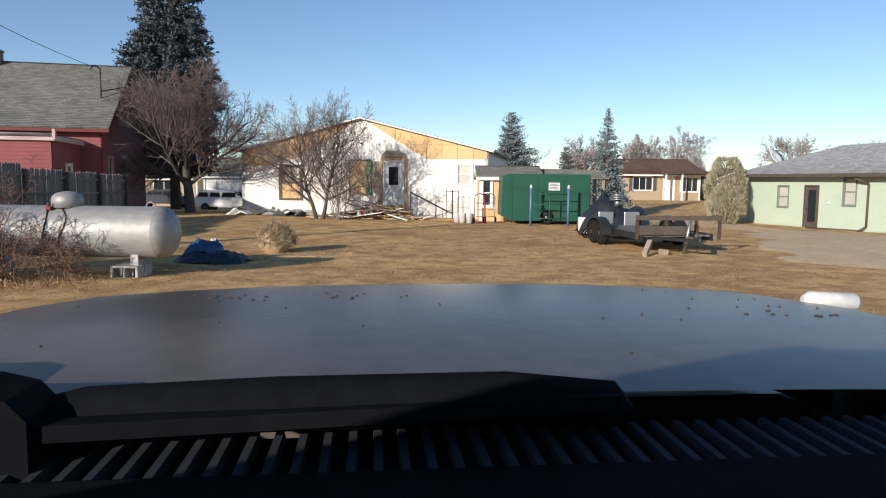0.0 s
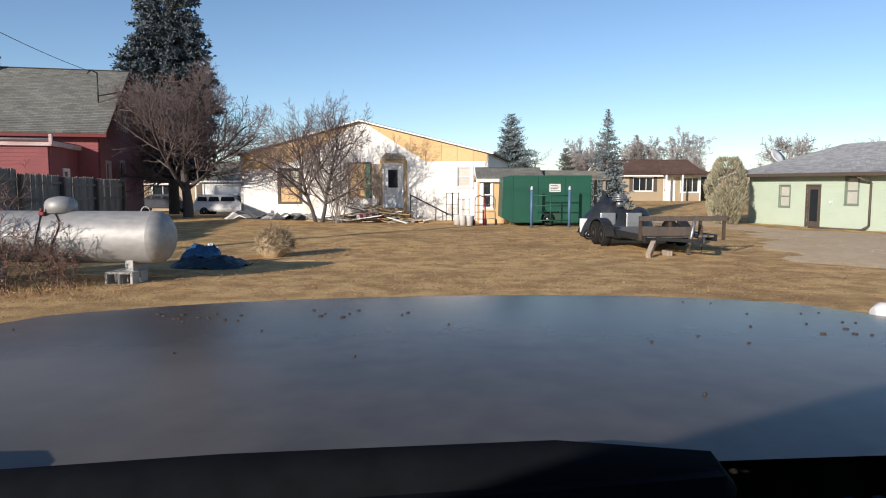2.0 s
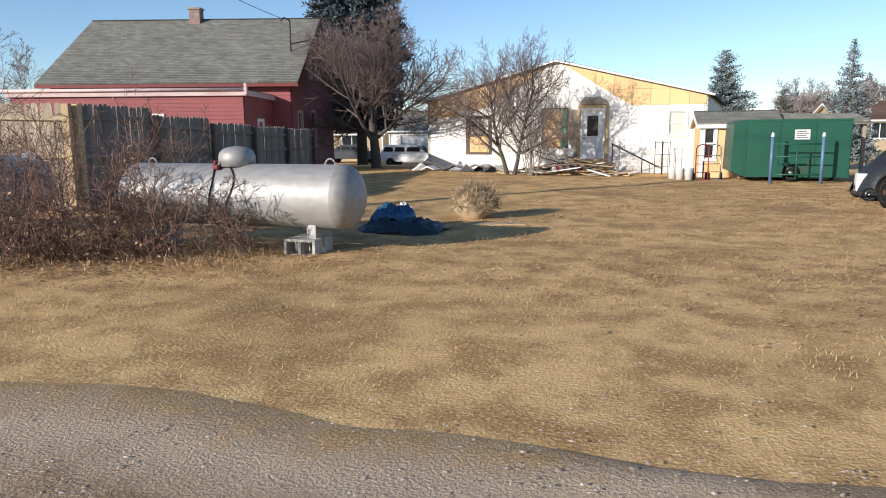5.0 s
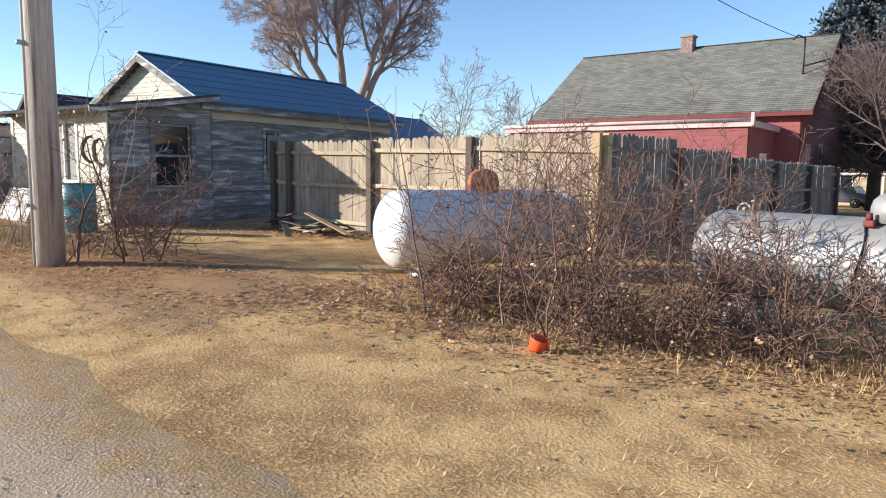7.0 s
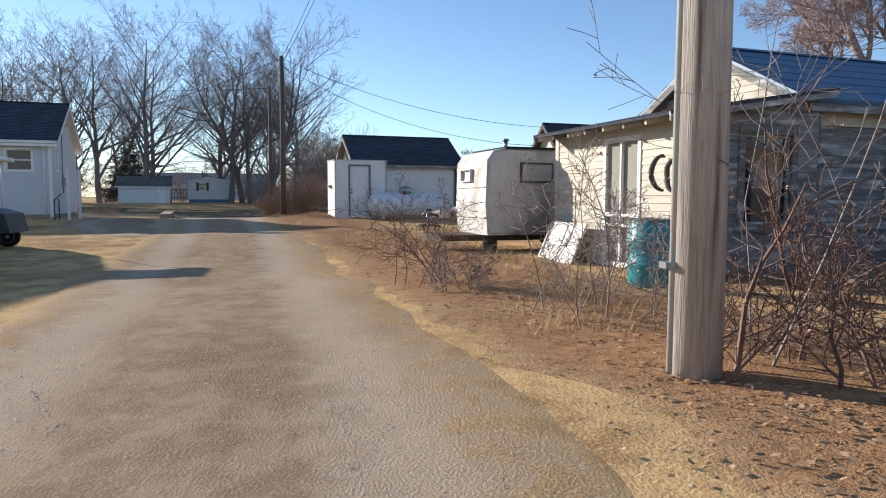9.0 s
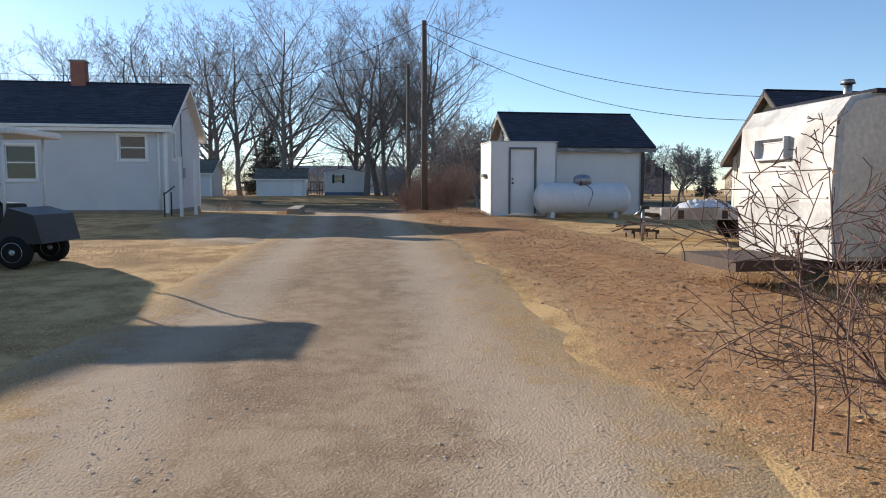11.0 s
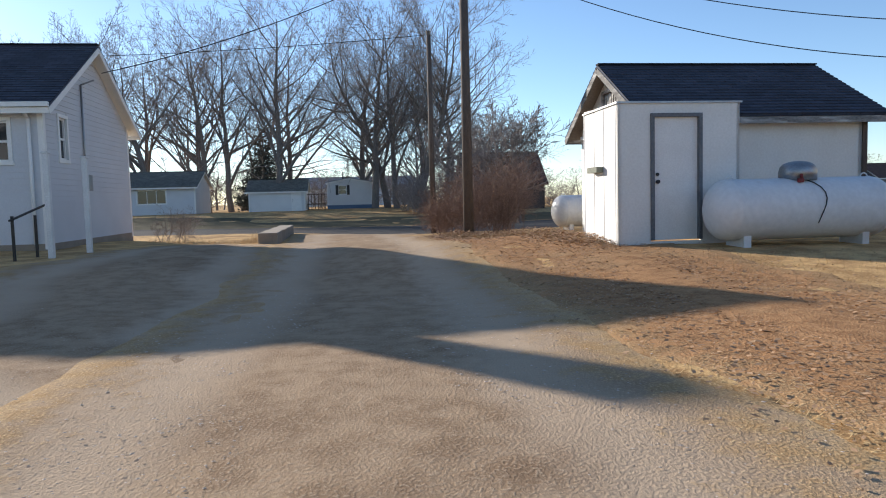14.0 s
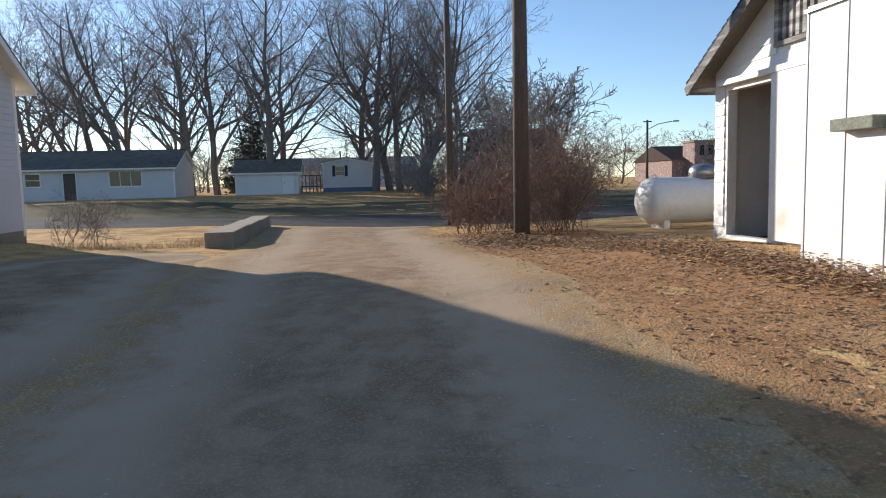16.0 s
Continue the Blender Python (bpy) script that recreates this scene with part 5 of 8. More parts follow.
# low concrete edge by the street
cx0, cy0, cx1, cy1 = -43.6, -7.9, -51.4, -10.35
ang = math.degrees(math.atan2(cy1 - cy0, cx1 - cx0))
kerb = thing("concrete_edge", cx0, cy0, gz(cx0, cy0) - 0.1, ang, "cracked low concrete edge by the street", "kerb", kind="structure")
L = math.hypot(cx1 - cx0, cy1 - cy0)
for i in range(3):
    part("block", boxbm(i * L / 3 + 0.01, (i + 1) * L / 3 - 0.01, -0.28, 0.28, 0, 0.42 - 0.02 * i, bev=0.03), "old_concrete", kerb)

# ---- fuel tanks ----


def tank(name, x, y, z, rz, L, r, material, label, dome, feet=0.16, hose=2, lid=0.58):
    """A horizontal pressure tank with domed ends; its axis is local x and z is the height of its foot."""
    t = thing(name, x, y, z, rz, label, "propane tank", "propane tanks")
    cz = feet + r
    e = r * 0.62
    prof = [(-L / 2, 0.02)]
    prof += [(-L / 2 + e * (1 - math.cos(a)), r * math.sin(a)) for a in [math.pi / 2 * k / 9 for k in range(1, 10)]]
    prof += [(-L / 2 + e + 0.012, r + 0.004), (-L / 2 + e + 0.024, r), (0, r), (L / 2 - e - 0.024, r), (L / 2 - e - 0.012, r + 0.004)]
    prof += [(L / 2 - e * (1 - math.cos(a)), r * math.sin(a)) for a in [math.pi / 2 * k / 9 for k in range(9, 0, -1)]] + [(L / 2, 0.02)]
    bm = bmesh.new()
    lathe(bm, prof, (0, 0, cz), (1, 0, 0), 48)
    part("shell", bm, material, t)
    bm = bmesh.new()
    dr = r * lid
    lathe(bm, [(0.0, dr), (r * 0.3, dr * 1.0), (r * 0.44, dr * 0.93), (r * 0.54, dr * 0.76), (r * 0.6, dr * 0.5), (r * 0.63, dr * 0.2), (r * 0.635, 0.02)], (0, 0, cz + r * 0.92), (0, 0, 1), 28)
    part("dome_lid", bm, dome, t, "hinged valve cover")
    for sx in (-1, 1):
        bm = bmesh.new()
        box(bm, sx * L * 0.33 - 0.06, sx * L * 0.33 + 0.06, -r * 0.55, r * 0.55, -0.02, feet + r * 0.25, bev=0.01)
        part("foot", bm, material, t)
        bm = bmesh.new()
        ring = [(sx * L * 0.38 + 0.07 * math.cos(a), 0, cz + r * 0.93 + 0.09 * math.sin(a)) for a in [math.pi * k / 6 for k in range(7)]]
        for a, b in zip(ring, ring[1:]):
            rod(bm, a, b, 0.011, 0.011, 6)
        part("lifting_lug", bm, material, t)
    if hose:
        for x0, x1, swing, turns in ((0.0, 0.16, 0.11, 8), (-0.2, -0.12, 0.05, 9))[:hose]:
            pts = []
            for k in range(turns + 1):
                a = math.pi / 2 + 0.45 + k * 0.2
                pts.append((x0 + (x1 - x0) * k / turns + swing * math.sin(k * 0.55), (r + 0.012) * math.cos(a), cz + (r + 0.012) * math.sin(a)))
            bm = bmesh.new()
            for a, b in zip(pts, pts[1:]):
                rod(bm, a, b, 0.008, 0.008, 6)
            part("hose", bm, "wire", t, "black rubber hose")
        bm = bmesh.new()
        box(bm, -0.18, -0.1, -dr - 0.04, -dr + 0.03, cz + r * 0.84, cz + r * 0.98, bev=0.015)
        rod(bm, (-0.14, -dr - 0.02, cz + r * 0.98), (-0.14, -dr - 0.02, cz + r * 1.12), 0.025, 0.02, 10)
        part("regulator", bm, "red_trim", t, "dull red gas regulator")
    return t


def cinder_block(x, y, z, rz, label="grey hollow concrete block under the tank"):
    b = thing("cinder_block", x, y, z, rz, label, "concrete block", "concrete blocks")
    bm = bmesh.new()
    for a in ((-0.2, 0.2, -0.1, -0.07), (-0.2, 0.2, 0.07, 0.1), (-0.2, -0.165, -0.07, 0.07), (0.165, 0.2, -0.07, 0.07), (-0.018, 0.018, -0.07, 0.07)):
        box(bm, a[0], a[1], a[2], a[3], 0, 0.19, bev=0.004)
    bmesh.ops.rotate(bm, verts=bm.verts, cent=(0, 0, 0.095), matrix=Matrix.Rotation(radians(90), 3, "X"))
    bmesh.ops.translate(bm, vec=(0, 0, 0.005), verts=bm.verts)
    part("block", bm, "concrete", b)
    return b


tank("silver_propane_tank", -5.5, 10.12, 0.17, -4, 3.3, 0.375, "silver_tank", "dull silver propane tank standing on concrete blocks", "silver_tank", feet=0.1)
for k in (-1.15, 1.0):
    x, y = along(-5.5, 10.12, -4, k, 0)
    for o in (-0.24, 0.0, 0.24)[:2 if k > 0 else 2]:
        xx, yy = along(x, y, -4, 0, o)
        cinder_block(xx, yy, gz(xx, yy) - 0.02, -4)
tank("white_propane_tank", -10.12, 10.22, 0.07, 75, 2.85, 0.47, "white_tank", "chalky white propane tank with an orange valve cover", "orange_lid", feet=0.1, hose=0, lid=0.42)
x, y = along(sx0, sy0, GRID, 0.62, 2.7)
tank("shed_propane_tank", x, y, gz(x, y) - 0.02, GRID + 90, 3.0, 0.475, "white_tank", "large white propane tank beside the annex door", "grey_metal", feet=0.12, hose=1)
x, y = -45.4, 1.6
tank("end_propane_tank", x, y, gz(x, y) - 0.02, GRID + 95, 2.8, 0.46, "white_tank", "white propane tank behind the shed", "grey_metal", feet=0.1, hose=0)

# ---- fences ----


def fence_run(x0, y0, x1, y1, tops, label, face=1, seed=1, panel=2.44, wood="grey_wood"):
    """Upright pickets on two rails between posts; tops gives the height of each panel."""
    L = math.hypot(x1 - x0, y1 - y0)
    rz = math.degrees(math.atan2(y1 - y0, x1 - x0))
    f = thing("picket_fence", x0, y0, 0, rz, label, "fence", "fences")
    rg = random.Random(seed)
    me = {}
    n = math.ceil(L / panel - 0.1)
    for p in range(n + 1):
        a, w_ = min(p * panel, L), min(panel, L - p * panel)
        gx_, gy_ = along(x0, y0, rz, a, 0)
        zb = gz(gx_, gy_)
        top = tops[min(p, len(tops) - 1)]
        part("post", boxbm(a - 0.06, a + 0.06, -0.05 - 0.07 * face, 0.05 - 0.07 * face, zb - 0.1, zb + top + 0.02, bev=0.008), "dark_wood" if 0 < p else "lumber", f)
        if p == n:
            break
        for h in (0.25, 0.95, top - 0.2):
            bm = bmesh.new()
            sag = rg.uniform(-0.03, 0.03)
            beam(bm, (a + 0.05, -0.04 * face, zb + h + sag), (a + w_ - 0.05, -0.04 * face, zb + h - sag), 0.035, 0.07)
            part("rail", bm, "slate_wood" if wood == "slate_wood" else "pale_rail", f)
        k = int(w_ / 0.131)
        for i in range(k):
            hh = round(top + rg.uniform(-0.02, 0.015), 2)
            if hh not in me:
                m_ = bpy.data.meshes.new("picket")
                w = 0.0655
                pr = [(-w, 0), (w, 0), (w, hh - 0.05), (w * 0.55, hh), (-w * 0.55, hh), (-w, hh - 0.05)]
                vs = [(x_, -0.009, z_) for x_, z_ in pr] + [(x_, 0.009, z_) for x_, z_ in pr]
                fs = [tuple(range(6)), tuple(range(11, 5, -1))] + [(j, j + 6, (j + 1) % 6 + 6, (j + 1) % 6) for j in range(6)]
                m_.from_pydata(vs, [], fs)
                m_.materials.append(M[wood])
                me[hh] = m_
            o = new("picket", me[hh])
            o.parent = f
            o.location = (a + (i + 0.5) * w_ / k, 0.012 * face + rg.uniform(-0.003, 0.003), zb + 0.03 + rg.uniform(0, 0.02))
            o.rotation_euler = (0, rg.uniform(-0.012, 0.012), rg.uniform(-0.03, 0.03))
    return f


fence_run(-10.18, 12.62, -17.3, 11.0, [1.83, 1.8, 1.78], "weathered wooden picket fence with pale rails", -1, 2, panel=2.27)
# this run takes darker wood: the shade on its east face is coloured in
fe = (math.cos(radians(96)), math.sin(radians(96)))
fence_run(-10.18, 12.72, -10.18 + fe[0] * 12.2, 12.72 + fe[1] * 12.2, [1.83, 1.7, 1.6, 1.58, 1.55], "weathered picket fence stepping down, shade put into its colour", 1, 3, wood="slate_wood")

# ---- poles and wires ----


def pole(x, y, top, r0, r1, label, conduit=False, arm=False):
    z = gz(x, y) - 0.1
    p = thing("utility_pole", x, y, z, 0, label, "utility pole", "utility poles")
    bm = bmesh.new()
    rod(bm, (0, 0, 0), (0, 0, top - z), r0, r1, 20)
    part("shaft", bm, "pole_wood" if conduit else "dark_wood", p)
    if conduit:
        bm = bmesh.new()
        d = (-0.05, -0.155)
        rod(bm, (d[0], d[1], 0), (d[0] * 0.85, d[1] * 0.85, top - z - 1), 0.026, 0.026, 10)
        part("conduit", bm, "pipe_grey", p, "grey metal conduit pipe")
        for h in (0.8, 2.65, 4.4):
            bm = bmesh.new()
            box(bm, d[0] - 0.06, d[0] + 0.06, d[1] - 0.07, d[1] + 0.05, h, h + 0.04)
            part("bracket", bm, "grey_metal", p)
    return p


pole(-13.0, 5.92, 9.0, 0.158, 0.13, "thick weathered wooden utility pole with a conduit", conduit=True)
pole(-42.64, -1.92, 8.05, 0.14, 0.1, "dark wooden utility pole at the lane's edge")
pole(-53.6, -4.64, 8.35, 0.13, 0.09, "dark wooden utility pole by the street")
pole(-87.5, 33.0, 6.5, 0.1, 0.08, "slim wooden pole far along the street")


def wire(a, b, sag, label="black overhead power line"):
    a, b = Vector(a), Vector(b)
    w = thing("power_line", a.x, a.y, a.z, 0, label, "power line", "power lines")
    n = 24
    pts = [np.array((b - a) * (i / n) + Vector((0, 0, -4 * sag * (i / n) * (1 - i / n)))) for i in range(n + 1)]
    branch_mesh("cable", [(pts, [0.011] * (n + 1))], 6, "wire", w)


P2, P1, P0 = (-42.64, -1.92, 7.95), (-53.6, -4.64, 8.2), (-13.0, 5.9, 8.7)
wire(P2, along(-41.2, 9.75, GRID, 2.2, 2.5) + (4.45,), 0.9)
wire((P2[0], P2[1], 7.6), along(-41.2, 9.75, GRID, 2.2, -0.1) + (3.6,), 0.9)
wire(P1, P2, 0.3)
wire(P0, P2, 0.5)
wire((P0[0], P0[1], 8.35), (P2[0], P2[1], 7.7), 0.55)
wire(P2, (-40.3, -10.6, 4.6), 0.35)
wire(P1, (-47, -40, 8.5), 0.8)
wire(P0, along(rx, ry, 13.2, 9.05, 1.65) + (6.1,), 0.7)
wire((P0[0], P0[1], 8.5), (12, 4, 8.6), 0.5)

# ---- plants ----


def tube_part(name, segs, sides, material, parent, label=""):
    return branch_mesh(name, [((s[0], s[1]), (s[2], s[3])) for s in segs], sides, material, parent, label)


def grow(rg, p, d, length, r, level, out, rule):
    """One branch that keeps its lead and sends off side branches all along; rule: per level (steps, children, angle, ratio)."""
    steps, kids, angle, ratio = rule["levels"][level]
    p, d = np.array(p, float), np.array(d, float)
    d /= np.linalg.norm(d)
    pts, rad, dirs = [p], [r], [d]
    bend, up = rule["bend"], rule["up"]
    tip = max(rule["minr"], r * rule["taper"])
    for i in range(steps):
        d = d + np.array([rg.gauss(0, bend), rg.gauss(0, bend), rg.gauss(0, bend * 0.7) + up])
        d /= np.linalg.norm(d)
        p = p + d * length / steps
        pts.append(p)
        rad.append(r + (tip - r) * (i + 1) / steps)
        dirs.append(d)
    out.setdefault(level, []).append((pts, rad))
    if level + 1 >= len(rule["levels"]):
        return
    n = max(1, int(round(kids * rg.uniform(0.75, 1.25))))
    az = rg.uniform(0, 2 * math.pi)
    for j in range(n):
        f = rule["bare"][level] + (1 - rule["bare"][level]) * (j + rg.random()) / n
        s = min(steps - 1e-3, f * steps)
        k = int(s)
        bp = pts[k] + (pts[k + 1] - pts[k]) * (s - k)
        br = rad[k] + (rad[k + 1] - rad[k]) * (s - k)
        dd = dirs[k + 1]
        az += 2.4 + rg.uniform(-0.5, 0.5)
        ref = np.array([0, 0, 1.0]) if abs(dd[2]) < 0.9 else np.array([1.0, 0, 0])
        u = np.cross(dd, ref)
        u /= np.linalg.norm(u)
        v = np.cross(dd, u)
        a = radians(angle) * rg.uniform(0.7, 1.25)
        nd = dd * math.cos(a) + (u * math.cos(az) + v * math.sin(az)) * math.sin(a)
        ln = length * ratio * (1.15 - 0.6 * f) * rg.uniform(0.7, 1.25)
        grow(rg, bp, nd, ln, max(rule["minr"], br * rg.uniform(0.45, 0.7)), level + 1, out, rule)


def bare_tree(name, x, y, z, seed, height, r, label, shape="elm", twig="twig", minr=0.006, stems=1, group="bare trees", fine=1.0, lean=0.06, bark="bark", split=False):
    rg = random.Random(seed)
    t = thing(name, x, y, z, rg.uniform(0, 360), label, "tree", group)
    rules = {
        "elm": dict(levels=[(8, 13, 50, 0.62), (5, 8 * fine, 42, 0.48), (4, 6 * fine, 42, 0.5), (3, 3.4 * fine, 44, 0.6), (2, 0, 0, 0)], bare=[0.14, 0.12, 0.1, 0.1], bend=0.11, up=0.07, taper=0.1, minr=minr),
        "apple": dict(levels=[(5, 15, 56, 0.84), (6, 10 * fine, 42, 0.55), (4, 8 * fine, 44, 0.52), (3, 5 * fine, 46, 0.5), (2, 0, 0, 0)], bare=[0.24, 0.15, 0.1, 0.1], bend=0.12, up=0.06, taper=0.3, minr=minr),
        "spindle": dict(levels=[(8, 8, 40, 0.45), (6, 6 * fine, 42, 0.45), (4, 5 * fine, 45, 0.5), (3, 0, 0, 0)], bare=[0.15, 0.15, 0.1], bend=0.1, up=0.07, taper=0.25, minr=minr),
    }
    rule = rules[shape]
    out = {}
    lead = {"elm": 0.92, "apple": 0.68, "spindle": 0.9}[shape]
    for k in range(stems):
        a = 2 * math.pi * k / stems + rg.uniform(-0.4, 0.4)
        tilt = lean if stems == 1 else lean + 0.3 * rg.random()
        grow(rg, (0.1 * math.cos(a) * (stems > 1), 0.1 * math.sin(a) * (stems > 1), -0.15), (math.cos(a) * tilt, math.sin(a) * tilt, 1.0), height * lead, r, 0, out, rule)
    light = [b for k in out for b in out[k] if k > 1]
    if split:
        for b in out[0]:
            branch_mesh("trunk", [b], 10, bark, t, "grey furrowed bark")
        for b in out[1]:
            branch_mesh("limb", [b], 7, bark, t)
    else:
        branch_mesh("trunk", out[0] + out[1], 8, bark, t, "grey furrowed bark")
    branch_mesh("crown", light, 3, twig, t, "bare twigs")
    return t


# tall bare trees across the street: four grown once, the rest copied
rows_far = [(-86, -37, 21), (-89, -25.3, 23), (-94.5, -16, 22), (-91, -34, 20), (-88, -41, 20), (-92, -32, 22), (-96, -14, 23), (-97, -19.5, 20), (-101, -11, 19), (-98, -45, 22), (-96, -51, 21), (-100, -58, 22), (-98, -66, 21), (-104, -30, 23), (-108, -38, 22), (-110, -23, 21), (-104, -75, 22), (-97, -38, 23), (-92, -45, 19)]
stock = [bare_tree("bare_tree", x, y, gz(x, y), 20 + i, h * 0.86, 0.38, "tall leafless tree with a fan of fine twigs", "elm", minr=0.011, lean=0.03, fine=0.9) for i, (x, y, h) in enumerate(rows_far[:4])]
for i, (x, y, h) in enumerate(rows_far[4:]):
    c = copy_thing(stock[i % 4], pose(x, y, gz(x, y), 0, 0, 47 * i))
    s_ = h / rows_far[i % 4][2]
    c.scale = (s_, s_, s_)
# a close dark clump of trees across the street
for i, (x, y, h) in enumerate(((-90.5, -14.2, 21), (-89.5, -12.2, 22), (-91, -16.5, 22), (-95, -9.5, 17), (-88.4, -11.6, 12))):
    c = copy_thing(stock[(i + 1) % 4], pose(x, y, gz(x, y), 0, 0, 61 * i + 20))
    s_ = h / rows_far[(i + 1) % 4][2]
    c.scale = (s_ * 0.9, s_ * 0.9, s_)
# a belt of bare trees on the horizon
low = [bare_tree("bare_tree", x, y, gz(x, y), 40 + i, 20, 0.3, "distant leafless tree on the horizon", "elm", minr=0.035, lean=0.03, fine=0.62, group="horizon trees") for i, (x, y) in enumerate(((-120, -52), (-126, -18)))]
rg = random.Random(9)
for i in range(46):
    a = radians(-70 + i * 8.2 + rg.uniform(-2, 2))
    R_ = rg.uniform(190, 290)
    x, y = -20 + R_ * math.sin(-a), R_ * math.cos(a)
    c = copy_thing(low[i % 2], pose(x, y, gz(x, y), 0, 0, 31 * i))
    s_ = rg.uniform(0.4, 0.7)
    c.scale = (s_ * 1.6, s_ * 1.6, s_)
    tagged(c, "distant leafless tree on the horizon", "tree", "horizon trees")
for i in range(34):
    x, y = -150 + rg.uniform(-16, 16), -95 + i * 4.6 + rg.uniform(-2, 2)
    c = copy_thing(low[i % 2], pose(x, y, gz(x, y), 0, 0, 77 * i))
    s_ = rg.uniform(0.26, 0.42)
    c.scale = (s_ * 1.9, s_ * 1.9, s_)
    tagged(c, "distant leafless tree beyond the street", "tree", "horizon trees")
# heavy-limbed tree behind the cottage
def cottonwood(x, y, z, seed, label):
    """A short bole that forks into heavy limbs, bare below and tufted with fine twigs above."""
    rg = random.Random(seed)
    t = thing("cottonwood", x, y, z, 57, label, "tree", "bare trees")
    branch_mesh("trunk", [([np.array((0, 0, -0.2)), np.array((0.05, 0, 1.6)), np.array((0, 0, 3.4))], [0.62, 0.5, 0.46])], 12, "cotton_bark", t, "grey furrowed bark")
    rule = dict(levels=[(9, 11, 40, 0.36), (6, 11, 44, 0.5), (4, 11, 46, 0.45), (3, 6, 48, 0.55), (2, 0, 0, 0)], bare=[0.34, 0.2, 0.1, 0.1], bend=0.09, up=0.03, taper=0.22, minr=0.0085)
    fine = []
    for side, deep, ln, r in ((-0.52, 0.15, 9.6, 0.24), (-0.26, -0.25, 10.4, 0.25), (0.02, 0.3, 11.0, 0.27), (0.22, -0.2, 11.0, 0.25), (0.54, 0.1, 9.8, 0.26)):
        out = {}
        grow(rg, (side * 0.4, deep * 0.4, 3.0), (side, deep, 1.0), ln, r, 0, out, rule)
        branch_mesh("limb", out[0], 9, "cotton_bark", t)
        for b in out[1]:
            branch_mesh("branch", [b], 6, "cotton_bark", t)
        fine += [b for k in out if k > 1 for b in out[k]]
    branch_mesh("crown", fine, 3, "cotton_twig", t, "fine reddish bare twigs")


cottonwood(-37.3, 25.3, 0.2, 11, "big leafless cottonwood with reddish twig tips")
for i, (x, y, h) in enumerate(((-40.5, 37.4, 8.4), (-40.7, 42.6, 6.8))):
    bare_tree("bare_tree", x, y, 0.1, 60 + i, h, 0.1, "small leafless tree far behind the fence", "elm", "twig", minr=0.012, fine=0.8)
bare_tree("crab_apple", -11.2, 30.6, -0.08, 8, 6.9, 0.24, "bushy leafless crab apple with dense reddish twigs", "apple", "mauve_twig", minr=0.0065, fine=1.3, bark="dark_bark", split=True)
bare_tree("yard_tree", -5.0, 28.0, -0.2, 12, 5.2, 0.105, "leafless yard tree with a spreading twiggy crown", "apple", "mauve_twig", minr=0.0055, stems=2, lean=0.12, fine=0.85, bark="dark_bark", split=True).scale = (0.78, 0.78, 1.0)
bare_tree("yard_tree", -4.2, 27.7, -0.2, 19, 3.2, 0.022, "thin leafless suckers beside the yard tree", "spindle", "twig", minr=0.005, stems=9, lean=0.1)
# bark and twigs both take the pale colour that imitates haze
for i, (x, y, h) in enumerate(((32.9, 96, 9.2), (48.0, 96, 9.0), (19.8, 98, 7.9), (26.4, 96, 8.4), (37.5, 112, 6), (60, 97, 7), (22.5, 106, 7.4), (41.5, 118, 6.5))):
    bare_tree("bare_tree", x, y, 0, 70 + i, h, 0.16, "leafless tree on the far side of the field", "apple", "hazy_twig", minr=0.026, fine=0.85, bark="hazy_twig")
for i, (x, y, h) in enumerate(((-74, 10, 5.5), (-78, 15, 5.5), (-61, -1.2, 6.5), (-66, -3.5, 7.2))):
    bare_tree("bare_tree", x, y, gz(x, y), 80 + i, h, 0.13, "leafless shade tree along the street", "apple", "twig", minr=0.014, fine=0.75)


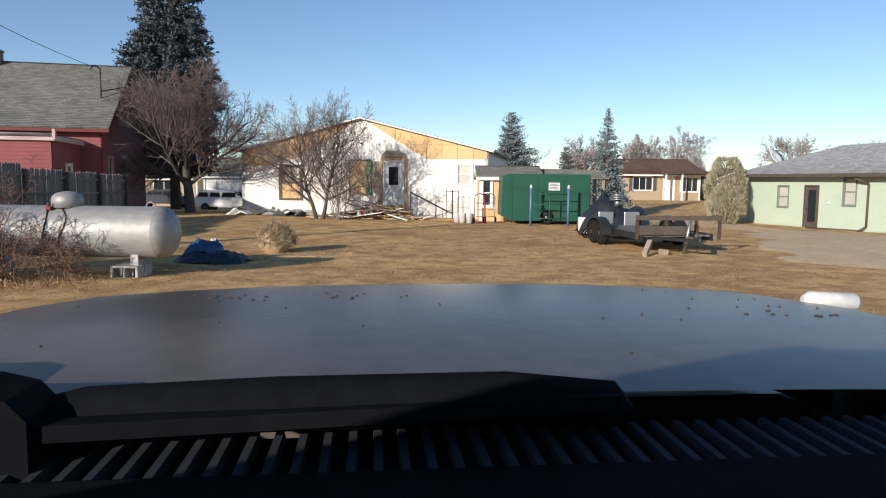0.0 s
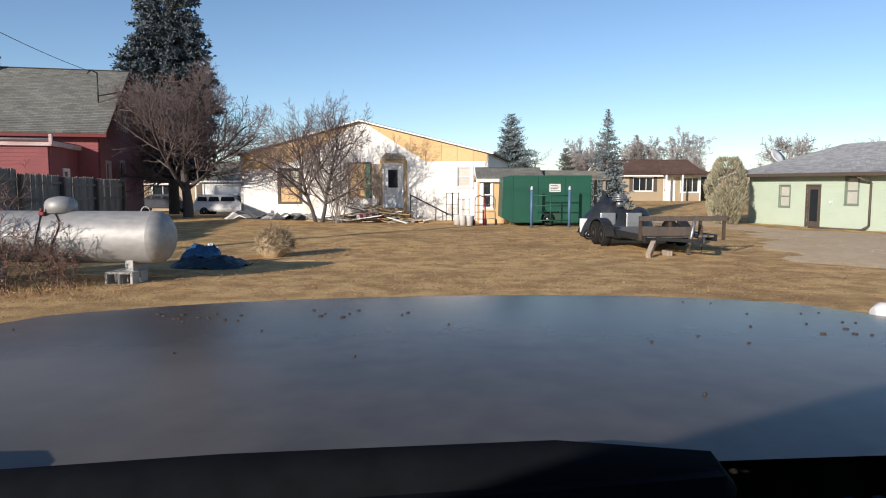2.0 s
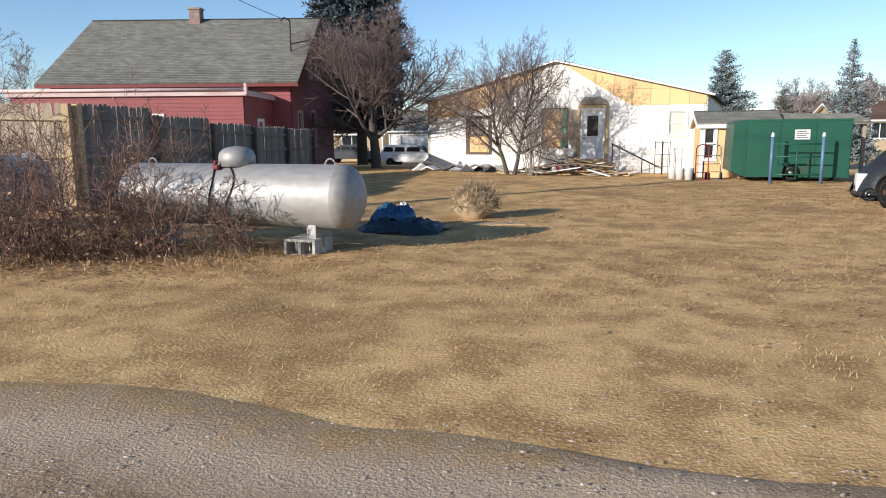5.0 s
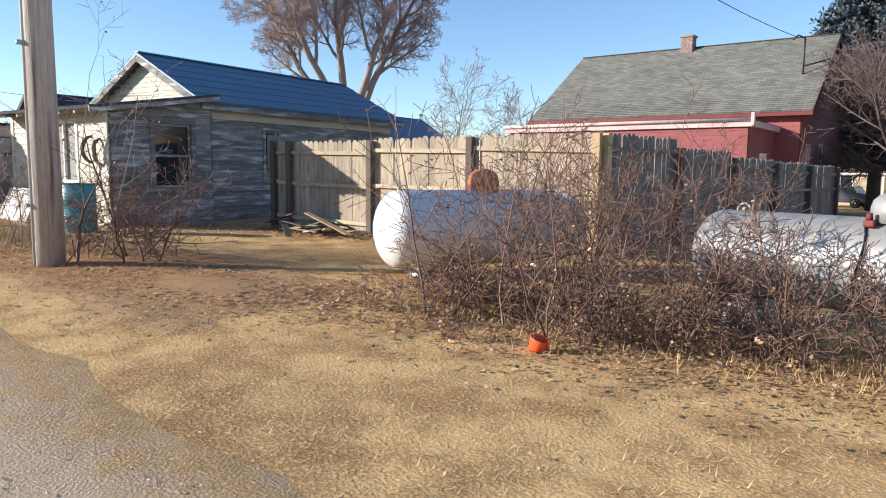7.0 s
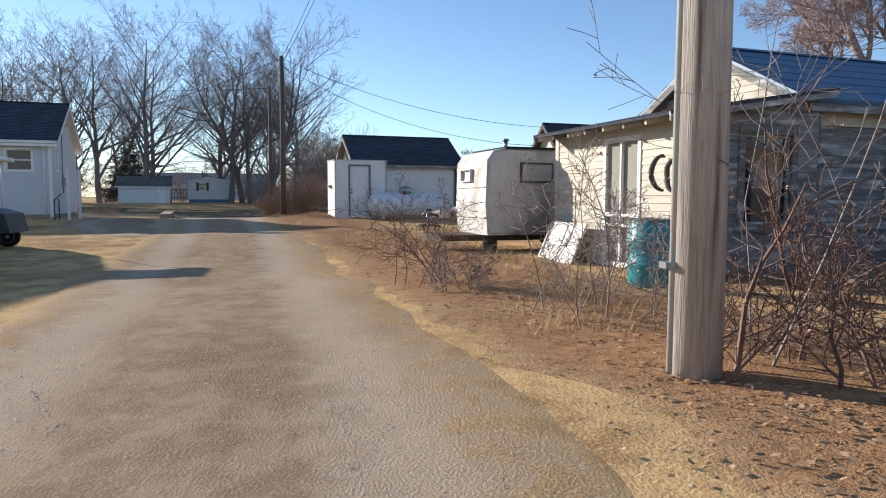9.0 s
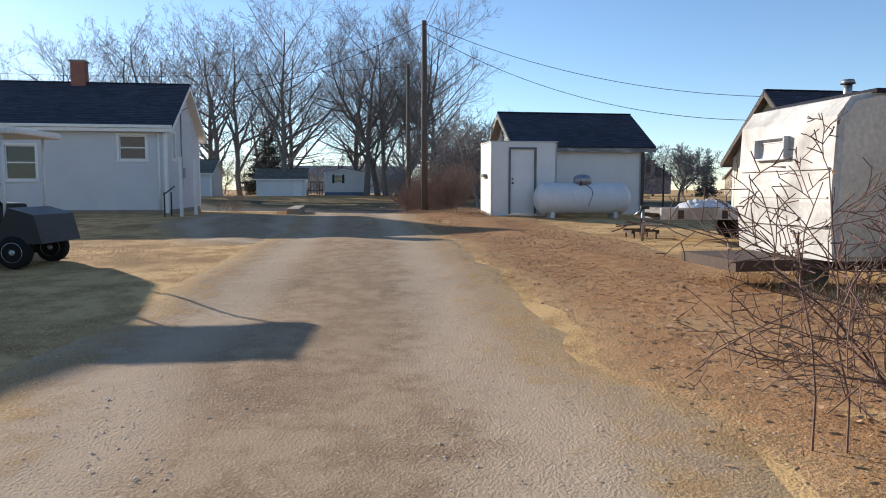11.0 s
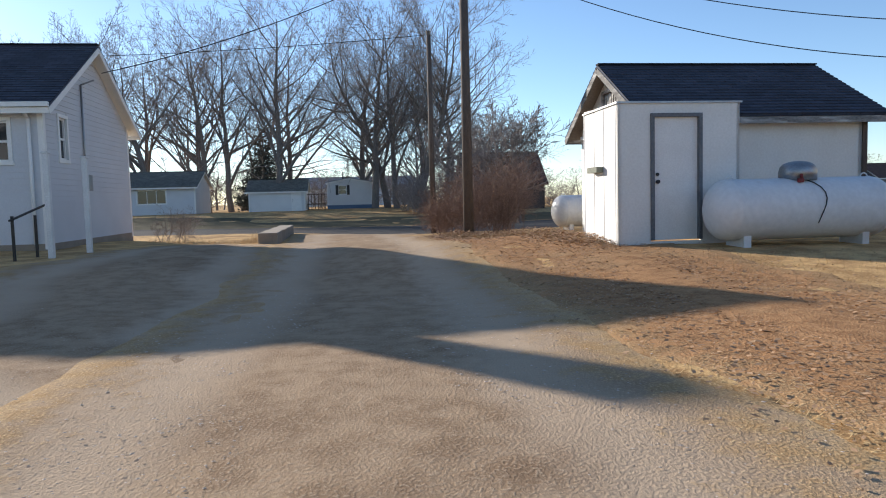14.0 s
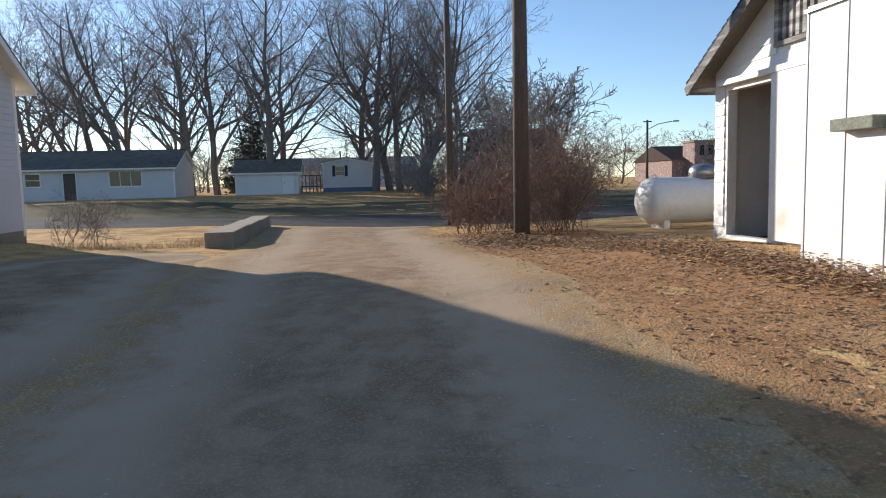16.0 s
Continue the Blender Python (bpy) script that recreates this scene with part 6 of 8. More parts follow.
def spruce(name, x, y, z, seed, height, radius, mat_name, label, dens=1.0, skirt=0.06, power=0.85, cap=99.0):
    """A conifer: upswept boughs of uneven length in lobes, each set with tufts of short needle sprays that point all ways."""
    rg = random.Random(seed)
    t = thing(name, x, y, z, rg.uniform(0, 360), label, "spruce", "spruces")
    bm = bmesh.new()
    rod(bm, (0, 0, -0.15), (0, 0, height * 0.97), radius * 0.06 + 0.04, 0.015, 8)
    part("trunk", bm, "bark", t)
    verts, faces, limbs = [], [], []
    zz = height * skirt
    size = 0.16 + 0.012 * height
    while zz < height * 0.985:
        f = zz / height
        rad = min(radius * (1 - f) ** power, cap) + 0.06
        nb = max(4, int((6 + rad * 3.2) * dens))
        for b in range(nb):
            a = rg.uniform(0, 2 * math.pi)
            lobe = noise.noise((math.cos(a) * 1.4, math.sin(a) * 1.4, zz * 5.0 / height + seed))
            ln = rad * (0.82 + 0.42 * lobe) * rg.uniform(0.6, 1.08)
            zb = min(zz + rg.uniform(-0.03, 0.03) * height, height * 0.97)
            rise = 0.28 * f - 0.22 * (1 - f) + rg.uniform(-0.12, 0.12)
            dv = Vector((math.cos(a), math.sin(a), rise))
            foot = Vector((0, 0, zb))
            tip = foot + dv * ln + Vector((0, 0, 0.1 * ln))
            limbs.append((np.array(foot), np.array(tip), 0.012 + 0.008 * rad, 0.004))
            ns = max(3, int(ln * 8 * dens))
            for k in range(ns):
                g = 0.25 + 0.78 * ((k + rg.random()) / ns) ** 0.8
                tuft = size * (0.35 + 0.75 * (1 - f))
                c = foot.lerp(tip, g) + Vector((rg.gauss(0, 1), rg.gauss(0, 1), rg.gauss(0, 1))) * tuft * 0.2
                for q in range(3):
                    sp = (dv * 0.55 + Vector((rg.gauss(0, 0.55), rg.gauss(0, 0.55), rg.gauss(0.12, 0.5)))).normalized() * tuft * rg.uniform(0.55, 1.2)
                    w = sp.cross(Vector((rg.uniform(-1, 1), rg.uniform(-1, 1), rg.uniform(-1, 1)))).normalized() * tuft * rg.uniform(0.12, 0.24)
                    i = len(verts)
                    verts += [c - w * 0.5, c + sp * 0.6 - w, c + sp, c + sp * 0.6 + w]
                    faces.append((i, i + 1, i + 2, i + 3))
        zz += height * 0.016 + 0.05 * rg.random()
    tube_part("bough", limbs, 3, "bark", t)
    pydata("needle_sprays", verts, faces, mat_name, t)
    return t


spruce("tall_spruce", -14.9, 38.5, -0.1, 3, 17.0, 4.5, "needles_tall", "tall dark blue-green spruce behind the red house", 2.0, skirt=0.14, power=0.95, cap=2.6)
spruce("blue_spruce", 4.6, 47.0, -0.2, 4, 6.4, 2.55, "needles_blue", "blue spruce behind the white house", 1.6, power=0.7)
spruce("blue_spruce", 9.9, 42.0, -0.3, 6, 6.3, 2.0, "needles_blue", "slender blue spruce beyond the trailers", 1.2, power=0.95)
spruce("dark_cedar", 12.0, 68.0, -0.1, 7, 5.1, 1.5, "needles", "dark rounded cedar far behind the yard", 1.2, power=0.5)
spruce("dark_spruce", -96.0, -30.0, 0.7, 9, 9.6, 4.0, "needles", "dark spruce across the street", 0.9, power=0.65)
spruce("dark_spruce", -88.0, 40.0, 0.3, 10, 4.5, 1.4, "needles", "small dark spruce far along the street", 1.0)
spruce("dark_spruce", -96.0, 21.6, 0.4, 15, 5.6, 1.7, "needles", "dark pine far along the street", 1.0, power=0.7)
spruce("dark_spruce", -118.0, -27.0, 0.6, 11, 6.5, 1.3, "needles", "distant dark spruce among bare trees", 0.8)


def juniper(x, y, z, seed, h, r, label):
    """A dense rounded juniper of upright sprays."""
    rg = random.Random(seed)
    t = thing("juniper", x, y, z, 0, label, "juniper", "junipers")
    bm = bmesh.new()
    rod(bm, (0, 0, -0.1), (0, 0, h * 0.6), 0.07, 0.03, 8)
    part("trunk", bm, "bark", t)
    verts, faces = [], []
    for k in range(5200):
        a, f = rg.uniform(0, 2 * math.pi), rg.random() ** 0.8
        zz = f * h
        prof = math.sin(math.pi * min(1, 0.12 + 0.82 * f)) ** 0.6
        rad = r * prof * (0.75 + 0.22 * noise.noise((math.cos(a) * 1.6, math.sin(a) * 1.6, zz * 1.3)) + 0.25 * rg.random())
        c = Vector((math.cos(a) * rad, math.sin(a) * rad, zz))
        sp = Vector((math.cos(a) * 0.5 + rg.uniform(-0.3, 0.3), math.sin(a) * 0.5 + rg.uniform(-0.3, 0.3), 0.7)).normalized() * rg.uniform(0.1, 0.24)
        w = sp.cross(Vector((rg.uniform(-1, 1), rg.uniform(-1, 1), 0.3))).normalized() * 0.03
        i = len(verts)
        verts += [c - w, c + sp, c + w]
        faces.append((i, i + 1, i + 2))
    pydata("foliage", verts, faces, "juniper", t)


juniper(15.4, 37.7, -0.68, 1, 3.5, 1.1, "rounded dull green juniper beside the green house")
juniper(15.0, 36.6, -0.68, 2, 1.9, 0.9, "low dull green juniper beside the green house")


def shrub(x, y, z, seed, h, stems, spread, twig, label, leaves=0, depth=3, r=0.008, name="bare_shrub", minr=0.0026):
    """Leafless stems from one crown, arching and forking; a few dead leaves."""
    rg = random.Random(seed)
    t = thing(name, x, y, z, 0, label, "shrub", "shrubs")
    out = {}
    rule = dict(levels=[(5, 6, 48, 0.5), (4, 5, 50, 0.5), (3, 3, 50, 0.55)][:depth] + [(2, 0, 0, 0)], bare=[0.12, 0.1, 0.1, 0.1], bend=0.16, up=0.02, taper=0.3, minr=minr)
    for k in range(stems):
        a = rg.uniform(0, 2 * math.pi)
        b = rg.uniform(0.1, 1.15) * spread
        p = (rg.gauss(0, 0.14) * spread * 2, rg.gauss(0, 0.14) * spread * 2, -0.05)
        grow(rg, p, (math.cos(a) * b, math.sin(a) * b, 1.0), h * rg.uniform(0.6, 1.12), r * rg.uniform(0.6, 1.3), 0, out, rule)
    runs = [b for k in out for b in out[k]]
    branch_mesh("crown", runs, 3, twig, t)
    if leaves:
        verts, faces = [], []
        for k in range(leaves):
            s = rg.choice(runs)
            c = Vector(s[0][-1])
            u = Vector((rg.uniform(-1, 1), rg.uniform(-1, 1), rg.uniform(-1, 0.3))).normalized() * rg.uniform(0.02, 0.045)
            w = u.cross(Vector((rg.uniform(-1, 1), rg.uniform(-1, 1), rg.uniform(-1, 1)))).normalized() * 0.014
            i = len(verts)
            verts += [c, c + u * 0.5 - w, c + u, c + u * 0.5 + w]
            faces.append((i, i + 1, i + 2, i + 3))
        pydata("foliage", verts, faces, "dry_leaf", t)
    return t


spots = [(-8.9, 8.7, 1.5), (-8.3, 8.4, 1.45), (-7.7, 8.5, 1.3), (-7.1, 8.6, 1.05), (-8.7, 9.4, 1.6), (-8.0, 9.3, 1.4), (-7.3, 9.4, 1.1), (-8.3, 10.3, 1.55), (-7.8, 11.1, 1.5), (-8.9, 10.6, 1.6), (-6.5, 8.9, 1.0), (-6.0, 9.25, 0.9), (-5.5, 9.35, 0.7), (-8.6, 11.6, 1.5)]
for i, (x, y, h) in enumerate(((-6.7, 9.5, 1.15), (-6.2, 9.55, 1.0), (-5.7, 9.5, 1.05), (-5.2, 9.5, 0.85), (-5.9, 9.1, 1.0))):
    shrub(x, y, gz(x, y), 240 + i, h, 3, 0.9, "red_twig", "sparse arching leafless stems against the silver tank", leaves=12, r=0.01, minr=0.0034)
for i, (x, y, h) in enumerate(spots):
    shrub(x, y, gz(x, y), 100 + i, h * (1.3 if i % 2 else 1.08), 7 if i % 2 else 4, 0.8, "red_twig", "tangled red-brown leafless shrub before the tanks", leaves=26, depth=2 if i % 2 else 3, r=0.012, minr=0.0032)
for i in range(11):
    f_ = i / 10
    x, y = -9.1 + 2.6 * f_ + 0.25 * math.sin(i * 2.1), 8.45 + 0.5 * f_ + 0.3 * math.cos(i * 3.3)
    shrub(x, y, gz(x, y), 200 + i, 0.58 - 0.16 * f_, 7, 1.1, "red_twig", "low matted red-brown bramble with dead leaves", leaves=90, r=0.007, minr=0.003, name="bramble")
shrub(-17.85, 4.4, gz(-17.85, 4.4), 130, 1.4, 9, 0.75, "red_twig", "spreading leafless shrub on the leafy verge", leaves=40, r=0.01, minr=0.0028)
shrub(-17.1, 4.75, gz(-17.1, 4.75), 131, 0.6, 9, 0.6, "pale_twig", "low dry shrub on the leafy verge", leaves=60)
shrub(-12.5, 6.95, gz(-12.5, 6.95), 136, 1.5, 4, 0.6, "red_twig", "spreading leafless shrub between pole and cottage", leaves=20, r=0.014, minr=0.003)
shrub(-13.5, 6.55, gz(-13.5, 6.55), 132, 1.75, 4, 1.0, "red_twig", "crooked leafless sapling with arching boughs behind the pole", leaves=25, r=0.022, minr=0.0032)
shrub(-14.7, 6.05, gz(-14.7, 6.05), 133, 1.1, 5, 0.9, "pale_twig", "arching leafless shrub before the porch", leaves=20, r=0.009, minr=0.003)
shrub(-15.75, 6.0, gz(-15.75, 6.0), 134, 1.7, 8, 1.15, "pale_twig", "wide arching leafless shrub along the porch", leaves=25, r=0.01, minr=0.003)
for i, (x, y, h) in enumerate(((-13.0, 6.95, 1.3), (-14.0, 6.75, 1.2), (-13.3, 6.2, 1.0))):
    shrub(x, y, gz(x, y), 220 + i, h * 0.85, 4, 1.1, "red_twig", "dark tangled leafless shrub by the pole", leaves=30, r=0.011, minr=0.003)
shrub(-13.1, 6.4, gz(-13.1, 6.4), 135, 2.9, 2, 0.25, "twig", "slender leafless sapling by the cottage", leaves=30, r=0.011)
for i, (x, y, h) in enumerate(((-43.9, -1.3, 2.7), (-44.5, -1.0, 2.5), (-44.4, -2.2, 2.3), (-45.4, -1.4, 2.9), (-46.6, -1.0, 3.2), (-46.2, -2.6, 2.6), (-47.5, -1.6, 2.8), (-49, -1.4, 3.1), (-44.9, -2.9, 1.7), (-46.8, -3.2, 2.1), (-48.4, -2.4, 2.7), (-50.2, -2.6, 2.5), (-51.5, -4.0, 2.2))):
    shrub(x, y, gz(x, y), 140 + i, h * 0.74, 12, 0.55, "thicket_twig", "dense brown leafless thicket shrub behind the pole", leaves=40, depth=3, name="thicket_shrub", minr=0.0036)
shrub(-43.3, -10.7, gz(-43, -10.7), 160, 0.9, 14, 0.8, "pale_twig", "dry pale shrub at the house corner")
shrub(5.5, 27.5, -0.1, 161, 1.0, 10, 0.6, "pale_twig", "dry weeds behind the green trailer")
# brushwood across the street, and the low growth that closes the distance
brush = [(-79.5, -9.8, 3.4), (-81, -8.2, 3.8), (-80.2, -6.4, 3.2), (-82.5, -10.6, 4.0), (-83.5, -12.0, 3.2), (-78.8, -5.0, 3.0), (-81.6, -4.6, 3.4)]
stock_brush = [shrub(x, y, gz(x, y), 180 + i, h, 15, 0.8, "twig", "dense leafless brushwood across the street", depth=2, r=0.03, minr=0.013, name="brushwood") for i, (x, y, h) in enumerate(brush[:3])]
rg = random.Random(33)
hedge = brush[3:] + [(-102 + rg.uniform(-4, 4), -64 + 3.2 * k + rg.uniform(-1.5, 1.5), rg.uniform(2.2, 3.4)) for k in range(22)]
hedge += [(-118 + 3 * k, 52 + rg.uniform(-3, 3), rg.uniform(2.5, 4)) for k in range(14)]
for i, (x, y, h) in enumerate(hedge):
    c = copy_thing(stock_brush[i % 3], pose(x, y, gz(x, y), 0, 0, 50 * i))
    s_ = h / brush[i % 3][2]
    c.scale = (s_ * (1.5 if i > 3 else 1), s_ * (1.5 if i > 3 else 1), s_)

# ---- loose things ----
# camper parked beside the cottage
camper = thing("camper_trailer", -22.1, 5.65, 0.22, GRID, "old white camper trailer with peeling paint and rust streaks", "camper")
CL, CWD, CB, CT = 4.4, 1.76, 0.36, 2.08
bm = bmesh.new()
prof = [(0.0, CB), (-0.05, CB + 0.6), (-0.02, CT - 0.25), (0.12, CT - 0.06), (0.4, CT), (CL - 0.5, CT), (CL - 0.1, CT - 0.15), (CL, CT - 0.6), (CL - 0.2, CB)]
prism(bm, prof, 0, CWD)
bmesh.ops.rotate(bm, verts=bm.verts, cent=(0, 0, 0), matrix=Matrix.Rotation(radians(90), 3, "Z"))
es = [e for e in bm.edges if abs((e.verts[0].co - e.verts[1].co).x) < 1e-4]
bmesh.ops.bevel(bm, geom=es, offset=0.05, segments=3, affect="EDGES")
part("body", bm, "camper_skin", camper)
put(window(camper, 0.7, 1.34, 1.43, 1.76, trim="dark_wood", tw=0.035, mull=1), pose(0.004, 0, 0, 0, 0, 90))
put(window(camper, 2.7, 3.4, 1.4, 1.86, trim="dark_wood", tw=0.04, mull=1), pose(0.004, 0, 0, 0, 0, 90))
put(window(camper, -1.32, -0.8, 1.45, 1.66, trim="vinyl_grey", tw=0.025, sash=False), pose(0, -0.05, 0))
for k in range(6):
    o = part("louvre", boxbm(-0.32, 0.32, -0.012, -0.004, -0.03, 0.03), "vinyl_grey", camper, "grey louvred window slat")
    o.matrix_basis = pose(0.036, 1.02, 1.46 + 0.054 * k, 0, 0, 90) @ pose(0, 0, 0, 24)
bm = bmesh.new()
for k in (0.7, 1.0, 1.3):
    box(bm, 0.0, 0.012, 0.3, CL - 0.3, k, k + 0.02)
    box(bm, -CWD + 0.1, -0.1, -0.06, -0.03, k, k + 0.02)
part("skin_seam", bm, "camper_skin", camper)
part("roof_edge", boxbm(-CWD - 0.015, 0.015, 0.35, CL - 0.4, CT - 0.02, CT + 0.02), "dark_shingle", camper, "dark flaking roof edge")
bm = bmesh.new()
rod(bm, (-0.9, 0.75, CT), (-0.9, 0.75, CT + 0.2), 0.045, 0.045, 10)
rod(bm, (-0.9, 0.75, CT + 0.2), (-0.9, 0.75, CT + 0.25), 0.08, 0.06, 10)
part("roof_vent", bm, "grey_metal", camper)
for k in (-CWD + 0.15, -0.15):
    wheel("wheel", camper, k, 2.2, 0.3, 0.3, 0.18, "x")
part("underframe", boxbm(-CWD + 0.3, -0.3, -0.9, CL - 0.4, CB - 0.12, CB - 0.002), "rusty_metal", camper)
for k in (0.3, CL - 0.5):
    part("jack_stand", boxbm(-CWD / 2 - 0.15, -CWD / 2 + 0.15, k, k + 0.2, 0, CB - 0.12), "old_concrete", camper)

# white panel leaning on the porch, and a teal drum
pnx, pny = along(px, py, GRID, 0.85, -0.5)
panel = thing("leaning_panel", pnx, pny, gz(pnx, pny) - 0.02, GRID, "old white door panel leaning on the porch wall", "panel")
bm = bmesh.new()
for a in ((-0.62, -0.56, 0, 0.74), (0.56, 0.62, 0, 0.74), (-0.56, 0.56, 0, 0.06), (-0.56, 0.56, 0.69, 0.74)):
    box(bm, a[0], a[1], -0.03, 0.01, a[2], a[3], bev=0.004)
o = part("frame", bm, "camper_skin", panel)
o.matrix_basis = pose(0, 0, 0, -24)
o = part("middle_bar", boxbm(-0.025, 0.025, -0.026, 0.008, 0.06, 0.69), "camper_skin", panel)
o.matrix_basis = pose(0, 0, 0, -24)
o = part("sheet", boxbm(-0.56, 0.56, -0.012, 0.004, 0.06, 0.69), "camper_skin", panel)
o.matrix_basis = pose(0, 0, 0, -24)
tx, ty = -17.4, 7.2
drum = thing("steel_drum", tx, ty, gz(tx, ty) - 0.01, 0, "teal painted steel drum standing by the porch", "drum")
bm = bmesh.new()
lathe(bm, [(0, 0.28), (0.02, 0.292), (0.28, 0.292), (0.295, 0.302), (0.31, 0.292), (0.57, 0.292), (0.585, 0.302), (0.6, 0.292), (0.84, 0.292), (0.86, 0.284)], (0, 0, 0), (0, 0, 1), 36)
part("shell", bm, "teal_paint", drum)
bm = bmesh.new()
lathe(bm, [(0.85, 0.296), (0.872, 0.3), (0.872, 0.276), (0.85, 0.272)], (0, 0, 0), (0, 0, 1), 36)
rod(bm, (0, 0, 0.84), (0, 0, 0.85), 0.285, 0.285, 36)
part("lid", bm, "slate_paint", drum, "dark recessed drum lid")

# two curved harness hames on the porch wall
for i, (a_, h_, turn, rad) in enumerate(((3.36, 1.52, 68, 0.25), (3.66, 1.48, 12, 0.24))):
    cx_, cy_ = along(px, py, GRID, a_, -0.11 - 0.02 * i)
    col_ = thing("harness_hame", cx_, cy_, 0.16 + h_, GRID + turn, "old dark curved harness hame hanging on the porch wall", "hame", "hames on the porch")
    ring = [(np.array((rad * 0.72 * math.sin(k * math.pi / 14), 0.012 * math.sin(k), rad * math.cos(k * math.pi / 14))), 0.012 + 0.03 * math.sin((k - 13) * math.pi / 16)) for k in range(14, 29)]
    branch_mesh("bow", [([q for q, _ in ring], [w for _, w in ring])], 9, "dark_wood", col_)
    part("hook", boxbm(-0.01, 0.01, -0.02, 0.1, rad - 0.035, rad - 0.015), "rusty_metal", col_)

# scrap boards by the cottage
rg = random.Random(31)
for i in range(16):
    x, y = -15.6 + rg.gauss(0, 0.5), 10.85 + rg.gauss(0, 0.2)
    b = thing("scrap_board", x, y, gz(x, y) + 0.03 * (i % 5), rg.uniform(-60, 60), "broken weathered board in a scrap heap", "board", "scrap boards")
    L = rg.uniform(0.5, 1.5)
    bm = bmesh.new()
    box(bm, -L / 2, L / 2, -0.06, 0.06, 0.0, 0.022, bev=0.003)
    o = part("plank", bm, rg.choice(["grey_wood", "lumber", "white_paint", "dark_wood"]), b)
    o.matrix_basis = pose(0, 0, 0.02 + 0.1 * rg.random() * (i % 3), rg.uniform(-8, 8), rg.uniform(-24, 24), 0)

# orange marker in the dead leaves
om = thing("orange_bucket", -7.15, 7.95, gz(-7.15, 7.95) - 0.03, 0, "small orange plastic pot among dead leaves", "pot")
bm = bmesh.new()
lathe(bm, [(0, 0.055), (0.13, 0.075), (0.14, 0.08), (0.135, 0.065), (0.02, 0.05)], (0, 0, 0), (0.3, 0.1, 1), 16)
part("pot", bm, "red_paint", om)
for f in om.children:
    f.data.materials.clear()
    f.data.materials.append(mat("orange_plastic", (0.75, 0.12, 0.03), (0.65, 0.1, 0.03), rough=0.5, bump=0.03))

# hay heap
hay = thing("hay_clump", -3.36, 13.9, gz(-3.36, 13.9) - 0.03, 0, "loose heap of straw-coloured hay", "hay")
rg = random.Random(5)
bm = bmesh.new()
r = bmesh.ops.create_icosphere(bm, subdivisions=3, radius=1.0)
for v in bm.verts:
    k = 1 + 0.28 * noise.noise(v.co * 2.1) + 0.12 * noise.noise(v.co * 6)
    v.co = Vector((v.co.x * 0.34 * k, v.co.y * 0.3 * k, max(0, 0.26 + v.co.z * 0.3 * k)))
for f in bm.faces:
    f.smooth = True
part("core", bm, "hay", hay)
verts, faces = [], []
for k in range(4200):
    a, e = rg.uniform(0, 2 * math.pi), rg.uniform(-0.2, 1.5)
    c = Vector((math.cos(a) * math.cos(e) * 0.34, math.sin(a) * math.cos(e) * 0.3, 0.24 + 0.28 * math.sin(e))) * rg.uniform(0.85, 1.12)
    u = Vector((rg.uniform(-1, 1), rg.uniform(-1, 1), rg.uniform(-0.6, 0.9))).normalized() * rg.uniform(0.06, 0.2)
    w = u.cross(Vector((rg.uniform(-1, 1), rg.uniform(-1, 1), 1))).normalized() * 0.004
    i = len(verts)
    verts += [c - w, c + w, c + u + w, c + u - w]
    faces.append((i, i + 1, i + 2, i + 3))
pydata("straw", verts, faces, "hay", hay)

# blue tarpaulin heap beyond the silver tank


def cloth_heap(name, x, y, z, sx, sy, sz, material, label, category, seed, fold=3.0):
    t = thing(name, x, y, z, 0, label, category)
    n = 34
    verts, faces = [], []
    for j in range(n + 1):
        for i in range(n + 1):
            u, v = i / n * 2 - 1, j / n * 2 - 1
            e = max(0.0, 1 - (abs(u) ** 2.6 + abs(v) ** 2.6) * 0.9)
            h = sz * (e ** 0.55) * (0.75 + 0.35 * noise.noise((u * 1.6, v * 1.6, seed)))
            h += 0.07 * noise.turbulence((u * fold, v * fold, seed), 4, True) * (0.4 + e)
            wob = 0.12 * noise.noise((u * 2, v * 2, seed + 7))
            verts.append((u * sx * (1 + wob), v * sy * (1 - wob), max(0.01, h)))
    for j in range(n):
        for i in range(n):
            k = j * (n + 1) + i
            faces.append((k, k + 1, k + n + 2, k + n + 1))
    pydata("cloth", verts, faces, material, t, smooth=True)
    return t


# dark lower heap: the shaded part of the blue tarpaulin, done by colour
cloth_heap("dark_tarpaulin", -4.05, 12.1, gz(-4.05, 12.1) - 0.02, 0.62, 0.5, 0.2, "shaded_tarp", "spread tarpaulin under the blue one, shade put into its dark green-blue", "tarpaulin", 5.0, 5.0)
cloth_heap("blue_tarpaulin", -4.25, 12.25, gz(-4.25, 12.25) + 0.12, 0.32, 0.26, 0.24, "blue_tarp", "crumpled blue plastic tarpaulin heap", "tarpaulin", 2.0, 5.5)
cloth_heap("white_rag", -4.15, 12.5, gz(-4.15, 12.5) + 0.14, 0.16, 0.07, 0.2, "white_plastic", "scrap of white plastic sheet on the tarpaulin", "plastic sheet", 7.0, 4.0)
b = thing("loose_board", -2.9, 13.0, gz(-2.9, 13.0), 15, "pale loose boards lying in the grass", "board")
part("plank", boxbm(-0.5, 0.5, -0.07, 0.07, 0.0, 0.025), "lumber", b)
o = part("plank", boxbm(-0.4, 0.45, 0.1, 0.2, 0.0, 0.025), "grey_wood", b)

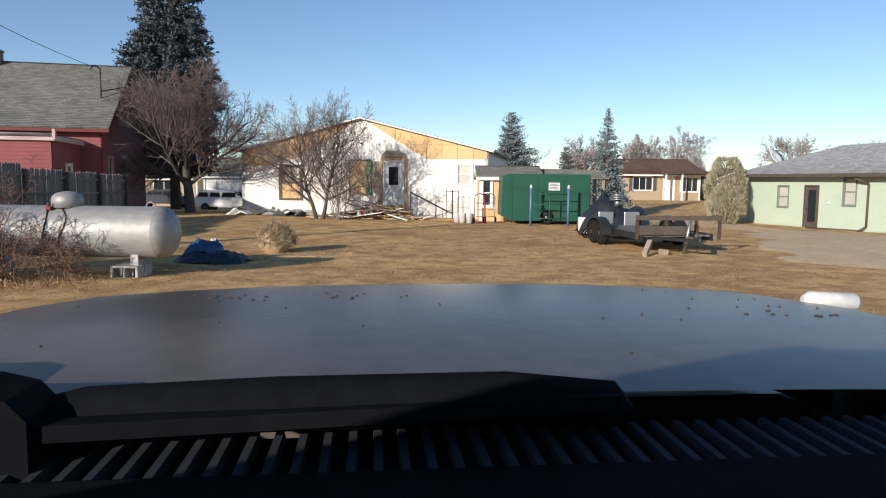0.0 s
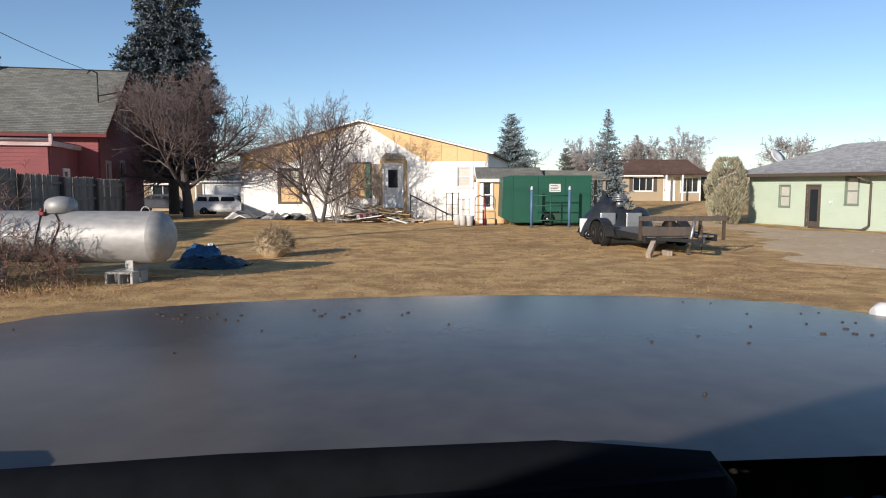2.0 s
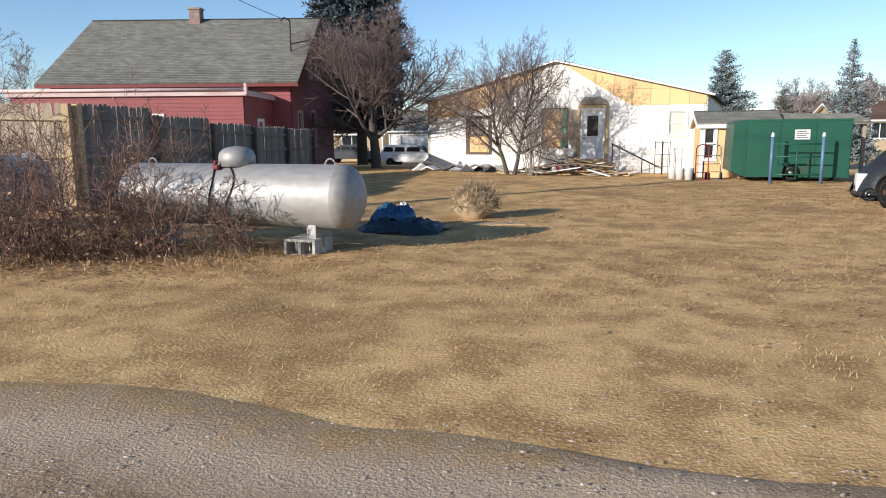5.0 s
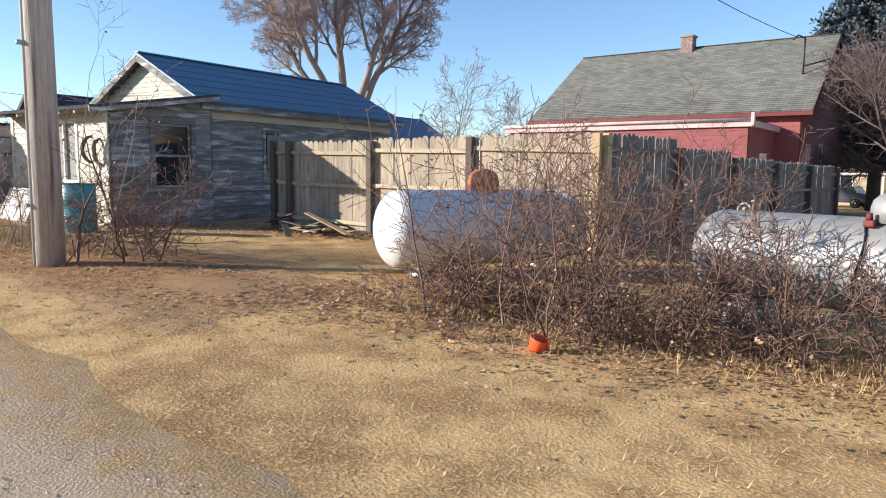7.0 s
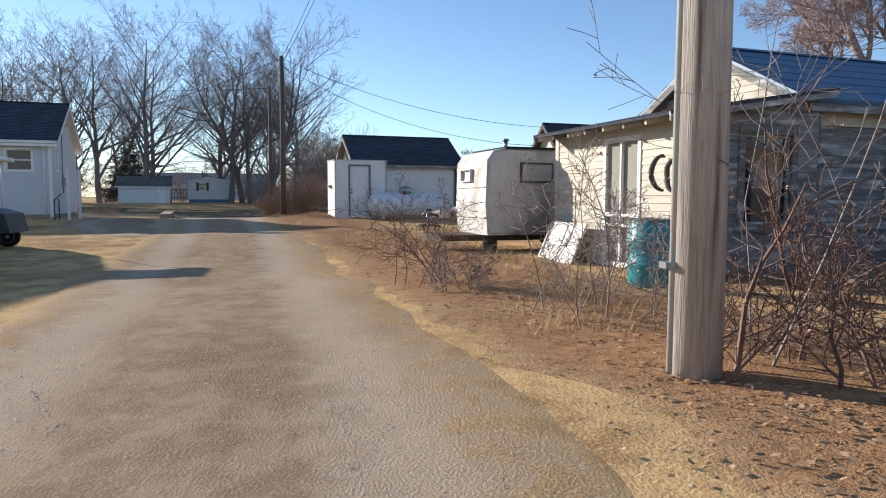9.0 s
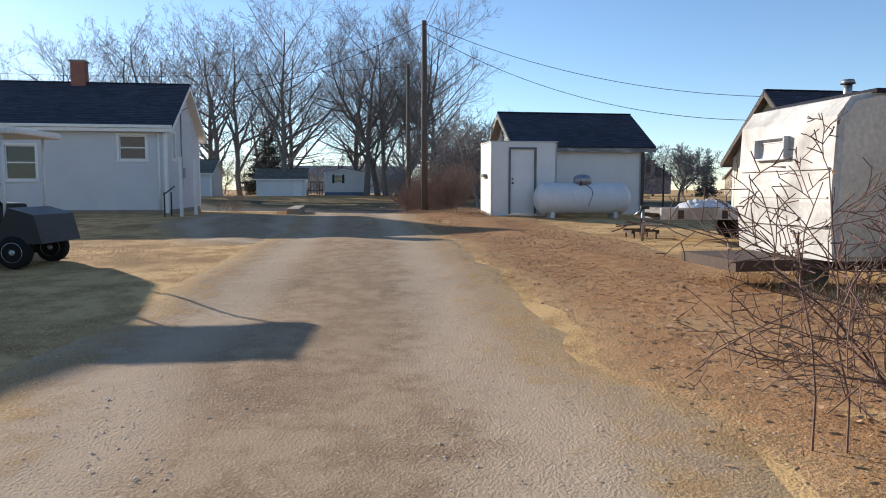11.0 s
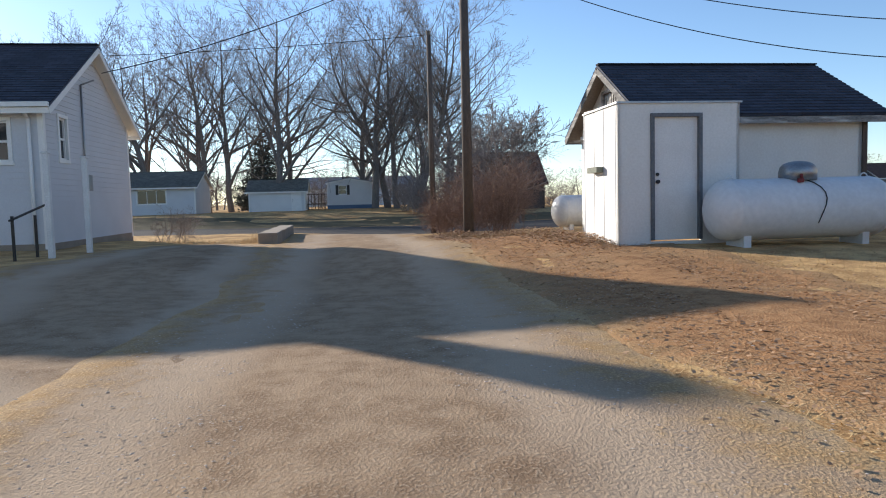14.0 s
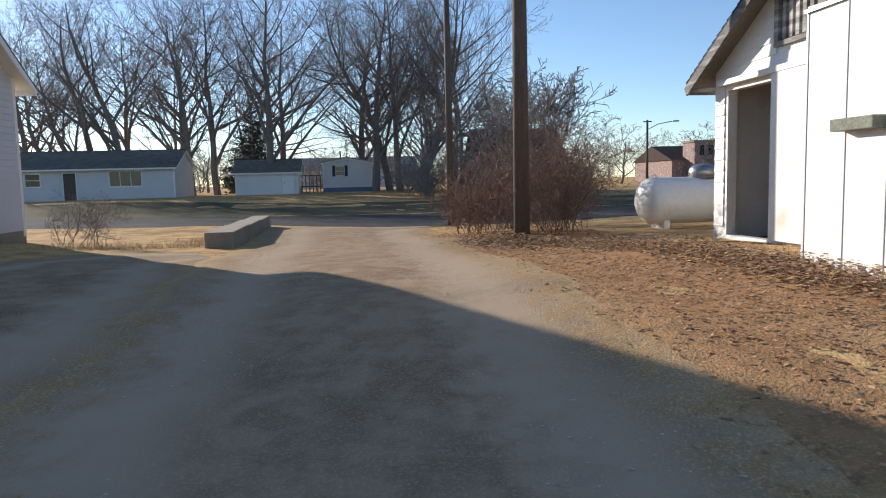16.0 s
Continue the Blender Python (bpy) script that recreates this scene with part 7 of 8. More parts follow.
# dark green enclosed trailer
GX, GY = 2.1, 24.6
gt = thing("green_trailer", GX, GY, -0.08, 0, "dark green box trailer with a white notice", "trailer")
bm = bmesh.new()
box(bm, 0.35, 3.15, 0, 2.0, 0.14, 1.8, bev=0.03)
prism(bm, [(0.0, 0.3), (0.35, 0.14), (0.35, 1.8), (0.05, 1.72)], 0.15, 1.85)
part("body", bm, "green_paint", gt)
bm = bmesh.new()
for k in (0.36, 1.25, 2.2, 3.1):
    box(bm, k - 0.02, k + 0.02, -0.018, -0.002, 0.16, 1.78)
box(bm, 0.36, 3.14, -0.02, -0.002, 1.74, 1.8)
box(bm, 0.36, 3.14, -0.02, -0.002, 0.14, 0.2)
part("side_rib", bm, "green_paint", gt)
nt = part("notice", boxbm(1.66, 2.06, -0.012, -0.003, 1.22, 1.5), "white_plastic", gt, "white printed notice")
bm = bmesh.new()
for k in range(4):
    box(bm, 1.7, 2.02 - 0.06 * (k % 2), -0.0165, -0.0125, 1.27 + k * 0.055, 1.29 + k * 0.055)
part("text_bar", bm, "black_metal", nt)
wheel("wheel", gt, 1.62, 0.06, 0.26, 0.26, 0.16, "y")
wheel("wheel", gt, 1.62, 1.9, 0.26, 0.26, 0.16, "y")
part("fender", boxbm(1.28, 1.96, -0.06, -0.02, 0.5, 0.56), "green_paint", gt)
for k in (0.4, 2.9):
    part("jack", boxbm(k, k + 0.08, 0.9, 0.98, 0.0, 0.14), "rusty_metal", gt)
# two blue-grey posts with a rail rack
rk = thing("pipe_rack", 3.05, 23.9, -0.08, 0, "blue-grey pipe rack with white caps beside the trailer", "rack")
for k in (0.0, 1.3):
    bm = bmesh.new()
    rod(bm, (k, 0, 0), (k, 0, 1.3), 0.045, 0.045, 10)
    pp = part("post", bm, "blue_metal", rk)
    bm = bmesh.new()
    rod(bm, (k, 0, 1.3), (k, 0, 1.42), 0.055, 0.03, 10)
    part("post_cap", bm, "white_plastic", pp)
for z_ in (0.25, 0.75, 1.1):
    bm = bmesh.new()
    rod(bm, (0, 0, z_), (1.3, 0, z_), 0.02, 0.02, 8)
    part("rail", bm, "green_paint", rk)
bm = bmesh.new()
rod(bm, (0.65, 0, 0.1), (0.65, 0, 1.1), 0.02, 0.02, 8)
rod(bm, (0.0, 0, 0.9), (0.65, 0, 0.25), 0.015, 0.015, 8)
part("brace", bm, "green_paint", rk)

# small board shed behind the green trailer
gs = gable_house("board_shed", 1.45, 26.9, 0, 2.3, 2.4, 1.75, 2.1, "x", "small shed with bare board wall and grey roof", "grey_shingle", "osb", over=0.15, rake=0.15, z=-0.1, joined="", openings={"S": [("win", 0.12, 0.42, 0.6, 1.6)]})
# roofed shelter joining the shed, dark roof
sh2 = thing("dark_roof_shelter", 3.9, 27.2, -0.1, 0, "low shelter with a grey shingle roof", "shelter")
roof_plane("roof", (-0.2, -0.2, 1.78), (2.6, -0.2, 1.72), (2.6, 1.6, 2.05), (-0.2, 1.6, 2.1), "grey_shingle", sh2)
for k in (0, 2.4):
    for j in (0, 1.5):
        part("post", boxbm(k - 0.05, k + 0.05, j - 0.05, j + 0.05, 0, 1.8 if j == 0 else 2.0), "grey_wood", sh2)

# red hand truck, grey hand truck, white buckets
for i, (x, y, c, lab) in enumerate(((1.35, 25.2, "red_paint", "red tube hand truck with black wheels"), (1.75, 25.5, "grey_metal", "grey tube hand truck"))):
    ht = thing("hand_truck", x, y, -0.1, 5 * i, lab, "hand truck", "hand trucks")
    bm = bmesh.new()
    for sx in (-0.18, 0.18):
        rod(bm, (sx, 0, 0.05), (sx, 0.06, 0.95), 0.016, 0.016, 8)
    pts = [(-0.18, 0.06, 0.95), (-0.14, 0.065, 1.05), (0, 0.07, 1.1), (0.14, 0.065, 1.05), (0.18, 0.06, 0.95)]
    for a, b in zip(pts, pts[1:]):
        rod(bm, a, b, 0.016, 0.016, 8)
    for z_ in (0.25, 0.5, 0.75):
        rod(bm, (-0.18, z_ * 0.06, z_), (0.18, z_ * 0.06, z_), 0.012, 0.012, 6)
    part("frame", bm, c, ht)
    part("toe_plate", boxbm(-0.2, 0.2, -0.22, 0.0, 0.02, 0.03), c, ht)
    for sx in (-0.22, 0.22):
        wheel("wheel", ht, sx, 0.1, 0.12, 0.12, 0.05, "x")
for i, (x, y) in enumerate(((0.75, 25.6), (1.0, 25.3), (0.55, 25.9))):
    bk = thing("white_bucket", x, y, -0.1, 0, "white plastic bucket by the steps", "bucket", "white buckets")
    bm = bmesh.new()
    lathe(bm, [(0, 0.12), (0.34, 0.145), (0.36, 0.155), (0.37, 0.13), (0.375, 0.02)], (0, 0, 0), (0, 0, 1), 20)
    part("pail", bm, "white_plastic", bk)

# debris heap before the white house: boards, pipes, a striped sheet
rg = random.Random(77)
for i in range(110):
    x, y = rg.uniform(-5.6, -0.9), 29.0 + rg.gauss(0, 0.45)
    b = thing("scrap_board", x, y, gz(x, y) + rg.random() * 0.75 * max(0, 1 - abs(x + 2.8) / 1.9), rg.uniform(-40, 40), "broken board in the rubble heap before the house", "board", "rubble boards")
    L = rg.uniform(0.4, 1.7)
    o = part("plank", boxbm(-L / 2, L / 2, -0.07, 0.07, 0, 0.03, bev=0.004), rg.choice(["lumber", "grey_wood", "white_paint", "lumber", "dark_wood"]), b)
    o.matrix_basis = pose(0, 0, 0.01, rg.uniform(-15, 15), rg.uniform(-16, 16), 0)
for i in range(16):
    x, y = rg.uniform(-9.0, -5.4), 29.6 + rg.gauss(0, 0.4)
    b = thing("scrap_sheet", x, y, gz(x, y), rg.uniform(-30, 30), "bent sheet of scrap metal beside the house", "scrap metal", "scrap sheets")
    bm = bmesh.new()
    w = rg.uniform(0.3, 0.7)
    prism(bm, [(-w, 0.0), (0, 0.12 + 0.2 * rg.random()), (w, 0.03), (w, 0.05), (0, 0.15 + 0.2 * rg.random()), (-w, 0.02)], -0.25, 0.25)
    part("sheet", bm, rg.choice(["grey_metal", "white_paint", "black_tarp", "vinyl_grey"]), b)
st = thing("striped_sheet", -3.0, 28.9, gz(-3, 28.9), 12, "crumpled red and white striped sheet on the rubble", "sheet")
for k in range(8):
    bm = bmesh.new()
    prism(bm, [(-0.6 + k * 0.13, 0.28 + 0.06 * math.sin(k)), (-0.6 + (k + 1) * 0.13 - 0.004, 0.28 + 0.06 * math.sin(k + 1)), (-0.6 + (k + 1) * 0.13 - 0.004, 0.3 + 0.06 * math.sin(k + 1)), (-0.6 + k * 0.13, 0.3 + 0.06 * math.sin(k))], -0.2, 0.2)
    o = part("stripe", bm, "red_paint" if k % 2 else "white_plastic", st)
    o.matrix_basis = pose(0, 0, 0.02, 35, 0, 0)
part("lump", boxbm(-0.6, 0.45, -0.15, 0.2, 0, 0.28, bev=0.08), "grey_wood", st)
for i, x in enumerate((0.15, 0.4)):
    g_ = thing("iron_gate", x, 29.9, -0.2, -9, "narrow black iron frame leaning at the house", "iron frame", "iron frames")
    bm = bmesh.new()
    for a in (0, 0.28):
        rod(bm, (a, 0, 0), (a, 0, 1.25), 0.015, 0.015, 8)
    for z_ in (0.3, 0.75, 1.2):
        rod(bm, (0, 0, z_), (0.28, 0, z_), 0.01, 0.01, 6)
    part("bars", bm, "black_metal", g_)

# flat utility trailer with tandem wheels, and the covered engine before it
ut = thing("utility_trailer", 4.69, 16.26, -0.04, -85, "rusty flat utility trailer with tandem wheels and wooden rails", "utility trailer")
part("deck", boxbm(-1.1, 1.95, -0.75, 0.75, 0.36, 0.4), "slate_wood", ut)
for sy in (-0.78, 0.74):
    part("side_beam", boxbm(-1.15, 2.0, sy, sy + 0.05, 0.28, 0.42), "black_metal", ut)
for sy in (-0.92, 0.92):
    for k in (-0.62, -0.02):
        wheel("wheel", ut, k, sy, 0.29, 0.29, 0.17, "y", "rusty_metal")
    bm = bmesh.new()
    arc = [(-0.32 + 0.66 * math.cos(a) , 0.28 + 0.38 * math.sin(a)) for a in [math.pi * k / 10 for k in range(11)]]
    arc2 = [(x_ * 0.97 - 0.01, z_ - 0.03) for x_, z_ in arc][::-1]
    prism(bm, arc + arc2, sy - 0.11, sy + 0.11)
    part("fender", bm, "black_metal", ut)
bm = bmesh.new()
beam(bm, (2.0, 0.5, 0.34), (3.0, 0.0, 0.36), 0.07, 0.07)
beam(bm, (2.0, -0.5, 0.34), (3.0, 0.0, 0.36), 0.07, 0.07)
part("tongue", bm, "black_metal", ut)
bm = bmesh.new()
rod(bm, (2.1, 0.12, 0.02), (2.2, 0.2, 0.72), 0.035, 0.035, 8)
part("jack", bm, "grey_metal", ut)
bm = bmesh.new()
for k in range(7):
    rod(bm, (2.25 + 0.02 * (k % 2), 0.34, 0.62 - k * 0.085), (2.25 + 0.02 * ((k + 1) % 2), 0.34, 0.55 - k * 0.085), 0.014, 0.014, 5)
part("chain", bm, "rusty_metal", ut)
for i, (dx, dy, r_) in enumerate(((2.35, -0.75, 60), (2.2, -0.35, 95))):
    x, y = along(4.69, 16.26, -85, dx, dy)
    b = thing("timber_block", x, y, gz(x, y), r_, "short weathered timber under the trailer", "timber", "timbers")
    o = part("timber", boxbm(-0.25 + 0.12 * i, 0.25 - 0.1 * i, -0.05, 0.05, 0, 0.11, bev=0.008), "grey_wood", b)
    if i == 0:
        o.matrix_basis = pose(0, 0, 0.1, 0, -28, 0)
part("front_rail", boxbm(1.95, 1.98, -0.86, 1.0, 0.7, 0.8), "dark_wood", ut)
for k in (-0.82, -0.2, 0.45, 0.96):
    part("stake", boxbm(1.9, 1.945, k - 0.03, k + 0.03, 0.3, 0.8), "rusty_metal", ut)
part("front_board", boxbm(1.985, 2.01, -0.8, 0.3, 0.4, 0.58), "dark_wood", ut)
# machine under a black cover, on its own small wheels
mc = thing("covered_machine", 4.6, 18.6, -0.04, -5, "machine under a black cover with a metal stack", "machine")
t_ = cloth_heap("x", 0, 0, 0, 0.95, 0.7, 1.05, "black_tarp", "", "", 9.0, 4.0)
cl = t_.children[0]
cl.parent = mc
cl.name = "cover"
cl.matrix_basis = pose(0, 0, 0.12)
bpy.data.objects.remove(t_)
bm = bmesh.new()
rod(bm, (0.05, -0.35, 0.85), (0.05, -0.35, 1.02), 0.09, 0.09, 14)
for k in range(4):
    rod(bm, (0.05, -0.35, 1.02 + k * 0.045), (0.05, -0.35, 1.05 + k * 0.045), 0.2 - 0.01 * k, 0.2 - 0.01 * k, 16)
part("stack", bm, "grey_metal", mc)
for k in (-0.28, 0.38):
    part("side_panel", boxbm(k - 0.2, k + 0.2, -0.66, -0.6, 0.3, 0.72, bev=0.03), "grey_metal", mc)
part("front_box", boxbm(-0.95, -0.68, -0.35, -0.1, 0.18, 0.55, bev=0.03), "white_plastic", mc)
part("sill", boxbm(-0.9, 0.7, -0.5, 0.5, 0.1, 0.18), "rusty_metal", mc)
for k in (-0.75, 0.45):
    wheel("wheel", mc, k, -0.55, 0.14, 0.14, 0.09, "y")
    wheel("wheel", mc, k, 0.5, 0.14, 0.14, 0.09, "y")

# cars


def car(name, x, y, z, rz, paint, label, L=4.5, W=1.8, H=1.7, suv=True):
    """A parked car; its nose is at local +x."""
    c = thing(name, x, y, z, rz, label, "car", "parked cars")
    bm = bmesh.new()
    pr = [(-L / 2, 0.35), (-L / 2 + 0.02, 0.95), (-L / 2 + (0.1 if suv else 0.5), 1.0), (L / 2 - 1.25, 0.98), (L / 2 - 0.3, 0.9), (L / 2, 0.7), (L / 2, 0.35)]
    prism(bm, pr, -W / 2, W / 2)
    es = [e for e in bm.edges if abs(e.verts[0].co.y - e.verts[1].co.y) < 1e-4]
    bmesh.ops.bevel(bm, geom=es, offset=0.07, segments=3, affect="EDGES")
    part("body", bm, paint, c)
    bm = bmesh.new()
    t0 = -L / 2 + (0.15 if suv else 0.9)
    pr = [(t0 - 0.1, 0.96), (t0 + 0.15, H - 0.08), (t0 + 0.4, H), (L / 2 - 2.1, H), (L / 2 - 1.75, H - 0.08), (L / 2 - 1.15, 0.96)]
    prism(bm, pr, -W / 2 + 0.12, W / 2 - 0.12)
    es = [e for e in bm.edges if abs(e.verts[0].co.y - e.verts[1].co.y) < 1e-4]
    bmesh.ops.bevel(bm, geom=es, offset=0.06, segments=3, affect="EDGES")
    part("cabin", bm, paint, c)
    for sy in (-1, 1):
        for a, b in ((t0 + 0.12, t0 + 0.85), (t0 + 0.93, t0 + 1.7), (t0 + 1.78, L / 2 - 1.55)):
            bm = bmesh.new()
            y_ = sy * (W / 2 - 0.115)
            prism(bm, [(a, 1.05), (b, 1.05), (b - 0.06, H - 0.16), (a + 0.08, H - 0.16)], y_ - 0.008, y_ + 0.008)
            part("side_window", bm, "glass", c)
    bm = bmesh.new()
    beam(bm, (L / 2 - 1.14, 0, 1.04), (L / 2 - 1.74, 0, H - 0.1), W - 0.4, 0.02)
    part("windscreen", bm, "glass", c)
    for k in (-L / 2 + 0.8, L / 2 - 0.85):
        for sy in (-W / 2 + 0.1, W / 2 - 0.1):
            wheel("wheel", c, k, sy, 0.33, 0.33, 0.22, "y")
    for sy in (-0.6, 0.6):
        part("headlight", boxbm(L / 2 - 0.03, L / 2 + 0.02, sy - 0.17, sy + 0.17, 0.66, 0.8, bev=0.02), "sky_glass", c)
        part("tail_light", boxbm(-L / 2 - 0.02, -L / 2 + 0.04, sy - 0.12, sy + 0.12, 0.7, 0.9, bev=0.02), "red_paint", c)
    return c


gable_house("far_tan_house", -31.0, 57.0, 4, 10.5, 8, 2.4, 4.0, "x", "low brown house far behind the trees", "brown_shingle", "tan_siding", z=-0.8, joined="", openings={"S": [("win", 2.0, 3.2, 0.9, 2.0), ("win", 7.0, 8.6, 0.7, 2.1, 1)]})
car("white_suv", -15.3, 49.5, -0.85, 0, "car_white", "white sport utility car parked behind the tree", H=1.52)
car("dark_car", -22.0, 54.0, -0.82, 178, "car_dark", "dark car parked far behind the houses", H=1.45, suv=False)
car("pickup_far", -120, 43.0, 0.45, 100, "car_white", "white car parked far along the street", H=1.5, suv=False)
gable_house("far_garage", -19.0, 55.0, 0, 12, 7, 2.6, 4.0, "x", "white garage far behind the houses", "grey_shingle", "vinyl_white", z=-0.8, joined="", openings={"S": [("door", 1.0, 4.0, 0.0, 2.1, "vinyl_grey", "white_trim"), ("win", 6.0, 7.2, 1.0, 2.0)]})

# golf cart and mower-like machine in the shade beside the grey house
cart = thing("golf_cart", -23.7, -5.4, gz(-23.7, -5.4), 100, "white-topped golf cart standing in the shade", "golf cart")
part("canopy", boxbm(-1.1, 0.95, -0.62, 0.62, 1.86, 1.95, bev=0.03), "white_plastic", cart)
for sx, sy in ((-0.75, -0.52), (-0.75, 0.52), (0.7, -0.52), (0.7, 0.52)):
    bm = bmesh.new()
    rod(bm, (sx, sy, 0.6), (sx * 1.02, sy, 1.87), 0.02, 0.02, 8)
    part("canopy_post", bm, "white_plastic", cart)
bm = bmesh.new()
prism(bm, [(-1.15, 0.3), (-1.15, 0.75), (-0.3, 0.78), (-0.25, 0.35), (0.55, 0.35), (0.75, 0.85), (1.1, 0.75), (1.2, 0.35)], -0.55, 0.55)
part("body", bm, "black_metal", cart)
part("seat", boxbm(-0.75, -0.25, -0.5, 0.5, 0.79, 0.92, bev=0.04), "white_trim", cart)
part("backrest", boxbm(-0.85, -0.75, -0.48, 0.48, 0.92, 1.35, bev=0.04), "white_trim", cart)
for k in (-0.8, 0.8):
    for sy in (-0.5, 0.5):
        wheel("wheel", cart, k, sy, 0.23, 0.23, 0.16, "y")
bm = bmesh.new()
rod(bm, (0.6, -0.25, 0.75), (0.35, -0.25, 1.1), 0.02, 0.02, 8)
lathe(bm, [(0, 0.16), (0.02, 0.18), (0.04, 0.16)], (0.34, -0.25, 1.09), (-0.55, 0, 0.8), 16)
part("steering_wheel", bm, "black_rubber", cart)
mw = thing("garden_tractor", -25.4, -6.6, gz(-25.4, -6.6), 60, "small dark garden tractor parked in the shade", "garden tractor")
part("hood", boxbm(0.1, 0.85, -0.22, 0.22, 0.4, 0.85, bev=0.05), "black_metal", mw)
part("chassis", boxbm(-0.7, 0.8, -0.25, 0.25, 0.25, 0.4), "rusty_metal", mw)
part("seat", boxbm(-0.55, -0.15, -0.22, 0.22, 0.6, 0.68, bev=0.03), "black_rubber", mw)
part("backrest", boxbm(-0.6, -0.53, -0.2, 0.2, 0.68, 1.0, bev=0.03), "black_rubber", mw)
part("seat_pedestal", boxbm(-0.5, -0.2, -0.12, 0.12, 0.4, 0.6), "black_metal", mw)
for k, r_ in ((-0.5, 0.3), (0.65, 0.2)):
    for sy in (-0.4, 0.4):
        wheel("wheel", mw, k, sy, r_, r_, 0.2, "y")

# old flat trailer with a cream side beam, its tongue on a jack, beside the lane
TX, TY = -28.1, 4.68
tg = thing("flat_trailer", TX, TY, gz(TX, TY) - 0.02, 8, "old flat trailer with a chipped cream side beam on a jack", "trailer")
bm = bmesh.new()
box(bm, -1.1, -1.04, 0.3, 3.2, 0.42, 0.62, bev=0.006)
part("side_beam", bm, "slate_wood", tg)
part("side_beam", boxbm(-0.06, 0.0, 0.3, 3.2, 0.42, 0.64, bev=0.006), "camper_skin", tg, "chipped cream side beam")
part("end_beam", boxbm(-1.04, -0.06, 0.3, 0.36, 0.42, 0.6), "slate_wood", tg)
for k in range(6):
    part("deck_board", boxbm(-1.04 + k * 0.165, -1.04 + k * 0.165 + 0.155, 0.36, 3.2, 0.6, 0.63), "slate_wood", tg)
for k in (0.62, 1.45, 2.3):
    part("stake_pocket", boxbm(0.0, 0.03, k, k + 0.1, 0.44, 0.6, bev=0.004), "rusty_metal", tg)
bm = bmesh.new()
beam(bm, (0.0, 0.0, 0.52), (-0.2, 0.3, 0.5), 0.05, 0.07)
beam(bm, (0.0, 0.0, 0.52), (-0.9, 0.3, 0.5), 0.05, 0.07)
part("tongue", bm, "rusty_metal", tg)
bm = bmesh.new()
rod(bm, (0.02, -0.05, 0), (0.02, -0.05, 0.66), 0.03, 0.03, 10)
rod(bm, (0.02, -0.05, 0.64), (-0.02, -0.2, 0.5), 0.014, 0.014, 6)
part("jack", bm, "grey_metal", tg, "thin steel jack post")
part("coupler", boxbm(-0.03, 0.06, -0.1, 0.06, 0.62, 0.68, bev=0.01), "black_metal", tg)
bm = bmesh.new()
for k in range(7):
    rod(bm, (0.05 - 0.012 * k, -0.09, 0.46 - 0.045 * k), (0.05 - 0.012 * (k + 1), -0.08, 0.42 - 0.045 * k), 0.012, 0.012, 5)
part("chain", bm, "black_metal", tg)
for k in (-1.22, -0.55):
    wheel("wheel", tg, k, 2.1, 0.28, 0.28, 0.16, "x", "rusty_metal")
cloth_heap("tarpaulin_scrap", *along(TX, TY, 8, -0.5, 1.3), gz(TX, TY) + 0.6, 0.4, 0.5, 0.14, "white_plastic", "crumpled pale plastic sheet lying on the trailer", "plastic sheet", 3.0, 4.0)
hx_, hy_ = -28.9, 4.72
hw = thing("iron_harrow", hx_, hy_, gz(hx_, hy_) - 0.02, 12, "low rusty iron implement frame on short legs", "implement")
for k in (-0.26, 0.26):
    bm = bmesh.new()
    beam(bm, (-0.25, k, 0.15), (0.25, k, 0.14), 0.04, 0.04)
    part("cross_bar", bm, "rusty_metal", hw)
for k in (-0.24, 0.24):
    bm = bmesh.new()
    beam(bm, (k, -0.28, 0.18), (k, 0.28, 0.18), 0.04, 0.04)
    part("long_bar", bm, "rusty_metal", hw)
    for q in (-0.22, 0.22):
        part("leg", boxbm(k - 0.015, k + 0.015, q - 0.015, q + 0.015, 0, 0.16, bev=0.003), "rusty_metal", hw)

# ---- the pickup from which the view starts: low body, bonnet, scuttle grille and wiper ----
HD = 5.9
truck = thing("pickup_truck", *along(0, 0, HD, 0.12, 0.0), 0.0, HD, "dusty grey-brown pickup body with a broad flat bonnet", "pickup")
HW, ZB = 0.8, 1.215


def bonnet_edge(u):
    return 1.43 - 0.1 * abs(u) ** 2.2 - 0.12 * max(0, abs(u) - 0.8) / 0.2


n, mrows = 40, 26
verts, faces = [], []
for j in range(mrows + 1):
    v = j / mrows
    for i in range(n + 1):
        u = i / n * 2 - 1
        f = min(v / 0.86, 1)
        y_ = 0.63 + (bonnet_edge(u) - 0.63) * f
        z_ = ZB + 0.008 * math.sin(math.pi * f) - 0.022 * abs(u) ** 2.5 - 0.05 * max(0, abs(u) - 0.9) * 4 - 0.012 * f ** 3
        if v > 0.86:
            k = (v - 0.86) / 0.14
            y_ += 0.05 * math.sin(k * math.pi / 2)
            z_ -= 0.2 * (1 - math.cos(k * math.pi / 2))
        verts.append((u * HW, y_, z_))
for j in range(mrows):
    for i in range(n):
        k = j * (n + 1) + i
        faces.append((k, k + 1, k + n + 2, k + n + 1))
pydata("bonnet", verts, faces, "hood_paint", truck, "dusty bonnet with painted-in mottled reflections and rust spots", smooth=True)
rg = random.Random(2)
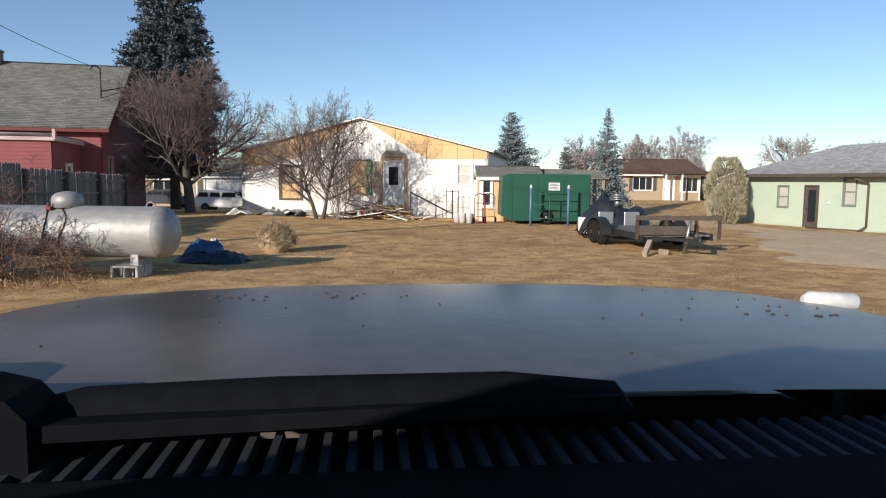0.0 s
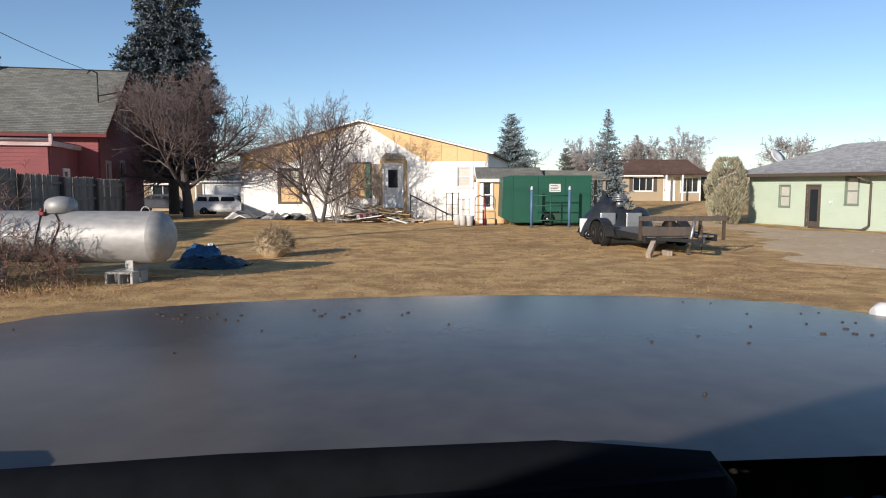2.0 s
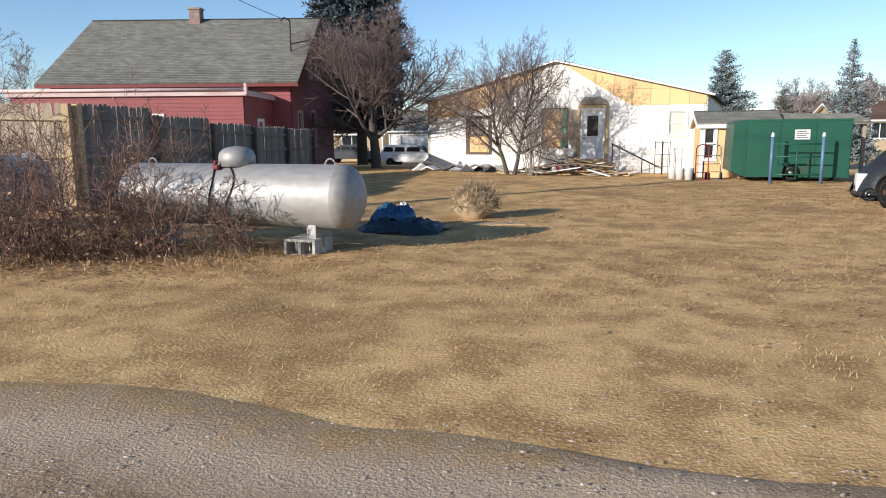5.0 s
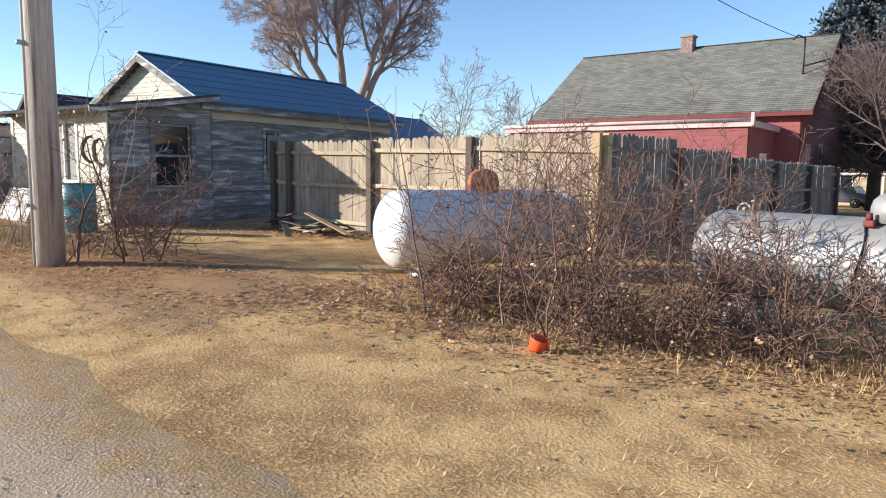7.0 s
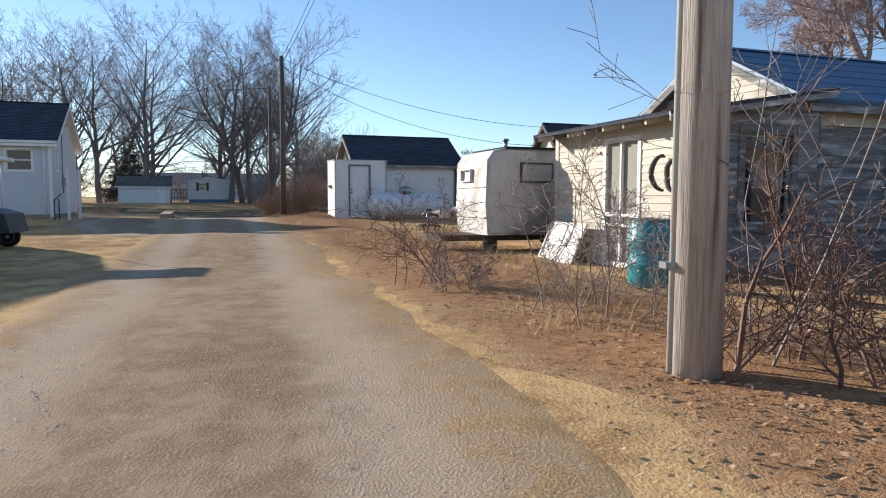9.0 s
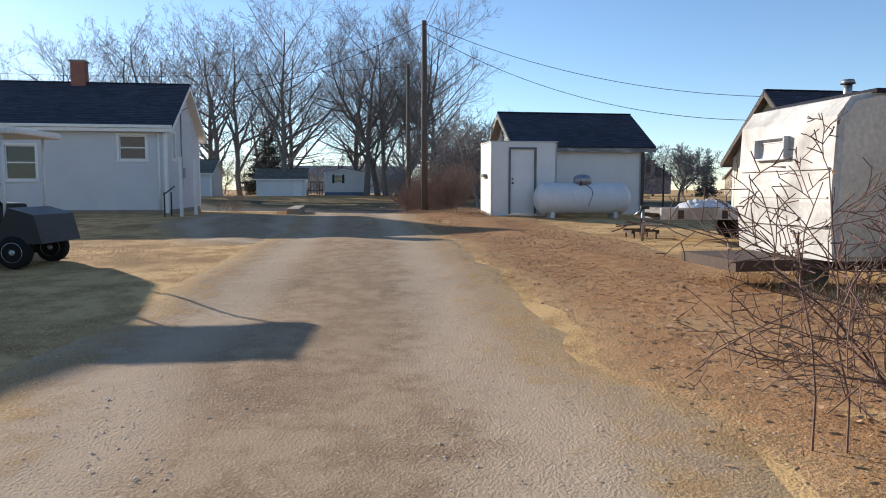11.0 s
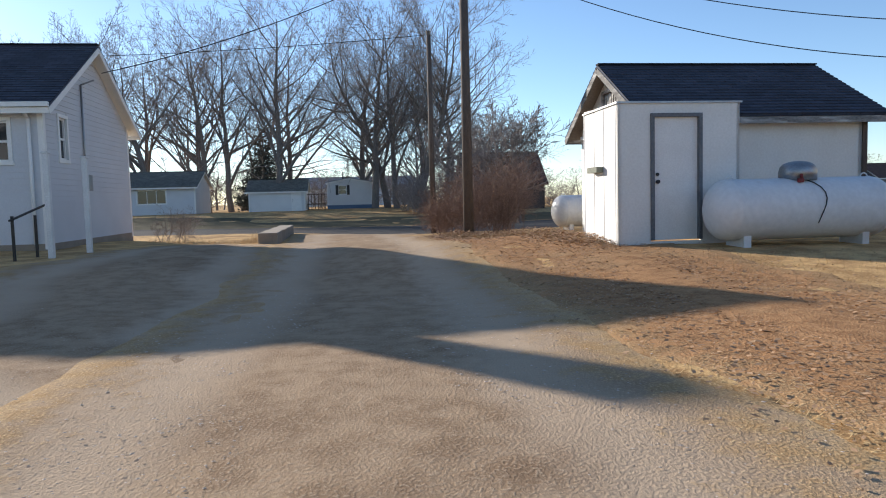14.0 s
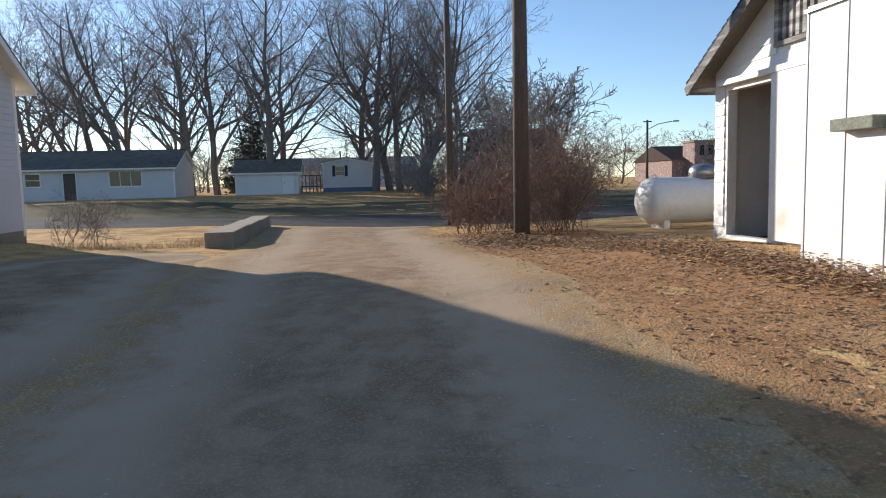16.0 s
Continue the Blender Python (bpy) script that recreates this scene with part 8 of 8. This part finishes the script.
for cx, cy, s, cnt in ((-0.28, 1.19, 0.09, 22), (0.55, 1.0, 0.04, 8), (0.1, 1.05, 0.5, 26)):
    for k in range(cnt):
        x_, y_ = cx + rg.gauss(0, s), cy + rg.gauss(0, s * 0.35)
        if abs(x_) < 0.7 and 0.68 < y_ < 1.3:
            r_ = rg.uniform(0.0025, 0.006) if s < 0.3 else 0.0025
            f = (y_ - 0.63) / (bonnet_edge(x_ / HW) - 0.63)
            zt = ZB + 0.008 * math.sin(math.pi * f) - 0.022 * abs(x_ / HW) ** 2.5 - 0.012 * f ** 3
            bm = bmesh.new()
            rod(bm, (x_, y_, zt - 0.004), (x_, y_, zt + 0.0015), r_, r_ * 0.7, 6)
            part("rust_spot", bm, "rusty_metal", truck)
# fender tops, nose, body sides
bm = bmesh.new()
for s in (-1, 1):
    box(bm, s * 0.815, s * 0.9, -2.6, 1.4, 0.5, 1.16, bev=0.03)
part("body_side", bm, "hood_paint", truck)
part("nose", boxbm(-0.8, 0.8, 1.3, 1.44, 0.5, 0.98, bev=0.03), "hood_paint", truck)
part("bumper", boxbm(-0.88, 0.88, 1.45, 1.6, 0.42, 0.6, bev=0.04), "grey_metal", truck)
part("floor_pan", boxbm(-0.8, 0.8, -2.6, 1.28, 0.45, 0.55), "black_metal", truck)
bm = bmesh.new()
lathe(bm, [(0, 0.008), (0.012, 0.017), (0.1, 0.018), (0.108, 0.012)], (0.69, 1.21, 1.2), (1, -0.05, -0.05), 16)
part("side_marker", bm, "white_plastic", truck, "shiny corner marker lamp")
for s in (-1, 1):
    for y_ in (0.75, -1.9):
        wheel("wheel", truck, s * 0.8, y_, 0.37, 0.37, 0.24, "x")
# scuttle: dark base, slats, wiper
part("scuttle", boxbm(-0.8, 0.8, 0.26, 0.63, 1.13, 1.178), "cowl_plastic", truck, "black plastic scuttle below the windscreen")
part("seal", boxbm(-0.8, 0.8, 0.2, 0.527, 1.178, 1.19, bev=0.005), "cowl_plastic", truck)
for i in range(71):
    x_ = -0.78 + i * 0.0222
    bm = bmesh.new()
    prism(bm, [(-0.005, 0.0), (0.005, 0.0), (0.003, 0.009), (-0.004, 0.009)], 0.055, 0.15)
    o = part("slat", bm, "slat_plastic", truck)
    o.matrix_basis = pose(x_, 0.475, 1.178, 0, 0, 0)
pts = [np.array(p) for p in ((-0.4, 0.6, 1.212), (-0.36, 0.6, 1.216), (-0.2, 0.598, 1.221), (0.0, 0.6, 1.221), (0.1, 0.6, 1.213), (0.115, 0.6, 1.205))]
branch_mesh("wiper_blade", [(pts, [0.018, 0.024, 0.025, 0.025, 0.022, 0.01])], 8, "cowl_plastic", truck)
bm = bmesh.new()
prism(bm, [(-0.8, 1.178), (-0.8, 1.29), (-0.64, 1.289), (-0.6, 1.282), (-0.575, 1.266), (-0.55, 1.255), (-0.43, 1.253), (-0.4, 1.245), (-0.385, 1.228), (-0.385, 1.178)], 0.545, 0.605)
rod(bm, (-0.5, 0.548, 1.208), (-0.5, 0.53, 1.208), 0.02, 0.018, 14)
part("wiper_pivot", bm, "cowl_plastic", truck)
bm = bmesh.new()
beam(bm, (-0.45, 0.56, 1.214), (0.1, 0.585, 1.222), 0.02, 0.014)
part("wiper_arm", bm, "cowl_plastic", truck)

# cab behind the bonnet: doors, pillars, roof, dark panes
part("roof", boxbm(-0.66, 0.66, -1.75, -0.35, 1.64, 1.69, bev=0.03), "hood_paint", truck)
for s_ in (-1, 1):
    bm = bmesh.new()
    beam(bm, (s_ * 0.74, 0.3, 1.16), (s_ * 0.63, -0.36, 1.66), 0.07, 0.06)
    part("windscreen_pillar", bm, "hood_paint", truck)
    bm = bmesh.new()
    beam(bm, (s_ * 0.76, -1.72, 1.14), (s_ * 0.64, -1.7, 1.66), 0.08, 0.08)
    part("rear_pillar", bm, "hood_paint", truck)
    bm = bmesh.new()
    vs = [bm.verts.new(p) for p in ((s_ * 0.74, 0.28, 1.15), (s_ * 0.64, -0.34, 1.65), (s_ * 0.64, -1.7, 1.65), (s_ * 0.76, -1.7, 1.15))]
    bmesh.ops.solidify(bm, geom=[bm.faces.new(vs)], thickness=0.008)
    part("side_window", bm, "glass", truck)
part("rear_window", boxbm(-0.6, 0.6, -1.72, -1.71, 1.15, 1.64), "glass", truck)
part("cab_wall", boxbm(-0.78, 0.78, -1.76, -1.73, 0.56, 1.15), "hood_paint", truck)
part("dashboard", boxbm(-0.74, 0.74, -0.45, 0.2, 0.9, 1.14, bev=0.04), "cowl_plastic", truck)

# ---- ground cover ----
LANE = [(1.5, 4.6), (-3, 4.2), (-8, 3.6), (-13, 2.7), (-20, 1.0), (-33, -2.4), (-46, -6.0), (-53, -8.0)]


def lane_dist(x, y):
    """Distance of points from the lane's middle line."""
    best = np.full(len(x), 1e9)
    for (ax, ay), (bx_, by_) in zip(LANE, LANE[1:]):
        dx, dy = bx_ - ax, by_ - ay
        t = np.clip(((x - ax) * dx + (y - ay) * dy) / (dx * dx + dy * dy), 0, 1)
        best = np.minimum(best, np.hypot(x - ax - t * dx, y - ay - t * dy))
    return best


def gz_many(x, y):
    s, w = np.zeros(len(x)), np.zeros(len(x))
    for a, b, z in LEVELS:
        k = 1.0 / ((x - a) ** 2 + (y - b) ** 2 + 2.0) ** 1.5
        s, w = s + k * z, w + k
    return s / w


def in_box(x, y, cx, cy, rz, x0, x1, y0, y1):
    c, s = math.cos(radians(rz)), math.sin(radians(rz))
    u, v = (x - cx) * c + (y - cy) * s, -(x - cx) * s + (y - cy) * c
    return (u > x0) & (u < x1) & (v > y0) & (v < y1)


def scatter_mesh(name, verts, nper, material, label, category):
    n = len(verts) // nper
    me = bpy.data.meshes.new(name)
    me.from_pydata(verts.tolist(), [], np.arange(n * nper).reshape(n, nper).tolist())
    me.update()
    tagged(mesh_part(name, me, material, None), label, category, kind="stuff")


rs = np.random.RandomState(3)


def lawn_points(n, x0, x1, y0, y1):
    x, y = rs.uniform(x0, x1, n), rs.uniform(y0, y1, n)
    ok = lane_dist(x, y) > 1.45 + rs.uniform(0, 0.9, n)
    for q in ((wx, wy, WA, 0, 12, 0, 12), (rx, ry, 13.2, 0, 10, -3.7, 9), (bx, by, GRID, -0.1, 4.1, -2.6, 7), (qx, qy, GRID, 0, 5.6, -1.3, 4.4)):
        ok &= ~in_box(x, y, *q)
    # patches thin out
    pat = np.array([noise.noise((a * 0.55, b * 0.55, 2.0)) for a, b in zip(x, y)])
    ok &= rs.uniform(-0.55, 0.5, n) < pat + 0.12
    return x[ok], y[ok]


def blades(name, n, area, h0, h1, w, material, label):
    x, y = lawn_points(n, *area)
    n = len(x)
    z = gz_many(x, y) - 0.01
    a, l_ = rs.uniform(0, 2 * math.pi, n), rs.uniform(h0, h1, n)
    lay = rs.uniform(1.0, 1.54, n)
    P = np.stack([x, y, z], 1)
    T = P + np.stack([np.cos(a) * l_ * np.sin(lay), np.sin(a) * l_ * np.sin(lay), l_ * np.cos(lay) + 0.012], 1)
    W = np.stack([-np.sin(a), np.cos(a), np.zeros(n)], 1) * (w * rs.uniform(0.6, 1.3, n))[:, None]
    scatter_mesh(name, np.stack([P - W, P + W, T], 1).reshape(-1, 3), 3, material, label, "grass")


blades("dry_grass", 240000, (-16, 9, 3, 17), 0.025, 0.07, 0.003, "dry_blade", "matted dry straw-coloured grass")
blades("dry_grass", 90000, (-12, 16, 15, 31), 0.04, 0.09, 0.006, "dry_blade", "matted dry straw-coloured grass in the yard")
blades("dry_grass", 110000, (-42, -14, -9, 9), 0.03, 0.07, 0.004, "dry_blade", "thin dry grass along the lane")


def tufts(name, n, line, spread, h0, h1, label):
    """Dead grass standing in a loose belt along a line."""
    k = n // (len(line) - 1)
    P = []
    for (ax, ay), (bx_, by_) in zip(line, line[1:]):
        t = rs.uniform(0, 1, k)
        P.append(np.stack([ax + (bx_ - ax) * t + rs.normal(0, spread, k), ay + (by_ - ay) * t + rs.normal(0, spread, k)], 1))
    P = np.concatenate(P)
    n = len(P)
    B = np.stack([P[:, 0], P[:, 1], gz_many(P[:, 0], P[:, 1]) - 0.01], 1)
    a, l_, lay = rs.uniform(0, 2 * math.pi, n), rs.uniform(h0, h1, n), rs.uniform(0.3, 1.45, n)
    T = B + np.stack([np.cos(a) * l_ * np.sin(lay), np.sin(a) * l_ * np.sin(lay), l_ * np.cos(lay)], 1)
    W = np.stack([-np.sin(a), np.cos(a), np.zeros(n)], 1) * 0.004
    scatter_mesh(name, np.stack([B - W, B + W, T], 1).reshape(-1, 3), 3, "dry_blade", label, "grass")


tufts("straw_tufts", 4500, [(-9.4, 8.5), (-7.8, 8.5), (-6.2, 9.0), (-5.0, 9.5)], 0.3, 0.04, 0.16, "bleached straw standing under the shrubs")
tufts("straw_tufts", 4000, [(-36.2, 1.0), (-38.6, 0.3), (-41.5, -1.7), (-43.2, -2.6)], 0.25, 0.06, 0.25, "dry weeds along the shed and the pole")
tufts("straw_tufts", 4000, [(-23.5, 5.2), (-20.5, 5.9), (-17.5, 6.2), (-14.5, 5.6)], 0.35, 0.06, 0.24, "dry weeds along the porch")
tufts("straw_tufts", 3500, [(-42.0, -10.3), (-44.0, -8.6), (-47.5, -9.6), (-51.0, -10.9)], 0.3, 0.06, 0.22, "dry weeds round the concrete edge")


def leaves_on(name, n, pts, spread, size, label, pile=0.0):
    """Fallen leaves strewn about a line; pile heaps them up towards it."""
    P, H = [], []
    k = n // (len(pts) - 1)
    for (ax, ay), (bx_, by_) in zip(pts, pts[1:]):
        t, o = rs.uniform(0, 1, k), rs.normal(0, spread, (k, 2))
        P.append(np.stack([ax + (bx_ - ax) * t, ay + (by_ - ay) * t], 1) + o)
        H.append(np.exp(-(o ** 2).sum(1) / (spread * spread)))
    P, H = np.concatenate(P), np.concatenate(H)
    ok = lane_dist(P[:, 0], P[:, 1]) > 1.5 + rs.uniform(0, 0.6, len(P))
    P, H = P[ok], H[ok]
    n = len(P)
    c = np.stack([P[:, 0], P[:, 1], gz_many(P[:, 0], P[:, 1]) + 0.022 + rs.uniform(0, 0.012, n) + pile * H * rs.uniform(0.1, 1.0, n)], 1)
    a, s = rs.uniform(0, 2 * math.pi, n), rs.uniform(0.5, 1.2, n) * size
    u = np.stack([np.cos(a) * s, np.sin(a) * s, rs.uniform(-0.2, 0.25, n) * s], 1)
    v = np.stack([-np.sin(a) * s * 0.55, np.cos(a) * s * 0.55, rs.uniform(-0.25, 0.25, n) * s], 1)
    scatter_mesh(name, np.stack([c - u, c - v, c + u, c + v], 1).reshape(-1, 3), 4, "dry_leaf", label, "leaves")


leaves_on("fallen_leaves", 6500, [(-10, 7.4), (-8.5, 8.2), (-6.4, 8.8), (-5.5, 9.2)], 0.6, 0.026, "brown fallen leaves under the shrubs")
leaves_on("fallen_leaves", 6500, [(-10, 6.9), (-13.5, 6.4), (-18.5, 4.9), (-23, 4.0)], 0.7, 0.026, "brown fallen leaves along the verge")
leaves_on("fallen_leaves", 26000, [(-23, 3.6), (-29, 2.4), (-35, 0.5), (-41, -1.6), (-47, -3.6)], 0.95, 0.022, "brown fallen leaves before the shed")
leaves_on("fallen_leaves", 7000, [(-16.9, 10.7), (-15.0, 11.2), (-13.0, 11.6), (-11.0, 12.0)], 0.26, 0.03, "brown leaves drifted along the picket fence", pile=0.08)
leaves_on("fallen_leaves", 4000, [(-15, 10.8), (-18.3, 9.6), (-18.2, 8.2)], 0.5, 0.026, "brown fallen leaves beside the cottage")
leaves_on("fallen_leaves", 7000, [(-5.5, 10.4), (-1.0, 9.4), (3.5, 9.8), (6.5, 12.5)], 1.1, 0.022, "brown leaf scraps strewn over the dry lawn")
leaves_on("fallen_leaves", 5000, [(-4.0, 15.5), (0.5, 14.0), (4.0, 19.0), (1.0, 23.0)], 1.6, 0.03, "brown leaf scraps strewn over the yard")
leaves_on("fallen_leaves", 9000, [(-36.1, 0.85), (-37.6, 0.45), (-39.3, -0.1), (-41.0, -1.0)], 0.34, 0.03, "brown leaves drifted against the shed", pile=0.2)
leaves_on("fallen_leaves", 6000, [(-43.3, -2.3), (-42.2, -2.0), (-41.4, -1.2)], 0.4, 0.038, "brown leaves heaped round the pole", pile=0.16)

# loose stones on the lane
n = 34000
x = rs.uniform(-46, 0, n)
y = np.interp(-x, [-p[0] for p in LANE], [p[1] for p in LANE]) + rs.normal(0, 0.95, n)
r_ = 0.005 + np.minimum(rs.exponential(0.003, n), 0.01)
z = gz_many(x, y) + 0.034
d6 = np.array([(1, 0, 0), (0, 1, 0), (-1, 0, 0), (0, -1, 0), (0, 0, 0.28)])
V = np.stack([x, y, z], 1)[:, None] + d6[None] * r_[:, None, None] * rs.uniform(0.6, 1.2, (n, 5, 1))
F = (np.arange(n)[:, None, None] * 5 + np.array([[0, 1, 4], [1, 2, 4], [2, 3, 4], [3, 0, 4]])[None]).reshape(-1, 3)
M["stone"] = mat("stone", (0.58, 0.49, 0.39), (0.38, 0.31, 0.25), rough=0.9, bump=0, rnd=0.35, island=True)
me = bpy.data.meshes.new("gravel_stone")
me.from_pydata(V.reshape(-1, 3).tolist(), [], F.tolist())
me.update()
tagged(mesh_part("gravel_stone", me, "stone", None), "loose pale gravel stones on the lane", "gravel", kind="stuff")
